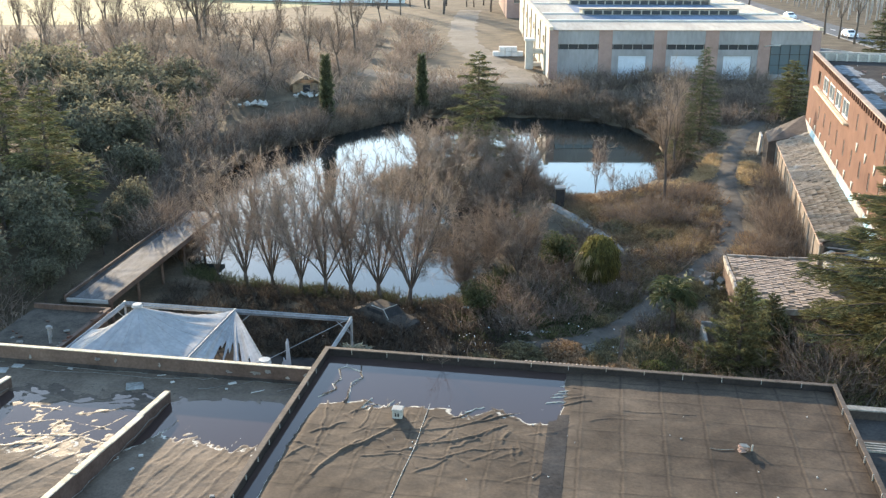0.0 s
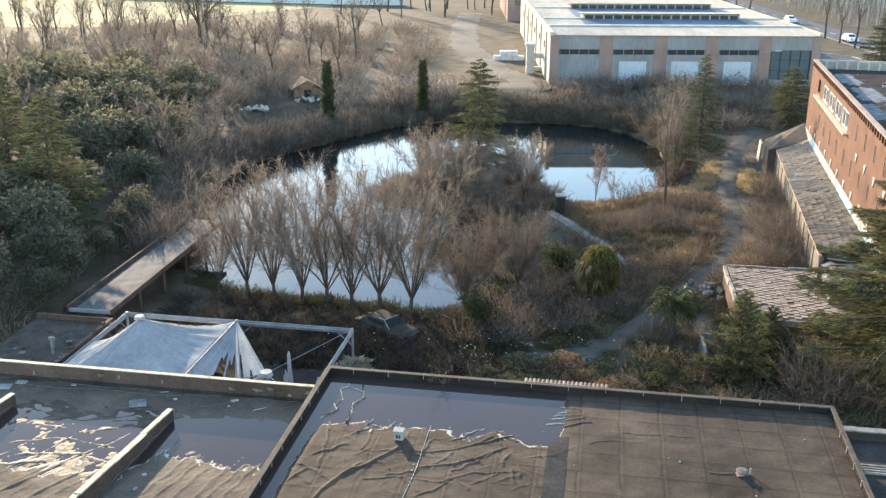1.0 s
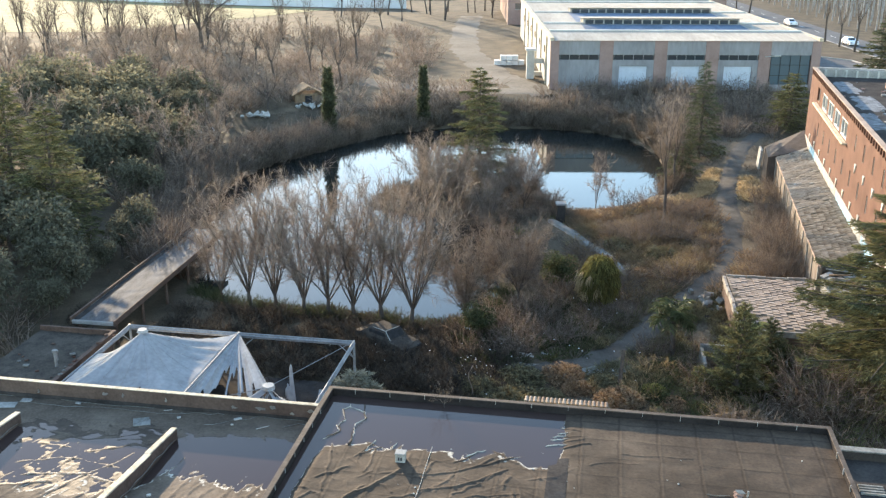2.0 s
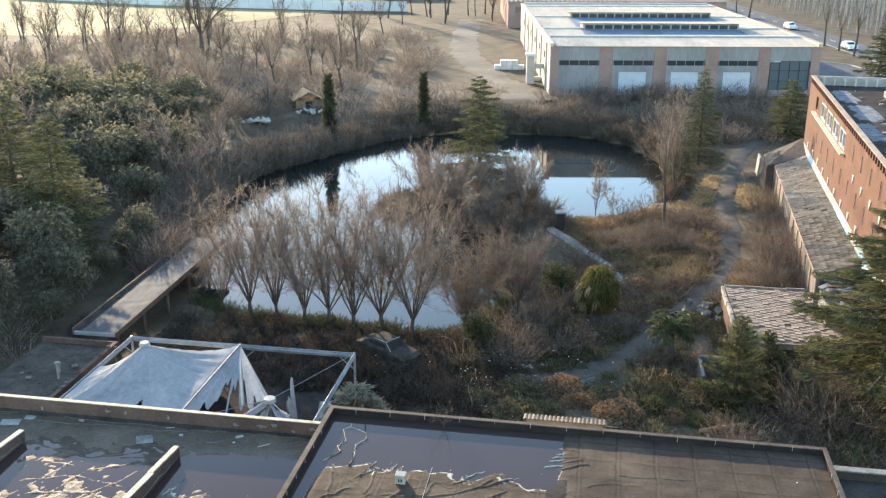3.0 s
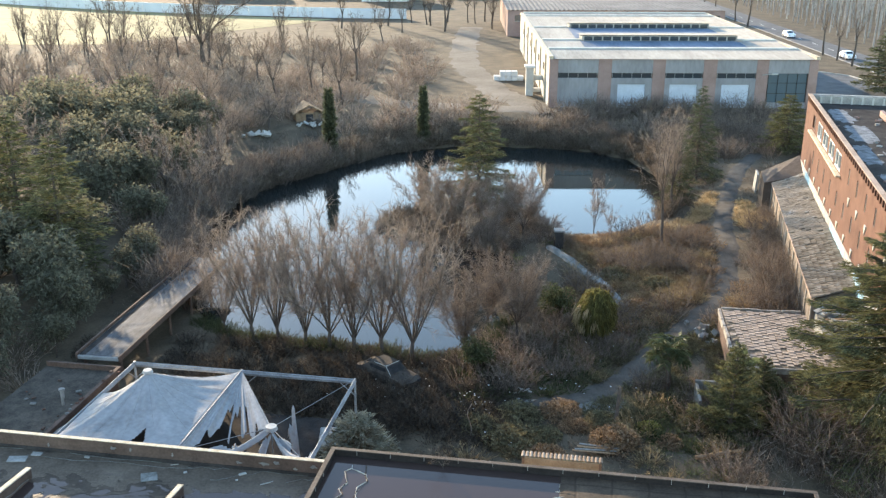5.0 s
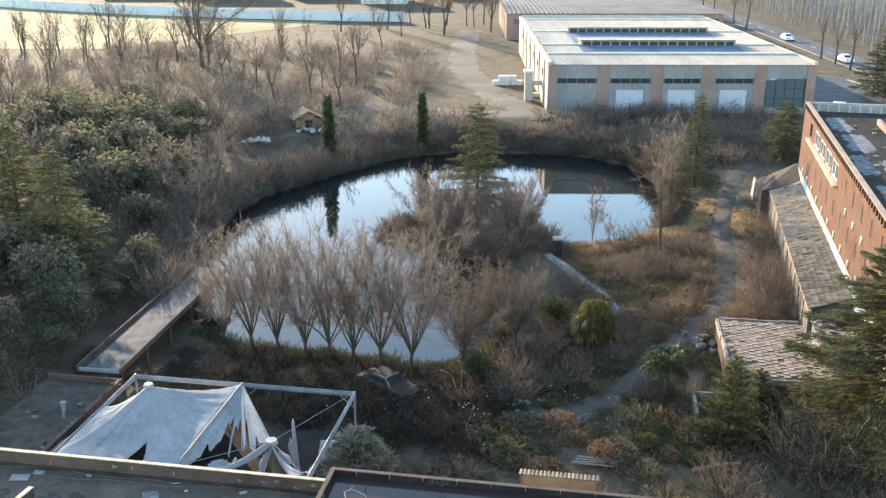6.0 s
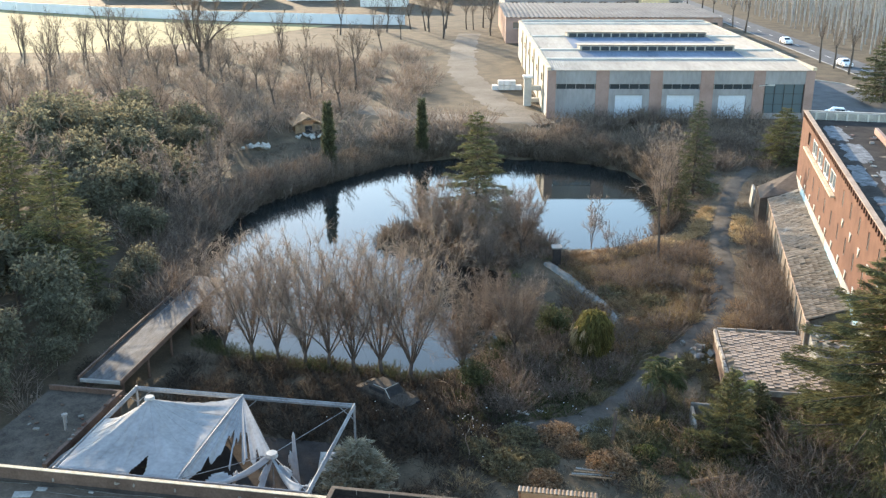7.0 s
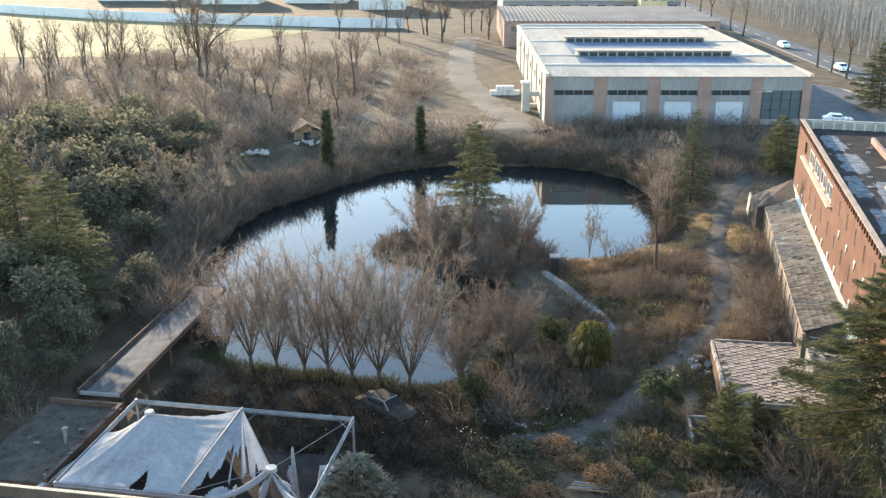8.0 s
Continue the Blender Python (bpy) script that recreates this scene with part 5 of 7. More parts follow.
for k in range(11):      # sewn seams that run from the ring to the edges
    a = -math.pi + 0.12 + k * (math.pi + 0.75) / 10
    bm, last = bmesh.new(), None
    for j in range(13):
        d = 0.4 + j * 0.42
        u, v = pu + math.cos(a) * d, pv + math.sin(a) * d
        if not (U0 + 0.08 < u < UM - 0.08 and V0 + 0.1 < v < V1 - 0.1) or (abs(u + 21.2) < 0.7 and v < 38.8):
            break
        q = (u, v, float(membrane_z(np.array(u), np.array(v), U0 + 0.05, UM - 0.03, V0 + 0.05, V1 - 0.05, pu, pv, 4.75)) + 0.012)
        if last:
            rod(bm, last, q, 0.005, 4)
        last = q
    if len(bm.verts):
        part("seam", bm, M_CONC, tent)
    else:
        bm.free()
part("mast", rod(bmesh.new(), (pu, pv, 0.3), (pu, pv, 4.72), 0.06, 8), M_STEEL, tent)


def rag(name, outline_fn, nu, nv, label):
    """A hanging piece of canvas with folds; outline_fn gives a place for 0..1, 0..1, or None where it is torn away."""
    v, keep = [], {}
    for a in range(nu + 1):
        for b in range(nv + 1):
            p = outline_fn(a / nu, b / nv)
            if p is not None:
                keep[a, b] = len(v)
                v.append(p)
    f = [(keep[a, b], keep[a + 1, b], keep[a + 1, b + 1], keep[a, b + 1]) for a in range(nu) for b in range(nv)
         if all(k in keep for k in ((a, b), (a + 1, b), (a + 1, b + 1), (a, b + 1)))]
    ob = put(name, array_mesh(name, v, f, True), M_CANVAS, tent, label)
    s = ob.modifiers.new("thickness", "SOLIDIFY"); s.thickness = 0.012
    return ob


ring2 = (-15.4, 40.3, 2.95)


def flap(a, b):
    """East half: still tied to the middle beam and its cable, torn into tongues lower down."""
    tear = 0.8 + 0.06 * math.sin(b * 17 + 1) + 0.05 * math.sin(b * 41) + (0.15 if b < 0.14 or b > 0.86 else 0.0)
    gap = 0.5 + 0.07 * math.sin(b * 29) + 0.05 * math.sin(b * 67 + 2) + 0.5 * abs(b - 0.44)
    if a > tear or (0.26 < b < 0.62 and a > gap and not 0.43 < b < 0.47) or (0.72 < b < 0.75 and a > 0.5):
        return None
    left = Vector((UM + 0.05, V1 - 0.1 - a * 8.2, TH - 0.03))
    right = Vector((UM, V1, TH)).lerp(Vector(ring2), a * 1.05)
    p = left.lerp(right, b)
    p.z -= 0.9 * a * math.sin(math.pi * min(1, b)) * (0.5 + a) + (0.06 * math.sin(b * 34) + 0.03 * math.sin(b * 71)) * a * 1.6
    return tuple(p)


rag("canvas_flap", flap, 90, 110, "torn canvas tongues hanging from the frame")
part("ring", bmesh.ops.create_cone(bm := bmesh.new(), cap_ends=True, segments=16, radius1=0.32, radius2=0.28, depth=0.2, matrix=Matrix.Translation(ring2)) and bm, M_CONC_L, tent, "fallen peak ring")
part("mast", rod(bmesh.new(), (ring2[0], ring2[1], 0.3), ring2, 0.05, 8), M_STEEL, tent)
for c in ((U1, V1), (U1, V0), (UM, V1), (UM, V0)):
    part("cable", rod(bmesh.new(), ring2, (*c, TH), 0.018, 5), M_STEEL, tent)


def strip(p0, p1, w0, w1, sag, seed):
    p0, p1 = Vector(p0), Vector(p1)
    side = (p1 - p0).cross(Vector((0, 0, 1))).normalized()

    def fn(a, b):
        w = w0 + (w1 - w0) * a
        if b > 0.75 + 0.25 * math.sin(a * 11 + seed) or w < 0.04:
            return None
        p = p0.lerp(p1, a) + side * (b - 0.5) * w - Vector((0, 0, sag * math.sin(math.pi * a) + 0.12 * math.sin(b * 9 + seed + a * 4)))
        return tuple(p)
    return fn


rag("canvas_strip", strip((U1 - 0.2, V0 + 0.5, TH - 0.1), ring2, 1.2, 0.3, 0.35, 1), 24, 10, "twisted strip of torn canvas")
rag("canvas_strip", strip((-14.6, 41.2, 3.7), (-14.3, 40.0, 1.0), 0.25, 0.9, 0.0, 3), 16, 8, "canvas tongue hanging upright from the cable")
rag("canvas_strip", strip((ring2[0], ring2[1], 2.9), (-15.9, 38.0, 1.3), 0.4, 0.8, 0.1, 4), 16, 8, "twisted strip of torn canvas")
rag("canvas_strip", strip((U1 - 0.1, V0 + 1.6, TH - 0.1), (-14.2, 38.2, 0.9), 0.9, 0.5, 0.3, 5), 16, 8, "twisted strip of torn canvas")
rag("canvas_strip", strip((ring2[0] - 0.1, ring2[1], 2.9), (UM + 0.3, V0 + 1.0, 2.4), 0.5, 1.4, 0.45, 7), 24, 10, "slack swag of torn canvas")
rag("canvas_strip", strip((-17.0, 39.3, 2.4), (-17.3, 38.6, 1.1), 0.5, 0.25, 0.1, 2), 12, 8, "canvas tongue hanging from the swag")
tagged(part("tent_floor", cube(U0, U1, V0, V1, 0.3, 0.55, 0.02), M_FELT_D, None, m=HALL), "grey concrete floor under the tent", "floor", kind="structure")
tbl = thing("old_cabinet", "grey metal cabinet lying under the tent frame", "cabinet", m=HALL @ pose(-13.4, 43.2, 0.55, 0, 0, 12))
part("body", cube(-0.45, 0.45, -1.0, 1.0, 0, 0.45, 0.02), M_STEEL, tbl)
part("door", cube(-0.4, 0.4, -0.95, 0.95, 0.45, 0.47, 0.005), M_CONC, tbl)

# ---- covered walk and low roof on the west side ----
WALK = pose(-20.1, 51.7, 0, 0, 0, -8)
can = thing("covered_walkway", "wide concrete covered walkway with frosty flat roof", "canopy", m=WALK)
part("roof_slab", cube(-2.3, 0.3, 0, 17.8, 1.95, 2.18, 0.02), M_CONC, can)
put("roof_felt", sheet(-2.25, -1.85, 0.1, 17.7, 0.1, lambda u, v: 2.2 + 0.012 * wave(u, v, 1.5)), M_FELT_D, can, "dark strip of roofing felt along the west edge")
put("roof_felt", sheet(-1.85, 0.25, 0.1, 17.7, 0.1, lambda u, v: 2.2 + 0.012 * wave(u, v, 1.5)), mat("frosted_roof", (0.04, 0.038, 0.036), (0.14, 0.143, 0.146), 1.0, 0.85, 0.3, 9, c3=(0.42, 0.44, 0.46), stretch=(1.8, 0.45, 1)), can, "frosted roofing felt")
part("edge", cube(-2.42, -2.3, 0, 17.8, 1.95, 2.36, 0.01), M_RENDER, can)
part("edge", cube(0.3, 0.38, 0, 17.8, 1.9, 2.24, 0.01), M_RENDER, can)
for k in range(5):
    part("column", rod(bmesh.new(), (0.2, 0.5 + k * 3.5, 0), (0.2, 0.5 + k * 3.5, 1.95), 0.1, 8), M_RENDER, can)
    part("column", rod(bmesh.new(), (-2.1, 0.5 + k * 3.5, 0), (-2.1, 0.5 + k * 3.5, 1.95), 0.1, 8), M_RENDER, can)
low = thing("ruined_low_building", "low ruined building with dark littered flat roof", "building", m=HALL)
part("body", cube(-31.5, -27.05, 38.5, 46.6, 0.1, 1.95), M_RENDER, low)
put("roof", sheet(-31.5, -26.9, 38.5, 46.6, 0.2, lambda u, v: 1.985 + 0.02 * wave(u, v, 1.5) + 0.05 * np.clip(wave(u, v, 3.7), 0, 1) * np.clip(wave(v, u, 0.8), 0, 1)), mat("littered_roof", (0.035, 0.03, 0.024), (0.12, 0.1, 0.078), 1.3, 0.95, 0.6, 9, c3=(0.2, 0.175, 0.14)), low, "dark roof covered in leaf litter")
part("parapet", cube(-27.05, -26.8, 38.5, 46.75, 1.95, 2.3, 0.015), M_RENDER, low)
part("parapet", cube(-31.5, -27.05, 46.6, 46.75, 1.95, 2.3, 0.015), M_RENDER, low)
for u, v, hh in ((-28.0, 42.4, 0.9), (-28.4, 43.1, 0.5)):
    tagged(part("roof_flue", rod(rod(bmesh.new(), (u, v, 1.95), (u, v, 1.95 + hh), 0.08, 8), (u, v, 1.95 + hh), (u, v, 2.05 + hh), 0.14, 8), M_CONC, None, m=HALL), "short pale flue pipe on the low roof", "flue", "flues")
rr = np.random.default_rng(72)
for k in range(26):      # broken masonry along the low roof's edge
    q = rr.uniform(0.05, 0.17)
    u, v = (-27.2 + rr.normal(0, 0.25), rr.uniform(38.8, 46.2)) if k < 18 else (rr.uniform(-31, -27.5), rr.uniform(39.5, 46))
    tagged(part("masonry_lump", box(bmesh.new(), -q, q, -q * 0.6, q * 0.6, 0, q * 0.7, q * 0.15, pose(0, 0, 0, rr.uniform(-8, 8), rr.uniform(-8, 8), 0)), (M_RENDER, M_MOSSC, M_BRICK)[k % 3], None, m=HALL @ pose(u, v, 2.0 if u < -27.05 else 2.28, 0, 0, rr.uniform(0, 180))), "broken masonry lump on the ruined roof", "rubble", "ruined roof rubble")
gutterwall = thing("broken_gutter_wall", "broken concrete beam along the low roof", "beam", m=HALL)
part("beam", box(bmesh.new(), 0, 0.35, -7, 0, 1.7, 2.05, 0.02, pose(-26.4, 41.5, 0, 0, 0, -14)), M_CONC, gutterwall)

# ---- car wreck ----
def car(name, label, m, paint, wreck=False):
    c = thing(name, label, "car", "" if wreck else "cars on the road", m=m)
    bm = bmesh.new()
    prof = [(-2.0, 0.32), (-2.05, 0.7), (-1.7, 0.86), (-0.85, 0.95), (-0.35, 1.38), (0.95, 1.42), (1.55, 1.0), (2.0, 0.92), (2.05, 0.5), (1.95, 0.3)]
    rows = []
    for s, k in ((-0.82, 0.94), (-0.7, 1.0), (0.7, 1.0), (0.82, 0.94)):
        rows.append([bm.verts.new((s * (0.82 if zz > 1.2 else 1), yy, 0.3 + (zz - 0.3) * k)) for yy, zz in prof])
    for a, b in zip(rows, rows[1:]):
        for i in range(len(prof) - 1):
            bm.faces.new((a[i], a[i + 1], b[i + 1], b[i]))
    bm.faces.new(rows[0][::-1]); bm.faces.new(rows[-1])
    bmesh.ops.recalc_face_normals(bm, faces=bm.faces)
    body = part("body", bm, paint, c)
    G = M_TYRE if wreck else M_GLASS
    part("windscreen", box(bmesh.new(), -0.56, 0.56, -0.26, 0.26, -0.01, 0.012, 0, pose(0, -0.62, 1.17, 44, 0, 0)), G, body)
    part("rear_window", box(bmesh.new(), -0.54, 0.54, -0.28, 0.28, -0.01, 0.012, 0, pose(0, 1.27, 1.22, -35, 0, 0)), G, body)
    for sx in (-1, 1):
        part("side_window", box(bmesh.new(), -0.012, 0.012, -0.55, 0.75, 1.02, 1.32, 0, pose(sx * 0.745, 0.1, 0, 0, 0, 0)), G, body)
        part("headlight", box(bmesh.new(), -0.18, 0.18, -0.03, 0.03, -0.08, 0.08, 0.02, pose(sx * 0.55, -2.03, 0.68)), M_STEEL if not wreck else M_TYRE, body)
        for yy in (-1.3, 1.3):
            wh = part("wheel", rod(bmesh.new(), (sx * 0.62, yy, 0.31), (sx * 0.84, yy, 0.31), 0.31, 14), M_TYRE, c)
            part("rim", rod(bmesh.new(), (sx * 0.84, yy, 0.31), (sx * 0.855, yy, 0.31), 0.19, 10), M_STEEL, wh)
    return c


wreck_car = car("wrecked_car", "rusty burnt-out car wreck among dead weeds", pose(-3.8, 52.8, 0.1, 0, 2, 50), M_WRECK, True)
for p in ([(-0.6, -0.36, 1.41), (0.6, -0.36, 1.41)], [(-0.6, -0.36, 1.41), (-0.74, -0.9, 0.98)], [(-0.6, -0.36, 1.41), (-0.62, 0.6, 1.43)]):
    part("trim", rod(bmesh.new(), p[0], p[1], 0.02, 5), M_CONC_L, wreck_car, "thin pale outline along the roof edge")
for x, y, z, r in ((-2.6, 53.3, 0.55, 20), (-2.0, 52.4, 0.5, -30)):
    tagged(part("scrap_sheet", box(bmesh.new(), -0.7, 0.7, -0.3, 0.3, 0, 0.05, 0.01, pose(0, 0, 0.12, 8, 4, r)), M_WRECK, None, m=pose(x, y, float(height(x, y)))), "bent scrap car panel in the weeds", "scrap", "scrap panels")

# ---- road, far cars, far buildings ----
def flat_road(name, x0, x1, y0, y1, z, mt, label):
    tagged(part(name, cube(x0, x1, y0, y1, z - 0.3, z), mt, None), label, name.split(".")[0], kind="structure")


flat_road("road", 70.2, 77.2, 60, 700, 2.47, M_ASPH, "grey two-lane asphalt road")
flat_road("pavement", 50.5, 70.2, 128, 192, 2.45, M_ASPH, "asphalt yard beside the warehouse")
flat_road("kerb", 69.9, 70.19, 60, 700, 2.58, M_CONC, "pale concrete kerb")
VERGE = [(50.5, 170), (60.5, 163.6), (64.6, 158.5), (65.6, 152), (65.6, 128)]
bm = bmesh.new()
face = bm.faces.new([bm.verts.new((x, y, 2.42)) for x, y in [*VERGE, (69.88, 128), (69.88, 300), (50.5, 300)]])
up = bmesh.ops.extrude_face_region(bm, geom=[face])["geom"]
bmesh.ops.translate(bm, verts=[q for q in up if isinstance(q, bmesh.types.BMVert)], vec=(0, 0, 0.09))
bmesh.ops.recalc_face_normals(bm, faces=bm.faces)
tagged(part("verge", bm, M_GROUND, None), "rough brown grass verge between the yard and the road", "verge", kind="structure")
for (ax, ay), (bx, by) in zip(VERGE, VERGE[1:]):
    L, r = math.hypot(bx - ax, by - ay), math.degrees(math.atan2(by - ay, bx - ax))
    tagged(part("kerb", box(bmesh.new(), 0.0, L, -0.2, -0.02, 2.3, 2.6, 0.02, pose(ax, ay, 0, 0, 0, r)), M_CONC_L, None), "pale concrete kerb round the yard", "kerb", kind="structure")
for i in range(40):
    tagged(part("road_marking", cube(73.6, 73.75, 100 + i * 9, 103 + i * 9, 2.46, 2.476), M_WHITE, None), "white dashed centre line", "road marking", "road markings", kind="structure")
car("car", "white car on the asphalt road", pose(71.9, 211.5, 2.47, 0, 0, 0), M_PAINTW)
car("car", "white car on the asphalt road", pose(71.9, 178.6, 2.47, 0, 0, 0), M_PAINTW)
car("car", "white van parked beside the warehouse", pose(53.2, 131.0, 2.45, 0, 0, 75), M_PAINTW)


def shed(name, label, x0, x1, y0, y1, z1, wall, roof, bays, pitch=0.0, arches=0):
    b = thing(name, label, "building")
    part("wall", cube(x0, x1, y0, y0 + 0.4, 1.5, z1), wall, b)
    part("wall", cube(x0, x0 + 0.4, y0 + 0.4, y1, 1.5, z1), wall, b)
    part("wall", cube(x1 - 0.4, x1, y0 + 0.4, y1, 1.5, z1), wall, b)
    part("wall", cube(x0 + 0.4, x1 - 0.4, y1 - 0.4, y1, 1.5, z1), wall, b)
    if arches:
        w = (x1 - x0) / arches
        for k in range(arches):
            bm = bmesh.new()
            n = 10
            pts = [(x0 + w * k + w * (0.5 - 0.5 * math.cos(math.pi * j / n)), z1 - 0.2 + 1.3 * math.sin(math.pi * j / n)) for j in range(n + 1)]
            lo = [bm.verts.new((x, y0, zz)) for x, zz in pts]
            hi = [bm.verts.new((x, y1, zz)) for x, zz in pts]
            for j in range(n):
                bm.faces.new((lo[j], lo[j + 1], hi[j + 1], hi[j]))
            bm.faces.new(lo[::-1]); bm.faces.new(hi)
            part("vault", bm, roof, b)
    else:
        put("roof", corrugated(x0 - 0.2, x1 + 0.2, y0 - 0.3, (y0 + y1) / 2, z1 + 0.1, z1 + 0.1 + pitch, 1.0, 0.08), roof, b)
        put("roof", corrugated(x0 - 0.2, x1 + 0.2, (y0 + y1) / 2, y1 + 0.3, z1 + 0.1 + pitch, z1 + 0.1, 1.0, 0.08), roof, b)
    for k in range(bays):
        x = x0 + (x1 - x0) * (k + 0.3) / bays
        wdw = part("window", cube(x, x + (x1 - x0) / bays * 0.5, y0 - 0.04, y0, z1 - 2.2, z1 - 1.0), M_GLASS, b)
        part("sill", cube(x - 0.1, x + (x1 - x0) / bays * 0.5 + 0.1, y0 - 0.14, y0 - 0.04, z1 - 2.32, z1 - 2.2), M_CONC, wdw)
    return b


shed("factory_shed", "brown brick factory shed with dull grey roof", 11.5, 58, 212, 248, 7.9, M_BRICKD, mat("dull_flat_roof", (0.09, 0.09, 0.09), (0.17, 0.168, 0.165), 0.2, 0.9, 0.2, 12), 9, 0.25)
shed("vaulted_shed", "pale factory with a row of vaulted roofs", 14, 62, 268, 300, 7.6, M_PANELW, M_CONC_L, 10, 0, 9)
shed("ochre_house", "small ochre house beside the road", 50, 57, 262, 267, 10.5, mat("ochre_render", (0.5, 0.4, 0.22), (0.66, 0.55, 0.34), 0.4, 0.85, 0.1), M_TERRA, 3, 1.0)
shed("long_factory", "long pale factory far behind the field", -10, 40, 330, 360, 9, M_PANELW, M_CONC_L, 12, 1.0)
for x0, x1, y0, z1, lab in ((-118, -92, 330, 8.5, "pale farmhouse far beyond the field"), (-84, -62, 318, 9.5, "white villa far beyond the field"), (-54, -34, 322, 8, "low white factory far beyond the field"), (-28, -14, 300, 9, "pale warehouse far beyond the trees")):
    shed("far_building", lab, x0, x1, y0, y0 + 14, z1, M_WHITE, M_CONC_L, 6, 1.6)
fence = thing("sheet_fence", "long white sheet fence along the field", "fence")
pts = [(-190, 330), (-150, 300), (-121, 283), (-90, 268), (-60, 258), (-27, 250.5), (-12, 249)]
for (ax, ay), (bx, by) in zip(pts, pts[1:]):
    L = math.hypot(bx - ax, by - ay)
    r = math.degrees(math.atan2(by - ay, bx - ax))
    n = int(L / 6)
    for k in range(n):
        part("panel", box(bmesh.new(), 0.05, L / n - 0.05, -0.04, 0.04, 0, 2.6, 0.0, pose(ax + (bx - ax) * k / n, ay + (by - ay) * k / n, 2.3, 0, 0, r)), M_FENCE, fence)
bm = bmesh.new()
f = [bm.verts.new(c) for c in ((-330, 190, 2.47), (-70, 196, 2.47), (-38, 236, 2.47), (-30, 247, 2.47), (-62, 256, 2.47), (-120, 281, 2.47), (-190, 328, 2.47), (-330, 380, 2.47))]
bm.faces.new(f)
tagged(part("field", bm, M_FIELD, None), "pale green winter field in low sun", "field", kind="structure")
ribbon("yard", [(14, 127.5), (8, 136), (5, 150), (2, 170), (2, 200), (4, 230)], 6, 0.04, M_YARD, "bare gravel yard and track", "yard", step=2, rag=0.8)
ribbon("yard", [(12, 128.6), (0, 130.5), (-10, 134), (-18, 142)], 5, 0.06, M_YARD, "pale bare earth beside the warehouse", "yard", step=2, rag=0.8)
hut = thing("garden_hut", "small timber hut with a pale gabled roof", "hut", m=pose(-19.2, 125, 0.9, 0, 0, 20))
part("wall", cube(-1.7, 1.7, -1.4, 1.4, 0, 2.0), M_WOOD, hut)
part("door", cube(-0.4, 0.5, -1.45, -1.4, 0.05, 1.8), M_TYRE, hut)
for sx in (-1, 1):
    part("roof_side", box(bmesh.new(), -1.2, 1.2, -1.8, 1.8, 0, 0.1, 0.01, pose(sx * 1.0, 0, 2.45, 0, sx * 28, 0)), M_WOOD, hut)
for x, y, lab in ((-30.3, 110.5, "white plastic sheet caught in the hedge"), (-18.3, 121.5, "white rubble beside the hut"), (-24.5, 118, "white rubble heap in the brush")):
    heap = thing("rubble_heap", lab, "rubble", m=pose(x, y, float(height(x, y)) + 0.1))
    rr = np.random.default_rng(int(x * 10) % 97)
    for k in range(14):
        q = rr.uniform(0.15, 0.5)
        part("chunk", box(bmesh.new(), -q, q, -q * 0.6, q * 0.6, -0.08, 0.1, 0.03, pose(rr.normal(0, 0.9), rr.normal(0, 0.5), 0.1 + rr.random() * 0.3, rr.uniform(-40, 40), rr.uniform(-40, 40), rr.uniform(0, 180))), M_CONC_L, heap)
post = thing("leaning_post", "dark leaning wooden post in the weeds", "post")
part("post", rod(bmesh.new(), (9.15, 47.2, 0.2), (9.35, 47.5, 2.6), 0.12, 7, 0.1), M_BARK, post)
pil = thing("stone_pillar", "short dark stone pillar beside the walk", "pillar")
part("shaft", cube(8.75, 9.45, 77.2, 77.9, 0.2, 1.9, 0.05), M_FELT_D, pil)
part("cap", cube(8.65, 9.55, 77.1, 78.0, 1.9, 2.05, 0.03), M_CONC, pil)


# ---- plants ----
def unit(v):
    return v / (np.linalg.norm(v) + 1e-9)


def limb(rng, p, d, L, r, n, wob, up, out):
    """A bent limb in n pieces; returns its points."""
    pts = [p]
    for i in range(n):
        d = unit(d + rng.normal(0, wob, 3) + np.array([0, 0, up]))
        q = p + d * L / n
        ra, rb = r * (1 - 0.8 * i / n), r * (1 - 0.8 * (i + 1) / n)
        out.append((*p, *q, ra, rb))
        p = q
        pts.append(p)
    return pts, d


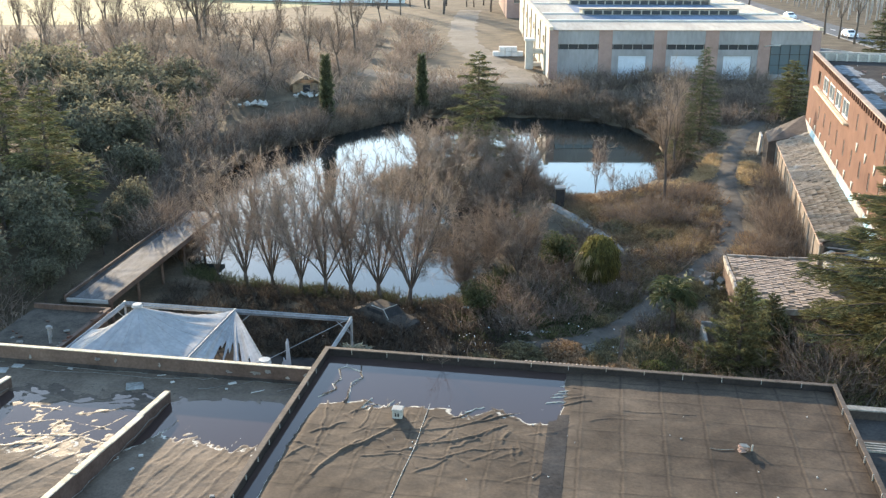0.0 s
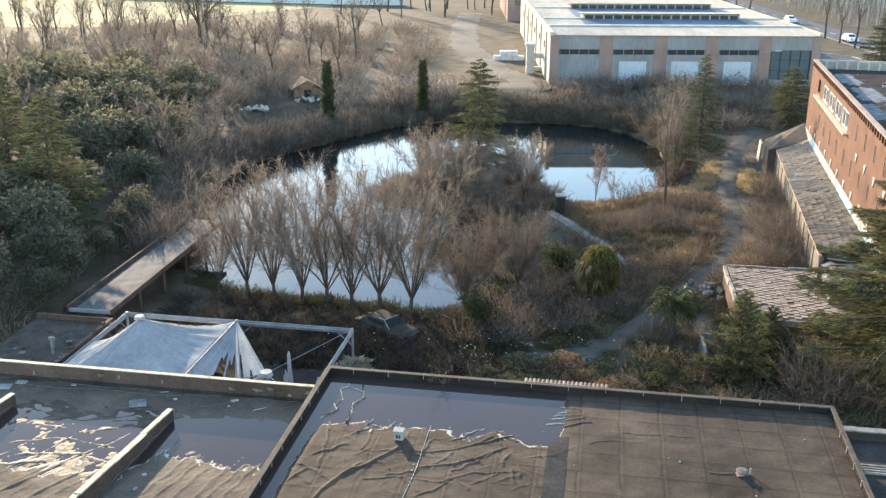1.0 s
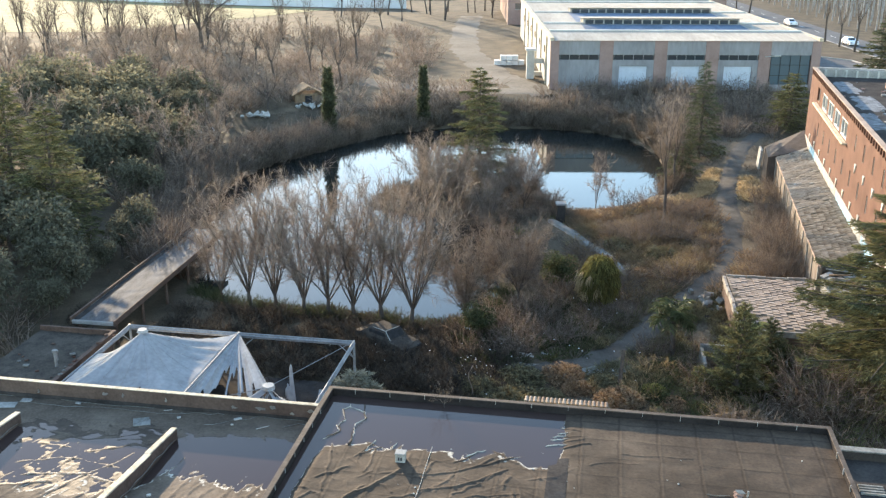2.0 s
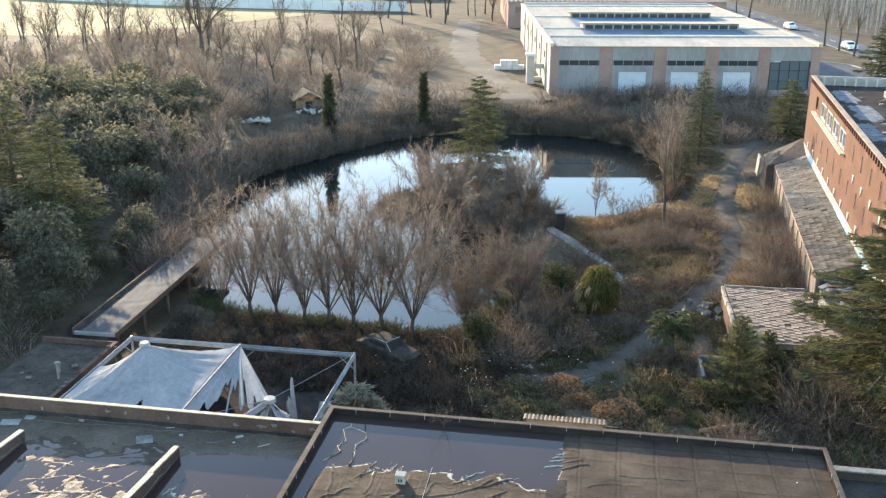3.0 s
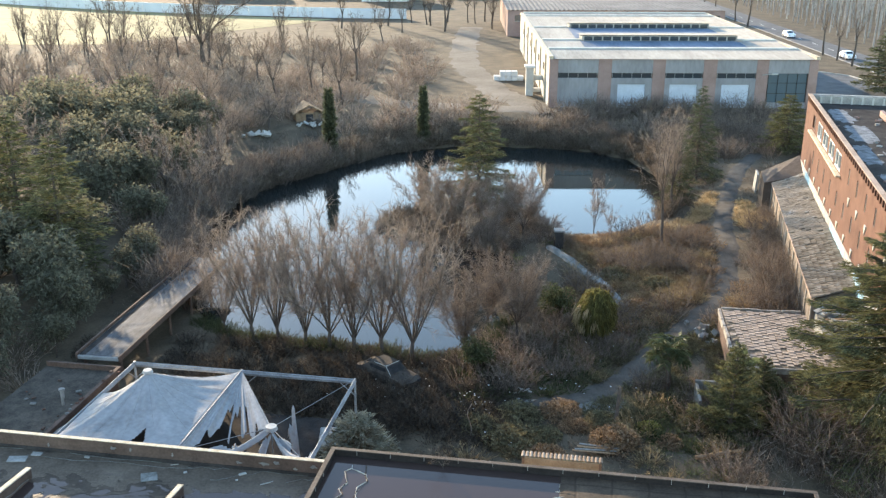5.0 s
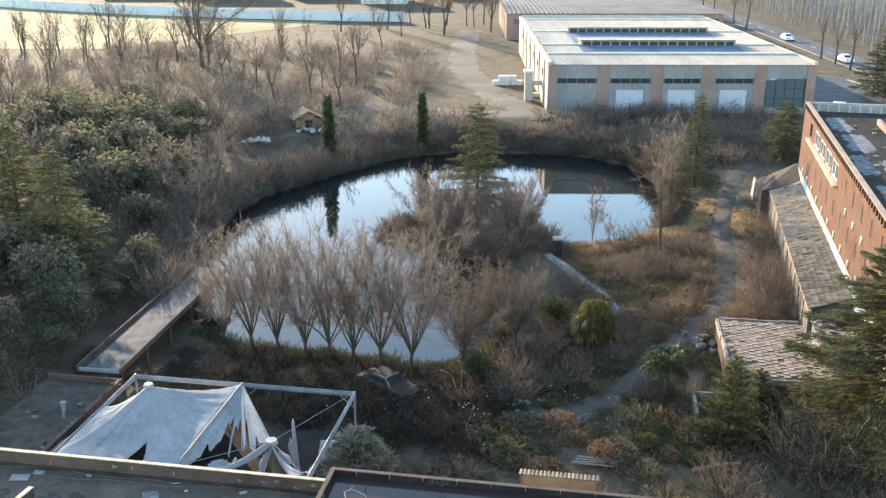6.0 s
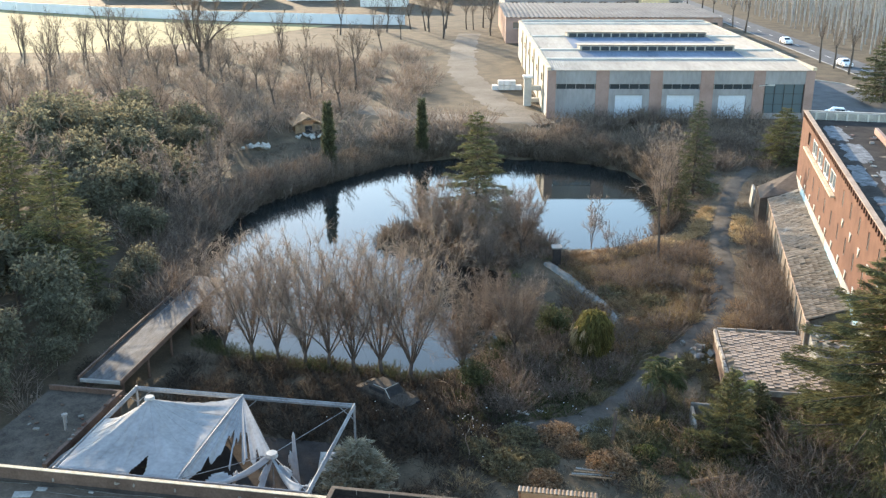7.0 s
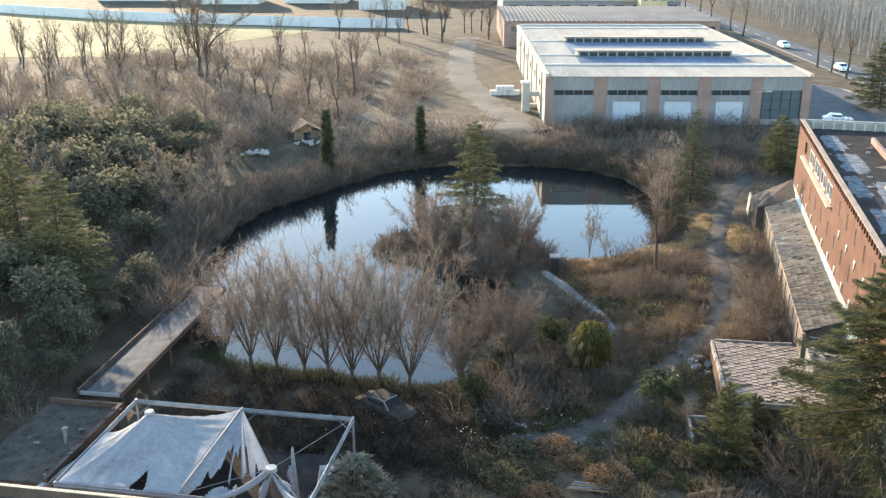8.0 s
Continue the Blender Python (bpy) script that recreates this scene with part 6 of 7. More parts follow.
def bare_tree(seed, H, trunk, r, limbs, spread_, up, shoots=11, twigs=5, fine=0.022, bare_r=None):
    """A leafless tree: trunk, limbs, shoots and fine twigs. Returns wood segments and twig mesh arrays."""
    rng = np.random.default_rng(seed)
    wood, thin = [], []
    pts, d = limb(rng, np.zeros(3) - np.array([0, 0, 0.3]), np.array([0, 0, 1.0]), trunk + 0.3, r, 4, 0.06, 0.1, wood)
    wood[-1] = (*wood[-1][:6], wood[-1][6], r * 0.7)
    for k in range(4):
        wood[k] = (*wood[k][:6], r * (1.25 - 0.13 * k), r * (1.12 - 0.13 * k))
    tw_p, tw_d, tw_l = [], [], []
    for k in range(limbs):
        a = 2 * math.pi * (k + rng.uniform(-0.35, 0.35)) / limbs
        s = spread_ * rng.uniform(0.45, 1.1)
        d0 = unit(np.array([math.cos(a) * s, math.sin(a) * s, 1.0]))
        start = pts[-1] * rng.uniform(0.75, 1.0)
        L = (H - trunk) * rng.uniform(0.75, 1.05) / max(0.6, d0[2])
        lp, ld = limb(rng, start, d0, L, r * 0.34, 6, 0.10, up, wood)
        for s_i in range(shoots):
            t = rng.uniform(0.12, 1.0)
            j = min(5, int(t * 6))
            p = lp[j] + (lp[j + 1] - lp[j]) * (t * 6 - j)
            sd = unit(unit(lp[j + 1] - lp[j]) * 0.8 + rng.normal(0, 0.34, 3) + np.array([0, 0, up * 3]))
            SL = L * rng.uniform(0.14, 0.36) * (1.15 - 0.6 * t)
            sp, _ = limb(rng, p, sd, SL, r * 0.13, 3, 0.14, up, thin)
            for _ in range(twigs):
                t2 = rng.uniform(0.1, 1.0)
                j2 = min(2, int(t2 * 3))
                q = sp[j2] + (sp[j2 + 1] - sp[j2]) * (t2 * 3 - j2)
                dd = unit(unit(sp[j2 + 1] - sp[j2]) + rng.normal(0, 0.5, 3))
                tw_p.append(q); tw_d.append(dd); tw_l.append(SL * rng.uniform(0.3, 0.7))
                for _ in range(2):
                    tw_p.append(q + dd * tw_l[-1] * 0.3); tw_d.append(unit(dd + rng.normal(0, 0.6, 3))); tw_l.append(SL * rng.uniform(0.2, 0.45))
    tv = blades(np.array(tw_p), np.array(tw_d), np.array(tw_l), fine, rng, 0.02)
    return array_mesh("trunk", *tubes(wood, 6), True), array_mesh("crown", *joined(tubes(thin, 3), tv))


def make_tree(name, label, m, meshes, wood_mat, crown_mat, group="", category="tree"):
    t = thing(name, label, category, group, m=m)
    put("trunk", meshes[0], wood_mat, t)
    put("crown", meshes[1], crown_mat, t)
    return t


def bush_mesh(seed, H, R, stems, fine=0.02, twigs=7, lean=0.7):
    rng = np.random.default_rng(seed)
    p, d, l = [], [], []
    for _ in range(stems):
        a, rr = rng.uniform(0, 2 * math.pi), math.sqrt(rng.random())
        base = np.array([math.cos(a), math.sin(a), 0]) * rr * R * 0.55
        dd = unit(np.array([math.cos(a) * rr * lean, math.sin(a) * rr * lean, 1.0]) + rng.normal(0, 0.18, 3))
        L = H * rng.uniform(0.55, 1.0)
        p.append(base); d.append(dd); l.append(L)
        for _ in range(twigs):
            t = rng.uniform(0.2, 0.95)
            p.append(base + dd * L * t); d.append(unit(dd + rng.normal(0, 0.6, 3))); l.append(L * rng.uniform(0.15, 0.4))
    return blades(np.array(p), np.array(d), np.array(l), fine, rng, 0.06)


def conifer(seed, H, R, branches, tufts, tuft_len, droop=0.12, flat=0.35, bare=0.1, width=0.05, power=0.9, fan=0.22, loose=0.5):
    """Whorled limbs carrying sprays of needles."""
    rng = np.random.default_rng(seed)
    wood = [(0, 0, -0.3, 0, 0, H * 0.5, H * 0.02, H * 0.012), (0, 0, H * 0.5, 0, 0, H, H * 0.012, 0.01)]
    p, d, l = [], [], []
    for k in range(branches):
        t = bare + (1 - bare) * (k + rng.random()) / branches
        a = k * 2.399 + rng.uniform(-0.4, 0.4)
        L = R * (1 - t) ** power * rng.uniform(0.7, 1.12) + 0.15
        z0 = H * t
        dirn = np.array([math.cos(a), math.sin(a), 0.12 - droop + 0.35 * t])
        pts, _ = limb(rng, np.array([0, 0, z0]), dirn, L, 0.015 + 0.012 * L, 4, 0.06, -droop * 0.2, wood)
        nt = max(4, int(tufts * L / R))
        for _ in range(nt):
            s = rng.uniform(0.12, 1.0)
            j = min(3, int(s * 4))
            q = pts[j] + (pts[j + 1] - pts[j]) * (s * 4 - j)
            side = np.array([-math.sin(a), math.cos(a), 0]) * rng.normal(0, fan * L * (1.1 - 0.6 * s))
            q = q + side + np.array([0, 0, -0.25 * abs(np.linalg.norm(side)) * droop * 4])
            for _ in range(3):
                dd = unit(np.array([math.cos(a), math.sin(a), 0]) * 0.8 + side * 1.2 / (0.3 * L + 0.1) * 0.4 + rng.normal(0, loose, 3) * np.array([1, 1, flat]))
                p.append(q); d.append(dd); l.append(tuft_len * rng.uniform(0.6, 1.3))
    v = blades(np.array(p), np.array(d), np.array(l), width, rng, droop)
    return array_mesh("trunk", *tubes(wood, 6), True), array_mesh("crown", *v)


def leafy(seed, H, R, n, leaf, trunk_r=0.18, zc=0.55, flat=1.0, lumps=9):
    """A broad evergreen crown of many leaf clumps round uneven lobes."""
    rng = np.random.default_rng(seed)
    wood = []
    limb(rng, np.array([0, 0, -0.3]), np.array([0, 0, 1.0]), H * zc + 0.3, trunk_r, 4, 0.08, 0.1, wood)
    P, D = [], []
    for k in range(lumps):
        a, rr = rng.uniform(0, 2 * math.pi), math.sqrt(rng.random()) * R * 0.62
        c = np.array([math.cos(a) * rr, math.sin(a) * rr, H * rng.uniform(zc * 0.75, 0.86)])
        lr = R * rng.uniform(0.34, 0.55)
        wood.append((0, 0, H * zc * 0.7, *c, trunk_r * 0.45, 0.02))
        u = rng.normal(size=(n // lumps, 3)); u /= np.linalg.norm(u, axis=1, keepdims=True)
        rad = lr * rng.uniform(0.55, 1.05, (len(u), 1))
        P.append(c + u * rad * np.array([1, 1, 0.75 * flat])); D.append(u * 0.7 + rng.normal(0, 0.6, u.shape))
    P, D = np.concatenate(P), np.concatenate(D)
    v = blades(P, D, rng.uniform(0.6, 1.3, len(P)) * leaf, leaf * 0.55, rng, 0.2)
    return array_mesh("trunk", *tubes(wood, 6), True), array_mesh("crown", *v)


def at(x, y, s=1.0, r=0.0, sz=None, dz=0.0):
    return pose(x, y, float(height(x, y)) + dz, 0, 0, r) @ Matrix.Diagonal((s, s, sz or s, 1))


# row of pollarded trees along the near shore
rowm = [bare_tree(20 + k, 9.0, 1.15, 0.16, 11, 0.54, 0.055, 20, 7, 0.016) for k in range(4)]
rowlab = "leafless upright tree with many ascending branches at the pond's edge"
for k, (x, y, s, r) in enumerate(((-13.3, 58.7, 0.95, 10), (-11.45, 58.2, 0.9, 80), (-9.6, 57.4, 0.92, 200), (-7.9, 57.0, 0.97, 300), (-6.2, 56.6, 0.96, 40), (-4.35, 56.2, 1.0, 150), (-2.5, 55.6, 1.04, 250))):
    make_tree("bare_tree", rowlab, at(x, y, s, r), rowm[k % 4], M_BARK, M_TWIG, "trees along the shore")
make_tree("bare_tree", "low spreading leafless willow leaning over the pond", at(-15.3, 59.7, 0.66, 30), rowm[2], M_BARK, M_TWIG)
wide = [bare_tree(40 + k, 7.4, 1.2, 0.13, 12, 0.72, 0.04, 26, 9, 0.019) for k in range(3)]
wood_trees = [bare_tree(45 + k, 7.0, 1.4, 0.14, 8, 0.75, 0.03, 13, 5, 0.032) for k in range(3)]
for x, y, s, r, lab in ((0.9, 56.6, 0.75, 10, "small leafless tree with reddish twigs by the shore"), (4.4, 59.6, 0.75, 90, "pale dense leafless shrub tree by the pond"), (2.6, 63.0, 0.7, 190, "leafless shrub tree beside the water"),
                        (1.0, 81.5, 0.72, 20, "brown leafless tree on the pond's peninsula"), (3.6, 80.8, 0.66, 120, "brown leafless tree on the pond's peninsula"), (-2.2, 82.5, 0.8, 220, "low brown leafless tree on the pond's peninsula"),
                        (6.2, 80.5, 0.75, 75, "low brown leafless tree on the pond's peninsula"), (3.0, 76.2, 0.75, 5, "leafless tree among the brush by the water"), (-0.2, 79.5, 0.82, 60, "brown leafless tree on the pond's peninsula"), (6.0, 86.5, 0.6, 160, "thin leafless tree at the water's edge")):
    make_tree("bare_tree", lab, at(x, y, s, r), wide[int(abs(x * 7)) % 3], M_BARK, M_TWIG_D if y < 70 else M_TWIG)
tall = [bare_tree(60 + k, 10.5, 3.2, 0.14, 9, 0.3, 0.06, 14, 6) for k in range(2)]
street = [bare_tree(66 + k, 9.5, 4.4, 0.17, 5, 0.3, 0.05, 7, 4, 0.03) for k in range(2)]
slim = bare_tree(64, 11.6, 4.2, 0.12, 7, 0.36, 0.03, 12, 5, 0.014)
make_tree("birch", "slim tall leafless birch beside the pond path", at(17.5, 76.3, 1.0, 0), slim, M_BARK, M_TWIG)
make_tree("birch", "tall leafless birch with pale grey branches", at(20.4, 86.0, 0.85, 0), tall[0], M_BARK, M_TWIG)
thinm = bare_tree(70, 4.6, 0.4, 0.05, 7, 0.3, 0.08, 9, 5)
make_tree("sapling", "pale leafless sapling at the water's edge", at(12.7, 82.0, 1.15, 0), thinm, M_TWIG, M_TWIG)
make_tree("sapling", "pale leafless sapling at the water's edge", at(14.2, 82.2, 0.6, 90), thinm, M_TWIG, M_TWIG)

# conifers
ced = conifer(5, 11.8, 4.8, 76, 190, 0.34, 0.18, 0.35, 0.14, 0.05, 0.72, 0.18)
make_tree("cedar", "sparse layered cedar rising from the peninsula", at(2.4, 84.6, 1.0, 0), ced, M_BARK, M_CEDAR)
spr = conifer(8, 9.6, 3.1, 90, 50, 0.36, 0.2, 0.6, 0.05, 0.055)
make_tree("spruce", "dark green spruce on the pond's grassy bank", at(24.7, 95.0, 1.0, 0), spr, M_BARK, M_NEEDLE)
make_tree("spruce", "dark green spruce on the pond's grassy bank", at(21.3, 87.6, 0.76, 120), spr, M_BARK, M_NEEDLE)
bigc = conifer(12, 13.5, 6.6, 150, 520, 0.3, 0.12, 0.5, 0.04, 0.036, 0.7, 0.13, 0.3)
make_tree("cedar", "large olive-green cedar with sweeping layered branches", at(23.0, 45.0, 1.0, 0), bigc, M_BARK, M_CEDAR)
sm = conifer(15, 5.4, 2.3, 70, 150, 0.2, -0.1, 0.9, 0.02, 0.036, 0.85, 0.15)
make_tree("young_fir", "young green fir among brown brambles", at(15.2, 46.2, 1.0, 0), sm, M_BARK, M_CEDAR)
make_tree("young_fir", "young green fir among brown brambles", at(17.2, 47.6, 0.75, 100), sm, M_BARK, M_NEEDLE)
blu = conifer(17, 4.2, 2.1, 90, 70, 0.32, -0.1, 0.9, 0.02, 0.06, 0.6)
make_tree("silver_spruce", "bushy silver-green spruce beside the tent", at(-4.6, 42.0, 1.0, 0, 0.8), blu, M_BARK, M_BLUE)
cyp = conifer(19, 6.2, 0.75, 90, 30, 0.3, -0.5, 1.2, 0.02, 0.07, 0.45)
for x, y, s in ((-14.2, 109.3, 1.24), (-3.6, 116.2, 1.14)):
    make_tree("cypress", "slender dark cypress on the far bank", at(x, y, s), cyp, M_BARK, M_NEEDLE, "cypresses")
fir2 = conifer(23, 6.5, 3.4, 70, 60, 0.4, 0.14, 0.4, 0.08, 0.07, 0.7)
make_tree("cedar", "green cedar beside the brick block", at(37.6, 107, 1.0, 0), fir2, M_BARK, M_CEDAR)
make_tree("cedar", "dark conifer beside the asphalt yard", at(63.5, 142, 1.5, 60), fir2, M_BARK, M_NEEDLE)

# palms and the drooping evergreen
def palm(seed, H, R, fronds, m, name, label, droop=0.6):
    rng = np.random.default_rng(seed)
    t = thing(name, label, "palm", m=m)
    wood = []
    limb(rng, np.array([0, 0, -0.2]), np.array([0, 0, 1.0]), H + 0.2, 0.17, 5, 0.04, 0.1, wood)
    wood = [(*w[:6], 0.16, 0.14) for w in wood]
    put("trunk", array_mesh("trunk", *tubes(wood, 8), True), M_BARK, t)
    top = np.array(wood[-1][3:6])
    for k in range(fronds):
        a = k * 2.399
        e = rng.uniform(-0.35, 1.2)
        d0 = np.array([math.cos(a) * math.cos(e), math.sin(a) * math.cos(e), math.sin(e)])
        stem, p = [], top.copy()
        P, D = [], []
        for i in range(7):
            q = p + d0 * R / 7
            d0 = unit(d0 + np.array([0, 0, -droop / 7]))
            stem.append((*p, *q, 0.02, 0.014))
            for s in (-1, 1):
                if i > 1:
                    for _ in range(4):
                        side = np.cross(d0, [0, 0, 1]) * s
                        P.append(p + (q - p) * rng.random()); D.append(unit(side * 0.9 + d0 * (0.3 + 0.25 * i / 7) + rng.normal(0, 0.12, 3)))
            p = q
        v = joined(tubes(stem, 4), blades(np.array(P), np.array(D), R * 0.42, 0.045, rng, 0.25, True))
        put("frond", array_mesh("frond", *v), M_PALM, t)
    return t


palm(1, 2.5, 1.3, 38, at(12.9, 51.3), "fan_palm", "fan palm with drooping fronds on a slim trunk beside the path", 0.95)
weep = thing("drooping_evergreen", "rounded evergreen crown of drooping yellow-green fronds", "tree", m=at(9.65, 58.9, 1.0, 0, 1.16, -0.25))
put("trunk", array_mesh("trunk", *tubes([(0, 0, -0.2, 0, 0, 1.2, 0.16, 0.14), (0, 0, 1.2, 0, 0, 2.6, 0.14, 0.05)], 8), True), M_BARK, weep)
rng = np.random.default_rng(31)
P, D = [], []
for k in range(110):
    a = k * 2.399
    e = math.acos(1 - 1.75 * (k + 0.5) / 110)
    rad = 0.92 + 0.13 * math.sin(k * 1.7)
    c = np.array([math.sin(e) * math.cos(a) * rad, math.sin(e) * math.sin(a) * rad, 1.75 + 1.2 * math.cos(e)])
    P.append(c + rng.normal(0, 0.14, (90, 3)) * np.array([1, 1, 0.9]))
    D.append(np.array([math.cos(a) * math.sin(e) * 0.7, math.sin(a) * math.sin(e) * 0.7, -0.25 - 0.5 * math.sin(e)]) + rng.normal(0, 0.28, (90, 3)))
tagged(put("crown", array_mesh("crown", *blades(np.concatenate(P), np.concatenate(D), 0.32, 0.04, rng, 0.5, True)), M_WEEP, weep), kind="stuff")

P, D = [], []
for k in range(26):      # yellow fronds on the west side
    a = math.pi + rng.normal(0, 0.45)
    e = rng.uniform(1.25, 2.1)
    o = np.array([math.sin(e) * math.cos(a) * 1.26, math.sin(e) * math.sin(a) * 1.26, 1.75 + 1.2 * math.cos(e)])
    P.append(o + rng.normal(0, 0.1, (26, 3))); D.append(np.array([math.cos(a) * 0.4, math.sin(a) * 0.4, -1.0]) + rng.normal(0, 0.25, (26, 3)))
tagged(put("yellow_fronds", array_mesh("yellow_fronds", *blades(np.concatenate(P), np.concatenate(D), 0.42, 0.045, rng, 0.2, True)), M_DRY, weep, "yellow fronds on the west side"), kind="stuff")

# west wood: dense evergreens, haze put into their leaf colour, and bare trees
ev = [leafy(80 + k, 8.5, 4.6, 2700, 0.39, 0.25) for k in range(3)]
evl = "dense evergreen tree in the western wood, haze put into its leaf colour"
for k, (x, y, s) in enumerate(((-27, 62, 0.75), (-30, 72, 0.85), (-26.5, 80, 0.6), (-38.5, 103, 1.0), (-34, 60, 0.8), (-29, 54, 0.65), (-40, 66, 1.0), (-36, 50, 0.8), (-32, 66, 0.9), (-26, 58, 0.6), (-33, 84, 0.9), (-24.5, 70, 0.5),
                               (-25.2, 55.5, 0.38), (-25.6, 60.5, 0.42), (-24.6, 64.5, 0.36), (-27, 49.5, 0.45), (-30.5, 47, 0.5), (-24.5, 67.2, 0.4), (-32, 55, 0.7), (-46, 112, 1.1), (-30.5, 108, 0.75), (-42, 104, 1.2), (-35.5, 106, 1.1), (-31, 114, 0.9), (-45.5, 96, 1.15), (-37, 110, 1.0), (-40.5, 118, 1.0), (-33, 99, 0.9), (-28.5, 97, 0.75), (-30, 88, 0.85), (-37.5, 91, 1.0))):
    make_tree("evergreen_tree", evl, at(x, y, s, k * 67), ev[k % 3], M_BARK, M_LEAF, "western wood")
for k, (x, y, s) in enumerate(((-28.5, 92, 1.1), (-41, 78, 1.3), (-27.5, 115, 1.0), (-36, 119, 1.2), (-52, 95, 1.4), (-33, 128, 1.2), (-45, 130, 1.3), (-24.8, 99, 0.8), (-37, 86, 1.3), (-43, 88, 1.3), (-29.5, 121, 1.0), (-51, 122, 1.3), (-39, 125, 1.2), (-56, 108, 1.4), (-46, 70, 1.3), (-58, 125, 1.3), (-48, 84, 1.3), (-25.5, 88, 0.9), (-26.5, 105, 0.9), (-24.5, 94, 0.7), (-23.5, 121, 0.9))):
    make_tree("bare_tree", "pale leafless tree in the dense western wood", at(x, y, s, k * 47), wood_trees[k % 3], M_BARK, M_TWIG, "western wood, leafless")
make_tree("evergreen_shrub", "dark evergreen bush beside the drooping evergreen", at(7.4, 61.0, 0.36, 20), ev[0], M_BARK, M_DARKLEAF, category="shrub")
make_tree("evergreen_shrub", "low dark evergreen bush in the weeds", at(1.8, 53.6, 0.3, 80), ev[1], M_BARK, M_DARKLEAF, category="shrub")
make_tree("evergreen_shrub", "dark evergreen bush below the terrace", at(18.0, 48.0, 0.36, 140), ev[2], M_BARK, M_DARKLEAF, category="shrub")
plume = conifer(29, 6.0, 0.8, 70, 24, 0.35, -0.5, 1.2, 0.02, 0.08, 0.45)
dry = thing("dry_stalk", "thin bent dry stalk among the weeds", "stalk")
bm = bmesh.new()
for k in range(7):
    q = lambda s: (1.05 + 0.12 * math.sin(s * 1.1), 45.8 + 0.05 * s, 0.3 + 0.42 * s - 0.02 * s * s)
    rod(bm, q(k), q(k + 1), 0.03, 5, 0.025)
part("stalk", bm, M_TWIG, dry)
make_tree("withered_shrub", "withered narrow plume of tan reeds among the brambles", at(6.6, 55.6, 0.34), plume, M_BARK, M_REED, category="shrub")

lced = conifer(27, 11.5, 4.6, 80, 70, 0.5, 0.1, 0.35, 0.1, 0.08, 0.75)
make_tree("cedar", "tall cedar with pale sunlit branch tips at the wood's edge", at(-29.5, 68.5, 1.0, 0), lced, M_BARK, M_CEDAR)
make_tree("cedar", "tall cedar with pale sunlit branch tips at the wood's edge", at(-35, 74, 1.05, 80), lced, M_BARK, M_CEDAR)
far = [bare_tree(90 + k, 12.5, 3.4 + k, 0.2, 6 + k, 0.42 + 0.14 * k, 0.05, 9, 3, 0.05) for k in range(4)]
bigbare = bare_tree(99, 12.5, 2.6, 0.32, 9, 0.85, 0.03, 20, 6, 0.04)
rng = np.random.default_rng(41)
make_tree("bare_tree", "large spreading leafless tree beyond the wood", at(-44.5, 172, 1.28, 0), bigbare, M_BARK, M_TWIG_D)
spots = []
while len(spots) < 64:
    x, y = rng.uniform(-95, 2), rng.uniform(128, 215)
    if x > -14 + (y - 128) * 0.02 or (x > -60 and y > 200) or any((x - a) ** 2 + (y - b) ** 2 < 16 for a, b in spots):
        continue
    spots.append((x, y))
for k, (x, y) in enumerate(spots):
    make_tree("bare_tree", "slender leafless tree in the hazy brush", at(x, y, rng.uniform(0.45, 0.85), rng.uniform(0, 360)), far[k % 4], M_BARK, M_TWIG_D, "brush trees")
for k in range(16):
    make_tree("bare_tree", "tall leafless tree far beyond the yard", at(rng.uniform(-26, 9), rng.uniform(215, 245), rng.uniform(0.6, 1.0), rng.uniform(0, 360)), far[k % 4], M_BARK, M_TWIG_D, "yard trees")
for k, y in enumerate((150, 158, 169, 176, 183, 232, 243, 262, 275, 292, 310, 330)):
    make_tree("street_tree", "leafless roadside tree with a dark trunk", at(69.0, y, 0.95 + 0.1 * (k % 3), k * 50), street[k % 2], M_BARK, M_TWIG_D, "roadside trees")

# plantation of pale poplars: too many to count
rng = np.random.default_rng(51)
segs, tp, td = [], [], []
for i in range(26):
    for j in range(30):
        x, y = 84 + i * 4.5 + rng.normal(0, 0.3), 186 + j * 5.0 + rng.normal(0, 0.4)
        hgt = rng.uniform(13, 16)
        segs.append((x, y, 2.2, x + rng.normal(0, 0.3), y, 2.4 + hgt, 0.17, 0.05))
        for _ in range(9):
            z = rng.uniform(6, hgt)
            tp.append((x, y, 2.4 + z)); td.append((rng.normal(0, 0.5), rng.normal(0, 0.5), 1.0))
tv = blades(np.array(tp), np.array(td), 2.6, 0.06, rng, 0.0)
tagged(put("poplar_plantation", array_mesh("poplar_plantation", *joined(tubes(segs, 5), tv)), mat("poplar_bark", (0.2, 0.18, 0.16), (0.42, 0.4, 0.37), 0.5, 0.9, 0, 8)),
       "regular plantation of pale leafless poplars", "wood", kind="stuff")


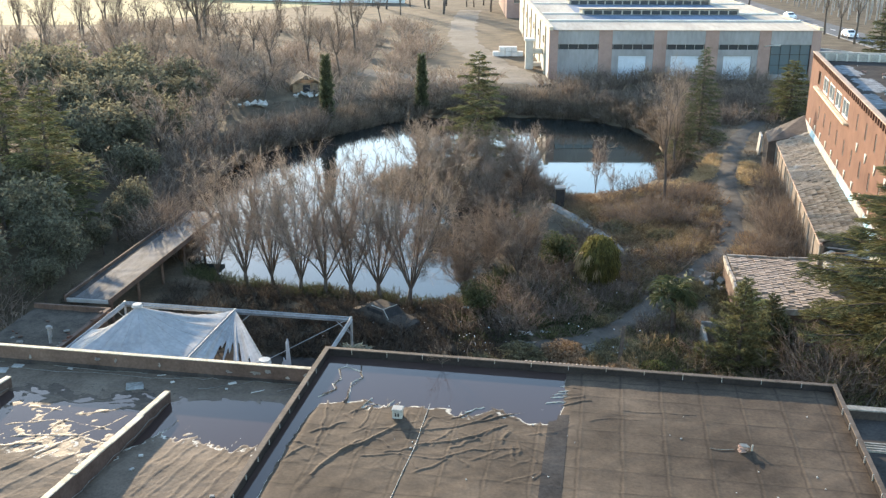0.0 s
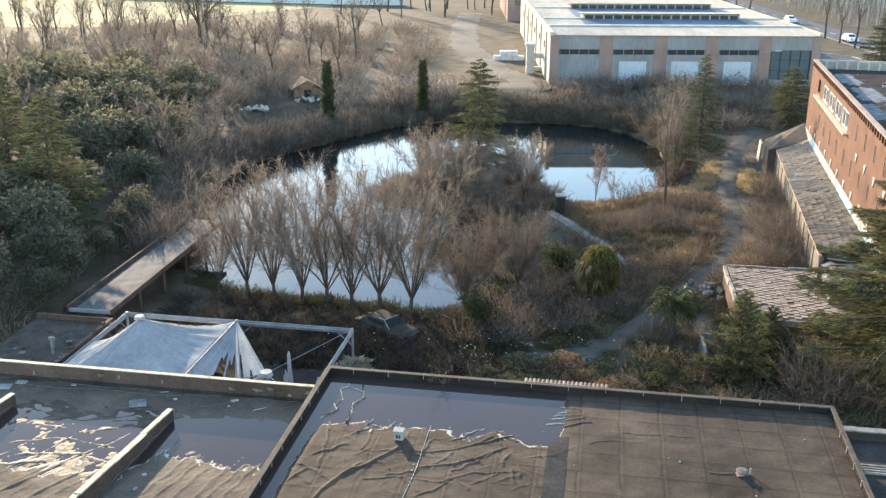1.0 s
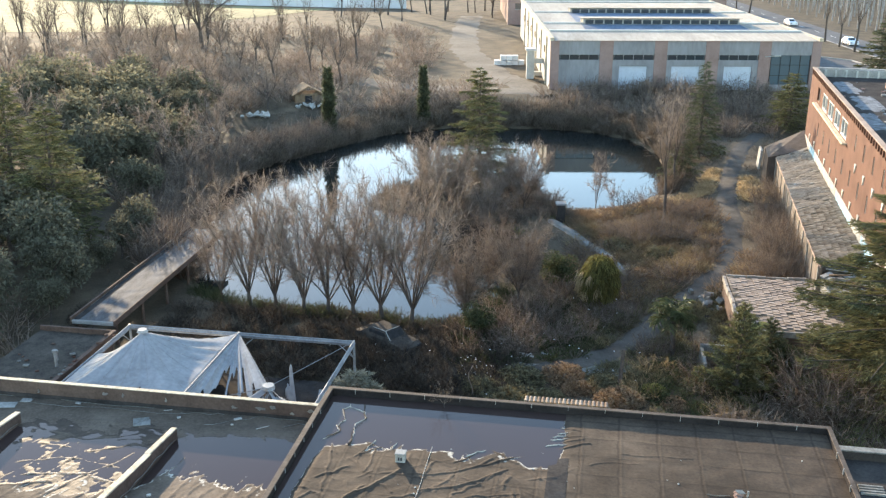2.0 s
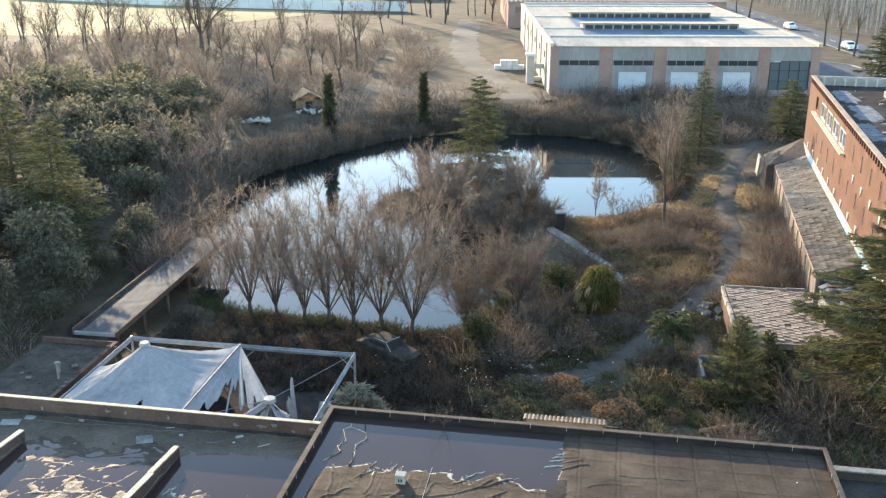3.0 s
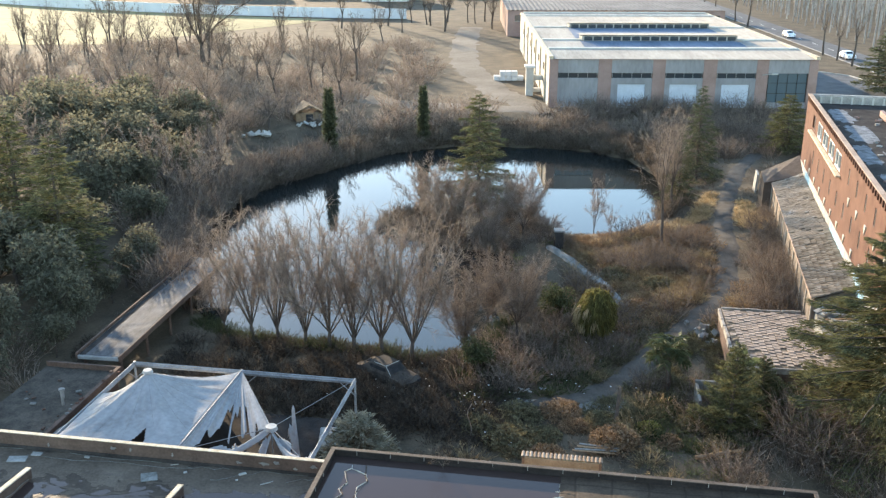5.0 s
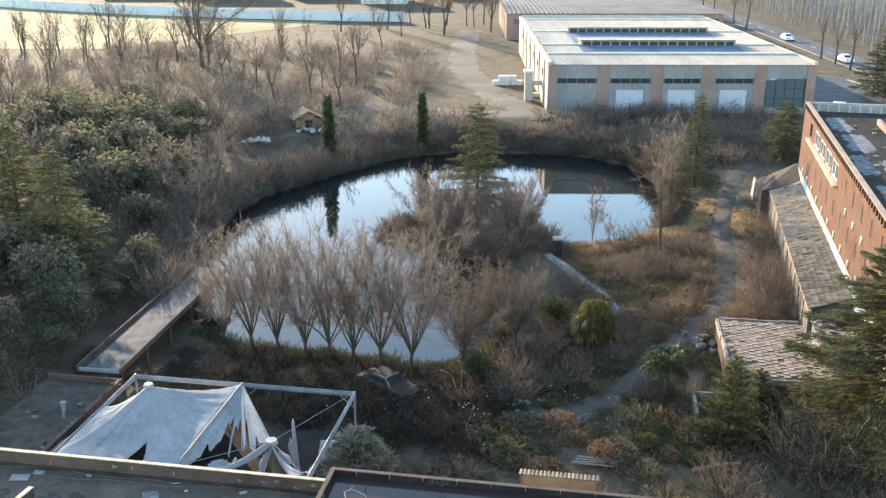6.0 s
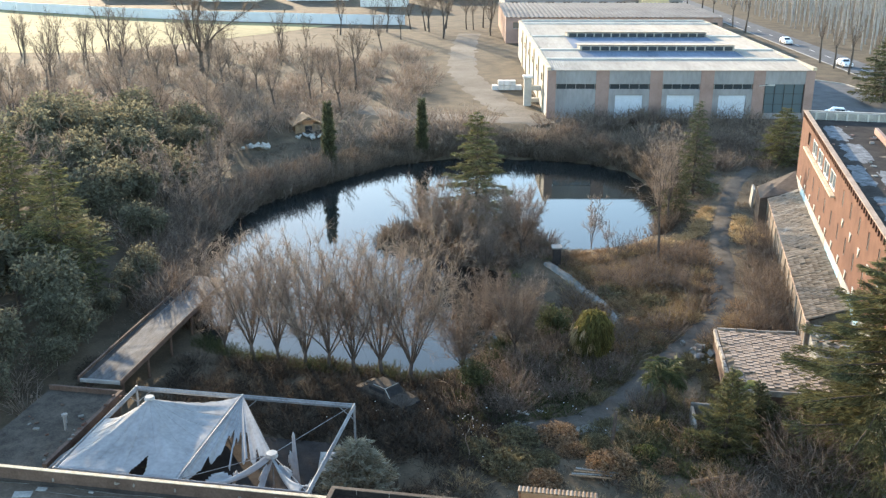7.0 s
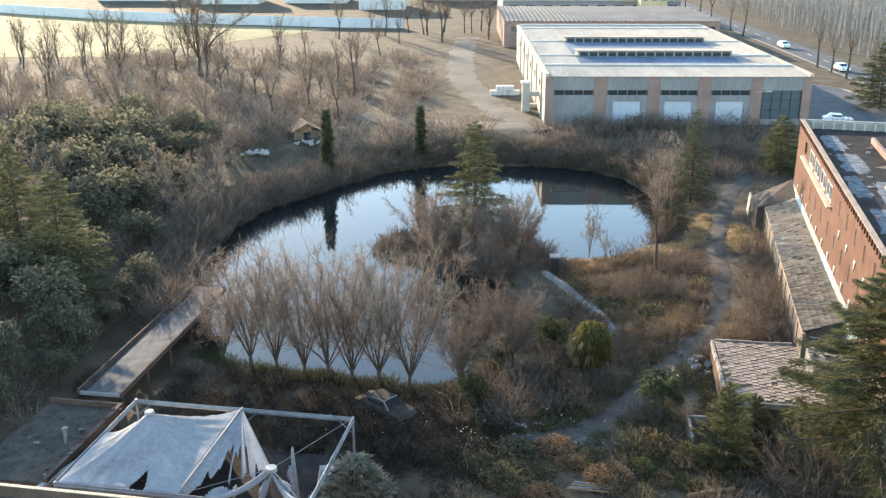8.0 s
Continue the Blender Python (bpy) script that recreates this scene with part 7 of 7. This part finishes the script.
# brush, reeds and grass: stuff
def scatter(name, label, material, places, maker, variants=4, smin=0.7, smax=1.3, seed=1, category="brush"):
    rng = np.random.default_rng(seed)
    models = [maker(seed * 13 + k) for k in range(variants)]
    vs, fs, k = [], [], 0
    zz = height(np.array([p[0] for p in places]), np.array([p[1] for p in places]))
    for (x, y, *rest), z in zip(places, zz):
        v, f = models[rng.integers(variants)]
        a, s = rng.uniform(0, 2 * math.pi), rng.uniform(smin, smax) * (rest[0] if rest else 1)
        c, sn = math.cos(a), math.sin(a)
        q = np.column_stack([(v[:, 0] * c - v[:, 1] * sn) * s + x, (v[:, 0] * sn + v[:, 1] * c) * s + y, v[:, 2] * s * rng.uniform(0.85, 1.15) + z - 0.04])
        vs.append(q); fs.append(f + k); k += len(v)
    return tagged(put(name, array_mesh(name, np.concatenate(vs), np.concatenate(fs)), material), label, category, kind="stuff")


def tuft(n, H, R, w, bend):
    def fn(seed):
        rng = np.random.default_rng(seed)
        a = rng.uniform(0, 2 * math.pi, n)
        rr = np.sqrt(rng.random(n)) * R
        p = np.column_stack([np.cos(a) * rr, np.sin(a) * rr, np.zeros(n)])
        d = np.column_stack([np.cos(a) * 0.5, np.sin(a) * 0.5, np.ones(n)]) + rng.normal(0, 0.25, (n, 3))
        return blades(p, d, H * rng.uniform(0.5, 1.1, n), w, rng, bend)
    return fn


def field_of(n, seed, ok, x0, x1, y0, y1):
    rng = np.random.default_rng(seed)
    out = []
    while len(out) < n:
        x, y = rng.uniform(x0, x1, 4000), rng.uniform(y0, y1, 4000)
        s = shore(x, y)
        good = (s > 0.15) & ok(x, y, s)
        out += list(zip(x[good], y[good]))
    return out[:n]


def off_path(x, y, w):
    return (near_line(x, y, TRACK) > w) & (near_line(x, y, WALKLINE) > 0.3 + 0.4 * w)


def outside_things(x, y):
    c, s = math.cos(radians(9)), math.sin(radians(9))
    u, v = c * x - s * y, s * x + c * y
    hall_ = (v < 30.3) & (u > -31) | (v < 31.3) & (u < 17)
    tent_ = (u > U0 - 1) & (u < U1 + 0.4) & (v > V0 - 0.5) & (v < V1 + 0.4)
    low_ = (u > -32) & (u < -26.5) & (v > 38) & (v < 47)
    c2, s2 = math.cos(radians(7.7)), math.sin(radians(7.7))
    a, b = c2 * (x - 17.8) - s2 * (y - 59.1), s2 * (x - 17.8) + c2 * (y - 59.1)
    ter_ = (a > -0.3) & (a < 7.7) & (b > -8.9) & (b < 0.3)
    c3, s3 = math.cos(radians(12.4)), math.sin(radians(12.4))
    a, b = c3 * (x - 32.07) - s3 * (y - 86.8), s3 * (x - 32.07) + c3 * (y - 86.8)
    br_ = (a > -2.9) & (b < 0.3) & (b > -46)
    ware_ = (x > 12) & (x < 50) & (y > 129.5) & (y < 192)
    walk_ = (x > -23) & (x < -17.6) & (y > 50.5) & (y < 69)
    return ~(hall_ | tent_ | low_ | ter_ | br_ | ware_ | walk_)


pl = field_of(3600, 1, lambda x, y, s: ~((x < 3) & (y < 58)) & off_path(x, y, 1.3) & outside_things(x, y), -24, 36, 40, 122)
scatter("dead_grass", "matted brown dead grass and leaf litter", M_REED, pl, tuft(16, 0.45, 0.35, 0.035, 0.45), 5, 0.6, 1.4, 2, "grass")
pl = field_of(1700, 2, lambda x, y, s: off_path(x, y, 1.15) & outside_things(x, y) & ((near_line(x, y, [(13, 78.2), (16.6, 79.3), (19.3, 80.5), (22, 82.6), (23.4, 85.2), (25.3, 89.5)]) < 0.75) | (near_line(x, y, [(26.5, 86.5), (25.9, 81), (27.6, 79.6)]) < 1.3) | (near_line(x, y, [(12, 63), (15, 66), (18, 69)]) < 3.0) & (np.sin(x * 2.1 + 0.7 * y) * np.cos(y * 1.7 - x) > 0.25)), 4, 32, 40, 95)
scatter("straw_grass", "golden bleached grass along the bank and path", M_DRY, pl, tuft(26, 0.6, 0.35, 0.035, 0.55), 5, 0.6, 1.3, 3, "grass")
pl = field_of(900, 3, lambda x, y, s: off_path(x, y, 1.0) & outside_things(x, y) & ((near_line(x, y, [(9, 79), (12, 75), (14, 72)]) < 1.5) | (near_line(x, y, [(9, 50), (13, 46), (12, 42)]) < 2.2) | (s < 1.2) & (x > 5) & (x < 12)), 4, 32, 40, 95)
scatter("green_grass", "patches of green winter grass", M_GREENG, pl, tuft(22, 0.3, 0.3, 0.035, 0.5), 4, 0.6, 1.3, 4, "grass")
pl = field_of(240, 4, lambda x, y, s: off_path(x, y, 1.5) & outside_things(x, y) & (((x > 11) & (x < 27) & (y > 58) & (y < 80) & (np.sin(x * 0.9) * np.cos(y * 0.7) > 0.1)) | ((x > 0) & (x < 12) & (y > 50.5) & (y < 70)) | ((x > -6) & (x < 10) & (y > 76) & (y < 88)) | ((x > 13.5) & (x < 22) & (y > 40) & (y < 52))), -18, 30, 40, 90)
scatter("brambles", "tangled brown brambles and leafless shrubs", M_TWIG_D, pl, lambda sd: bush_mesh(sd, 1.4, 1.3, 42, 0.024, 6, 0.9), 5, 0.6, 1.3, 5)
pl = field_of(360, 5, lambda x, y, s: (s < 5) & (y > 99), -25, 26, 98, 124)
scatter("reeds", "dense brown reeds and bushes on the far bank", M_REED, pl, lambda sd: bush_mesh(sd, 1.55, 1.15, 44, 0.045, 4, 0.55), 5, 0.7, 1.35, 6)
pl = field_of(260, 6, lambda x, y, s: (s < 4) & (x < -15) & (y > 64), -30, -14, 62, 118)
scatter("shore_brush", "dark brush along the western shore", M_TWIG_D, pl, lambda sd: bush_mesh(sd, 2.6, 1.4, 40, 0.036, 4, 0.6), 4, 0.7, 1.3, 7)
pl = field_of(340, 7, lambda x, y, s: outside_things(x, y) & ~((x > -4) & (x < 12.5) & (y > 128)) & (s > 2), -75, 56, 117, 200)
pl += field_of(90, 17, lambda x, y, s: (s > 3) & outside_things(x, y) & (x < -22), -60, -22, 46, 130)
scatter("thicket", "hazy brown thicket of leafless shrubs", M_TWIG, [(x, y, 1.0 if x < 10 else 0.75) for x, y in pl if x < 12 or y < 129], lambda sd: bush_mesh(sd, 2.4, 2.0, 40, 0.055, 5, 0.8), 5, 0.7, 1.4, 8)
pl = field_of(160, 8, lambda x, y, s: (s > 0.3) & (s < 1.6) & (y < 62) & (x < 4), -18, 4, 52, 66)
scatter("shore_weeds", "low dark evergreen hedge along the near shore", M_DARKLEAF, pl, lambda sd: bush_mesh(sd, 0.7, 0.8, 36, 0.02, 5, 0.9), 4, 0.7, 1.3, 9)
pl = [(24.6, 70.5, 1.0), (24.2, 67.5, 1.1), (23.2, 64.5, 1.0), (22.2, 62.2, 0.9), (25.6, 74, 0.9), (21.0, 61.5, 0.8), (26.3, 78, 0.8), (15.8, 72.5, 0.9), (14.2, 70.5, 0.9), (17.4, 70.5, 0.8), (12.8, 72.6, 0.8), (18.8, 44.2, 1.2), (19.4, 46.6, 1.1), (20.2, 43.4, 1.2), (22.7, 59.8, 0.7), (23.6, 61.6, 0.7), (24.4, 64.8, 0.8), (25.0, 66.6, 0.7), (25.4, 69.0, 0.8), (26.1, 71.4, 0.7), (26.7, 73.6, 0.8), (27.2, 76, 0.7), (27.6, 79, 0.7), (28.3, 82, 0.7)]
scatter("hazel_shrubs", "tall tan leafless shrubs in the sun", M_TWIG_D, pl, lambda sd: bush_mesh(sd, 2.5, 1.7, 110, 0.022, 9, 0.7), 4, 0.9, 1.15, 10)
pl = field_of(40, 21, lambda x, y, s: off_path(x, y, 1.2) & outside_things(x, y) & (np.sin(x * 1.1 + 1) * np.cos(y * 0.9) > -0.2), 1, 15, 40.5, 50)
pl += field_of(80, 22, lambda x, y, s: off_path(x, y, 1.2) & outside_things(x, y) & (y > 60), 9, 20.5, 60, 76)
scatter("tussocks", "rounded tan grass tussocks and low withered bushes", mat("tan_tussock", (0.14, 0.105, 0.06), (0.34, 0.26, 0.15), 0.8, 0.9, 0, 6, through_light=0.35, island=0.5), pl, lambda sd: bush_mesh(sd, 0.85, 1.1, 60, 0.026, 4, 1.5), 4, 0.6, 1.2, 12)
# brush under the tree row, its shade put into the material
pl = field_of(640, 23, lambda x, y, s: outside_things(x, y), -24, 4, 46.5, 58) + field_of(90, 24, lambda x, y, s: outside_things(x, y), -7, 3, 39, 48)
scatter("shade_brush", "low brush between the tent and the shore, shade put into its colour", M_SHADEBRUSH, pl, lambda sd: bush_mesh(sd, 0.7, 1.1, 40, 0.032, 4, 1.4), 4, 0.6, 1.2, 13)
scatter("wreck_weeds", "dead weeds grown up round the car wreck", M_SHADEBRUSH, [(-4.6, 50.0, 1.1), (-3.7, 49.9, 1.0), (-4.2, 49.6, 1.2), (-3.2, 50.6, 1.0), (-5.2, 50.6, 1.1), (-2.9, 51.6, 0.9), (-5.4, 51.8, 1.0), (-2.8, 53, 0.9), (-5.3, 53.4, 0.9)], lambda sd: bush_mesh(sd, 0.95, 0.8, 60, 0.02, 6, 0.7), 3, 0.9, 1.1, 14, "weeds")
pl = field_of(150, 25, lambda x, y, s: outside_things(x, y) & (s > 0.6) & ~((x > 26) & (y < 104)), 12, 42, 104, 129)
scatter("bank_brush", "dense dark brush between the warehouse and the pond", M_TWIG_D, pl, lambda sd: bush_mesh(sd, 2.2, 1.6, 45, 0.038, 4, 0.8), 4, 0.7, 1.3, 15)
roofweed = bare_tree(77, 1.0, 0.1, 0.012, 6, 0.5, 0.05, 5, 3, 0.006)
make_tree("roof_sapling", "thin leafless sapling rooted at the roof edge", HALL @ pose(-4.35, 26.6, ROOF), roofweed, M_BARK, M_TWIG_D, category="sapling")
pl = field_of(420, 27, lambda x, y, s: (s < 1.1) & (y > 84), -26, 26, 84, 120)
scatter("reed_fringe", "brown reeds fringing the far water", M_REED, pl, lambda sd: bush_mesh(sd, 1.5, 0.9, 45, 0.035, 4, 0.6), 4, 0.7, 1.2, 16)


# rounded shrubs of the near garden
def mound(seed, n=3000, lumps=34, leaf=0.12):
    """A low dome of lobed leaf clumps, one across."""
    rng = np.random.default_rng(seed)
    P, D = [], []
    for k in range(lumps):
        a, e = k * 2.399, math.acos(1 - 0.97 * (k + 0.5) / lumps)
        r = rng.uniform(0.72, 0.95)
        o = np.array([math.sin(e) * math.cos(a) * r, math.sin(e) * math.sin(a) * r, 0.62 * math.cos(e) * r])
        u = rng.normal(size=(n // lumps, 3)); u /= np.linalg.norm(u, axis=1, keepdims=True)
        P.append(o + u * np.array([0.24, 0.24, 0.17]) * rng.uniform(0.7, 1.15)); D.append(u * 0.9 + rng.normal(0, 0.4, u.shape) + np.array([0, 0, -0.15]))
    P, D = np.concatenate(P), np.concatenate(D)
    return array_mesh("leaves", *blades(P, D, leaf, leaf * 0.42, rng, 0.2))


stem_me = array_mesh("stems", *tubes([(0, 0, -0.1, 0.5 * math.cos(k), 0.5 * math.sin(k), 0.4, 0.03, 0.015) for k in range(7)], 5))
mounds = [mound(300 + k) for k in range(3)]
M_RUSTL = mat("rust_brown_leaves", (0.13, 0.085, 0.05), (0.34, 0.23, 0.14), 0.9, 0.85, 0, 6, through_light=0.3, island=0.5)
M_OLIVE = mat("olive_brown_leaves", (0.08, 0.072, 0.042), (0.22, 0.19, 0.11), 0.9, 0.85, 0, 6, through_light=0.3, island=0.5)
M_YELG = mat("yellow_green_leaves", (0.1, 0.1, 0.03), (0.28, 0.26, 0.08), 0.9, 0.85, 0, 6, through_light=0.3, island=0.5)
for k, (x, y, r, mt, lab) in enumerate(((6.3, 48.3, 1.25, M_RUSTL, "rounded rust-brown shrub beside the bare walk"), (6.9, 46.8, 0.85, M_RUSTL, "small rounded rust-brown shrub among grass"), (3.9, 48.0, 1.3, M_OLIVE, "low grey-brown rounded shrub in the weeds"), (3.4, 45.3, 1.6, M_OLIVE, "broad olive-brown rounded shrub in weeds"),
                                        (8.8, 45.0, 1.3, M_RUSTL, "tan withered rounded shrub near the hall"), (8.3, 47.4, 0.9, M_OLIVE, "olive rounded shrub beside the leaning post"), (10.9, 46.5, 0.7, M_YELG, "yellow-green rounded shrub in thin grass"), (11.7, 45.2, 0.75, M_RUSTL, "tan withered rounded shrub near the hall"),
                                        (5.2, 45.9, 0.9, M_OLIVE, "low grey-brown rounded shrub in the weeds"), (1.6, 46.8, 1.1, M_OLIVE, "low grey-brown rounded shrub in the weeds"), (10.2, 48.2, 0.65, M_OLIVE, "olive rounded shrub beside the leaning post"), (13.2, 47.2, 0.9, M_OLIVE, "olive rounded shrub among the brambles"), (5.0, 43.6, 1.1, M_RUSTL, "tan withered rounded shrub near the hall"),
                                        (13.2, 63.6, 1.2, M_RUSTL, "rust-brown bramble dome beside the path"), (10.8, 66.2, 1.3, M_RUSTL, "rust-brown bramble dome beside the path"), (15.6, 67.2, 1.2, M_OLIVE, "low olive bramble dome beside the path"), (12.8, 69.8, 1.3, M_OLIVE, "low olive bramble dome beside the path"), (17.0, 71.0, 1.0, M_RUSTL, "rust-brown bramble dome beside the path"))):
    sh = thing("rounded_shrub", lab, "shrub", "rounded garden shrubs", m=at(x, y, r, k * 77, 0.85 * r))
    put("leaves", mounds[k % 3], mt, sh)
    put("stems", stem_me, M_BARK, sh)
pl = field_of(95, 31, lambda x, y, s: off_path(x, y, 1.0) & outside_things(x, y) & (np.sin(x * 1.3) * np.cos(y * 1.1) > -0.35), 0.5, 9, 49.5, 59)
pl += field_of(40, 32, lambda x, y, s: off_path(x, y, 1.0) & outside_things(x, y), 10.5, 16, 44, 49.5)
scatter("ground_ivy", "dark green ivy and low brush in the shade", M_DARKLEAF, pl, lambda sd: bush_mesh(sd, 0.7, 1.0, 42, 0.05, 5, 1.5), 4, 0.6, 1.1, 33)
rng = np.random.default_rng(61)
lp, ld = [], []
for cx, cy, n, sp in ((1.3, 48.8, 26, 0.8), (7.3, 51.6, 8, 0.5), (2.2, 51, 16, 1.2), (5, 54, 14, 2.5), (10, 50, 8, 1.2), (-3.4, 51.6, 18, 1.6), (8, 58, 12, 2.0), (4.5, 46.5, 10, 1.6)):
    for _ in range(n):
        x, y = cx + rng.normal(0, sp), cy + rng.normal(0, sp)
        lp.append((x, y, float(height(x, y)) + rng.uniform(0.25, 0.6))); ld.append(rng.normal(0, 1, 3) * np.array([1, 1, 0.3]))
tagged(put("litter", array_mesh("litter", *blades(np.array(lp), np.array(ld), 0.1, 0.06, rng, 0.05, True)), M_WHITE), "small white scraps of litter caught in the weeds", "litter", kind="stuff")
pl = field_of(620, 35, lambda x, y, s: off_path(x, y, 0.95) & outside_things(x, y) & (np.sin(x * 0.8 + 2) * np.cos(y * 0.75) > -0.6), 7.5, 18, 47.5, 62)
scatter("ground_weeds", "low dark weeds and dead stems beside the path", M_OLIVE, pl, lambda sd: bush_mesh(sd, 0.42, 0.7, 40, 0.03, 4, 1.6), 5, 0.6, 1.2, 36, "weeds")
pl = field_of(420, 37, lambda x, y, s: off_path(x, y, 0.9) & outside_things(x, y), 9, 22, 60, 80)
scatter("bramble_mat", "rust-brown tangle of low brambles", M_RUSTL, pl, lambda sd: bush_mesh(sd, 0.6, 0.9, 44, 0.022, 5, 1.5), 5, 0.6, 1.25, 38, "brambles")
log = thing("fallen_log", "pale fallen log among the brambles", "log")
part("log", rod(bmesh.new(), (12.7, 43.4, 0.7), (15.25, 43.8, 0.95), 0.12, 8, 0.09), M_WOOD, log)
plank = thing("broken_boards", "frosty broken boards lying in the weeds", "boards", m=pose(7.5, 43.8, 0.75, 0, 0, -6))
for k in range(4):
    part("board", box(bmesh.new(), -1.1, 1.1, -0.07, 0.07, 0, 0.035, 0.006, pose(0.12 * k, 0.17 * k, 0.02 * k, 3 * math.sin(k * 2), 2, 4 * math.sin(k * 1.7))), M_MOSSC if k % 2 else M_WOOD, plank)
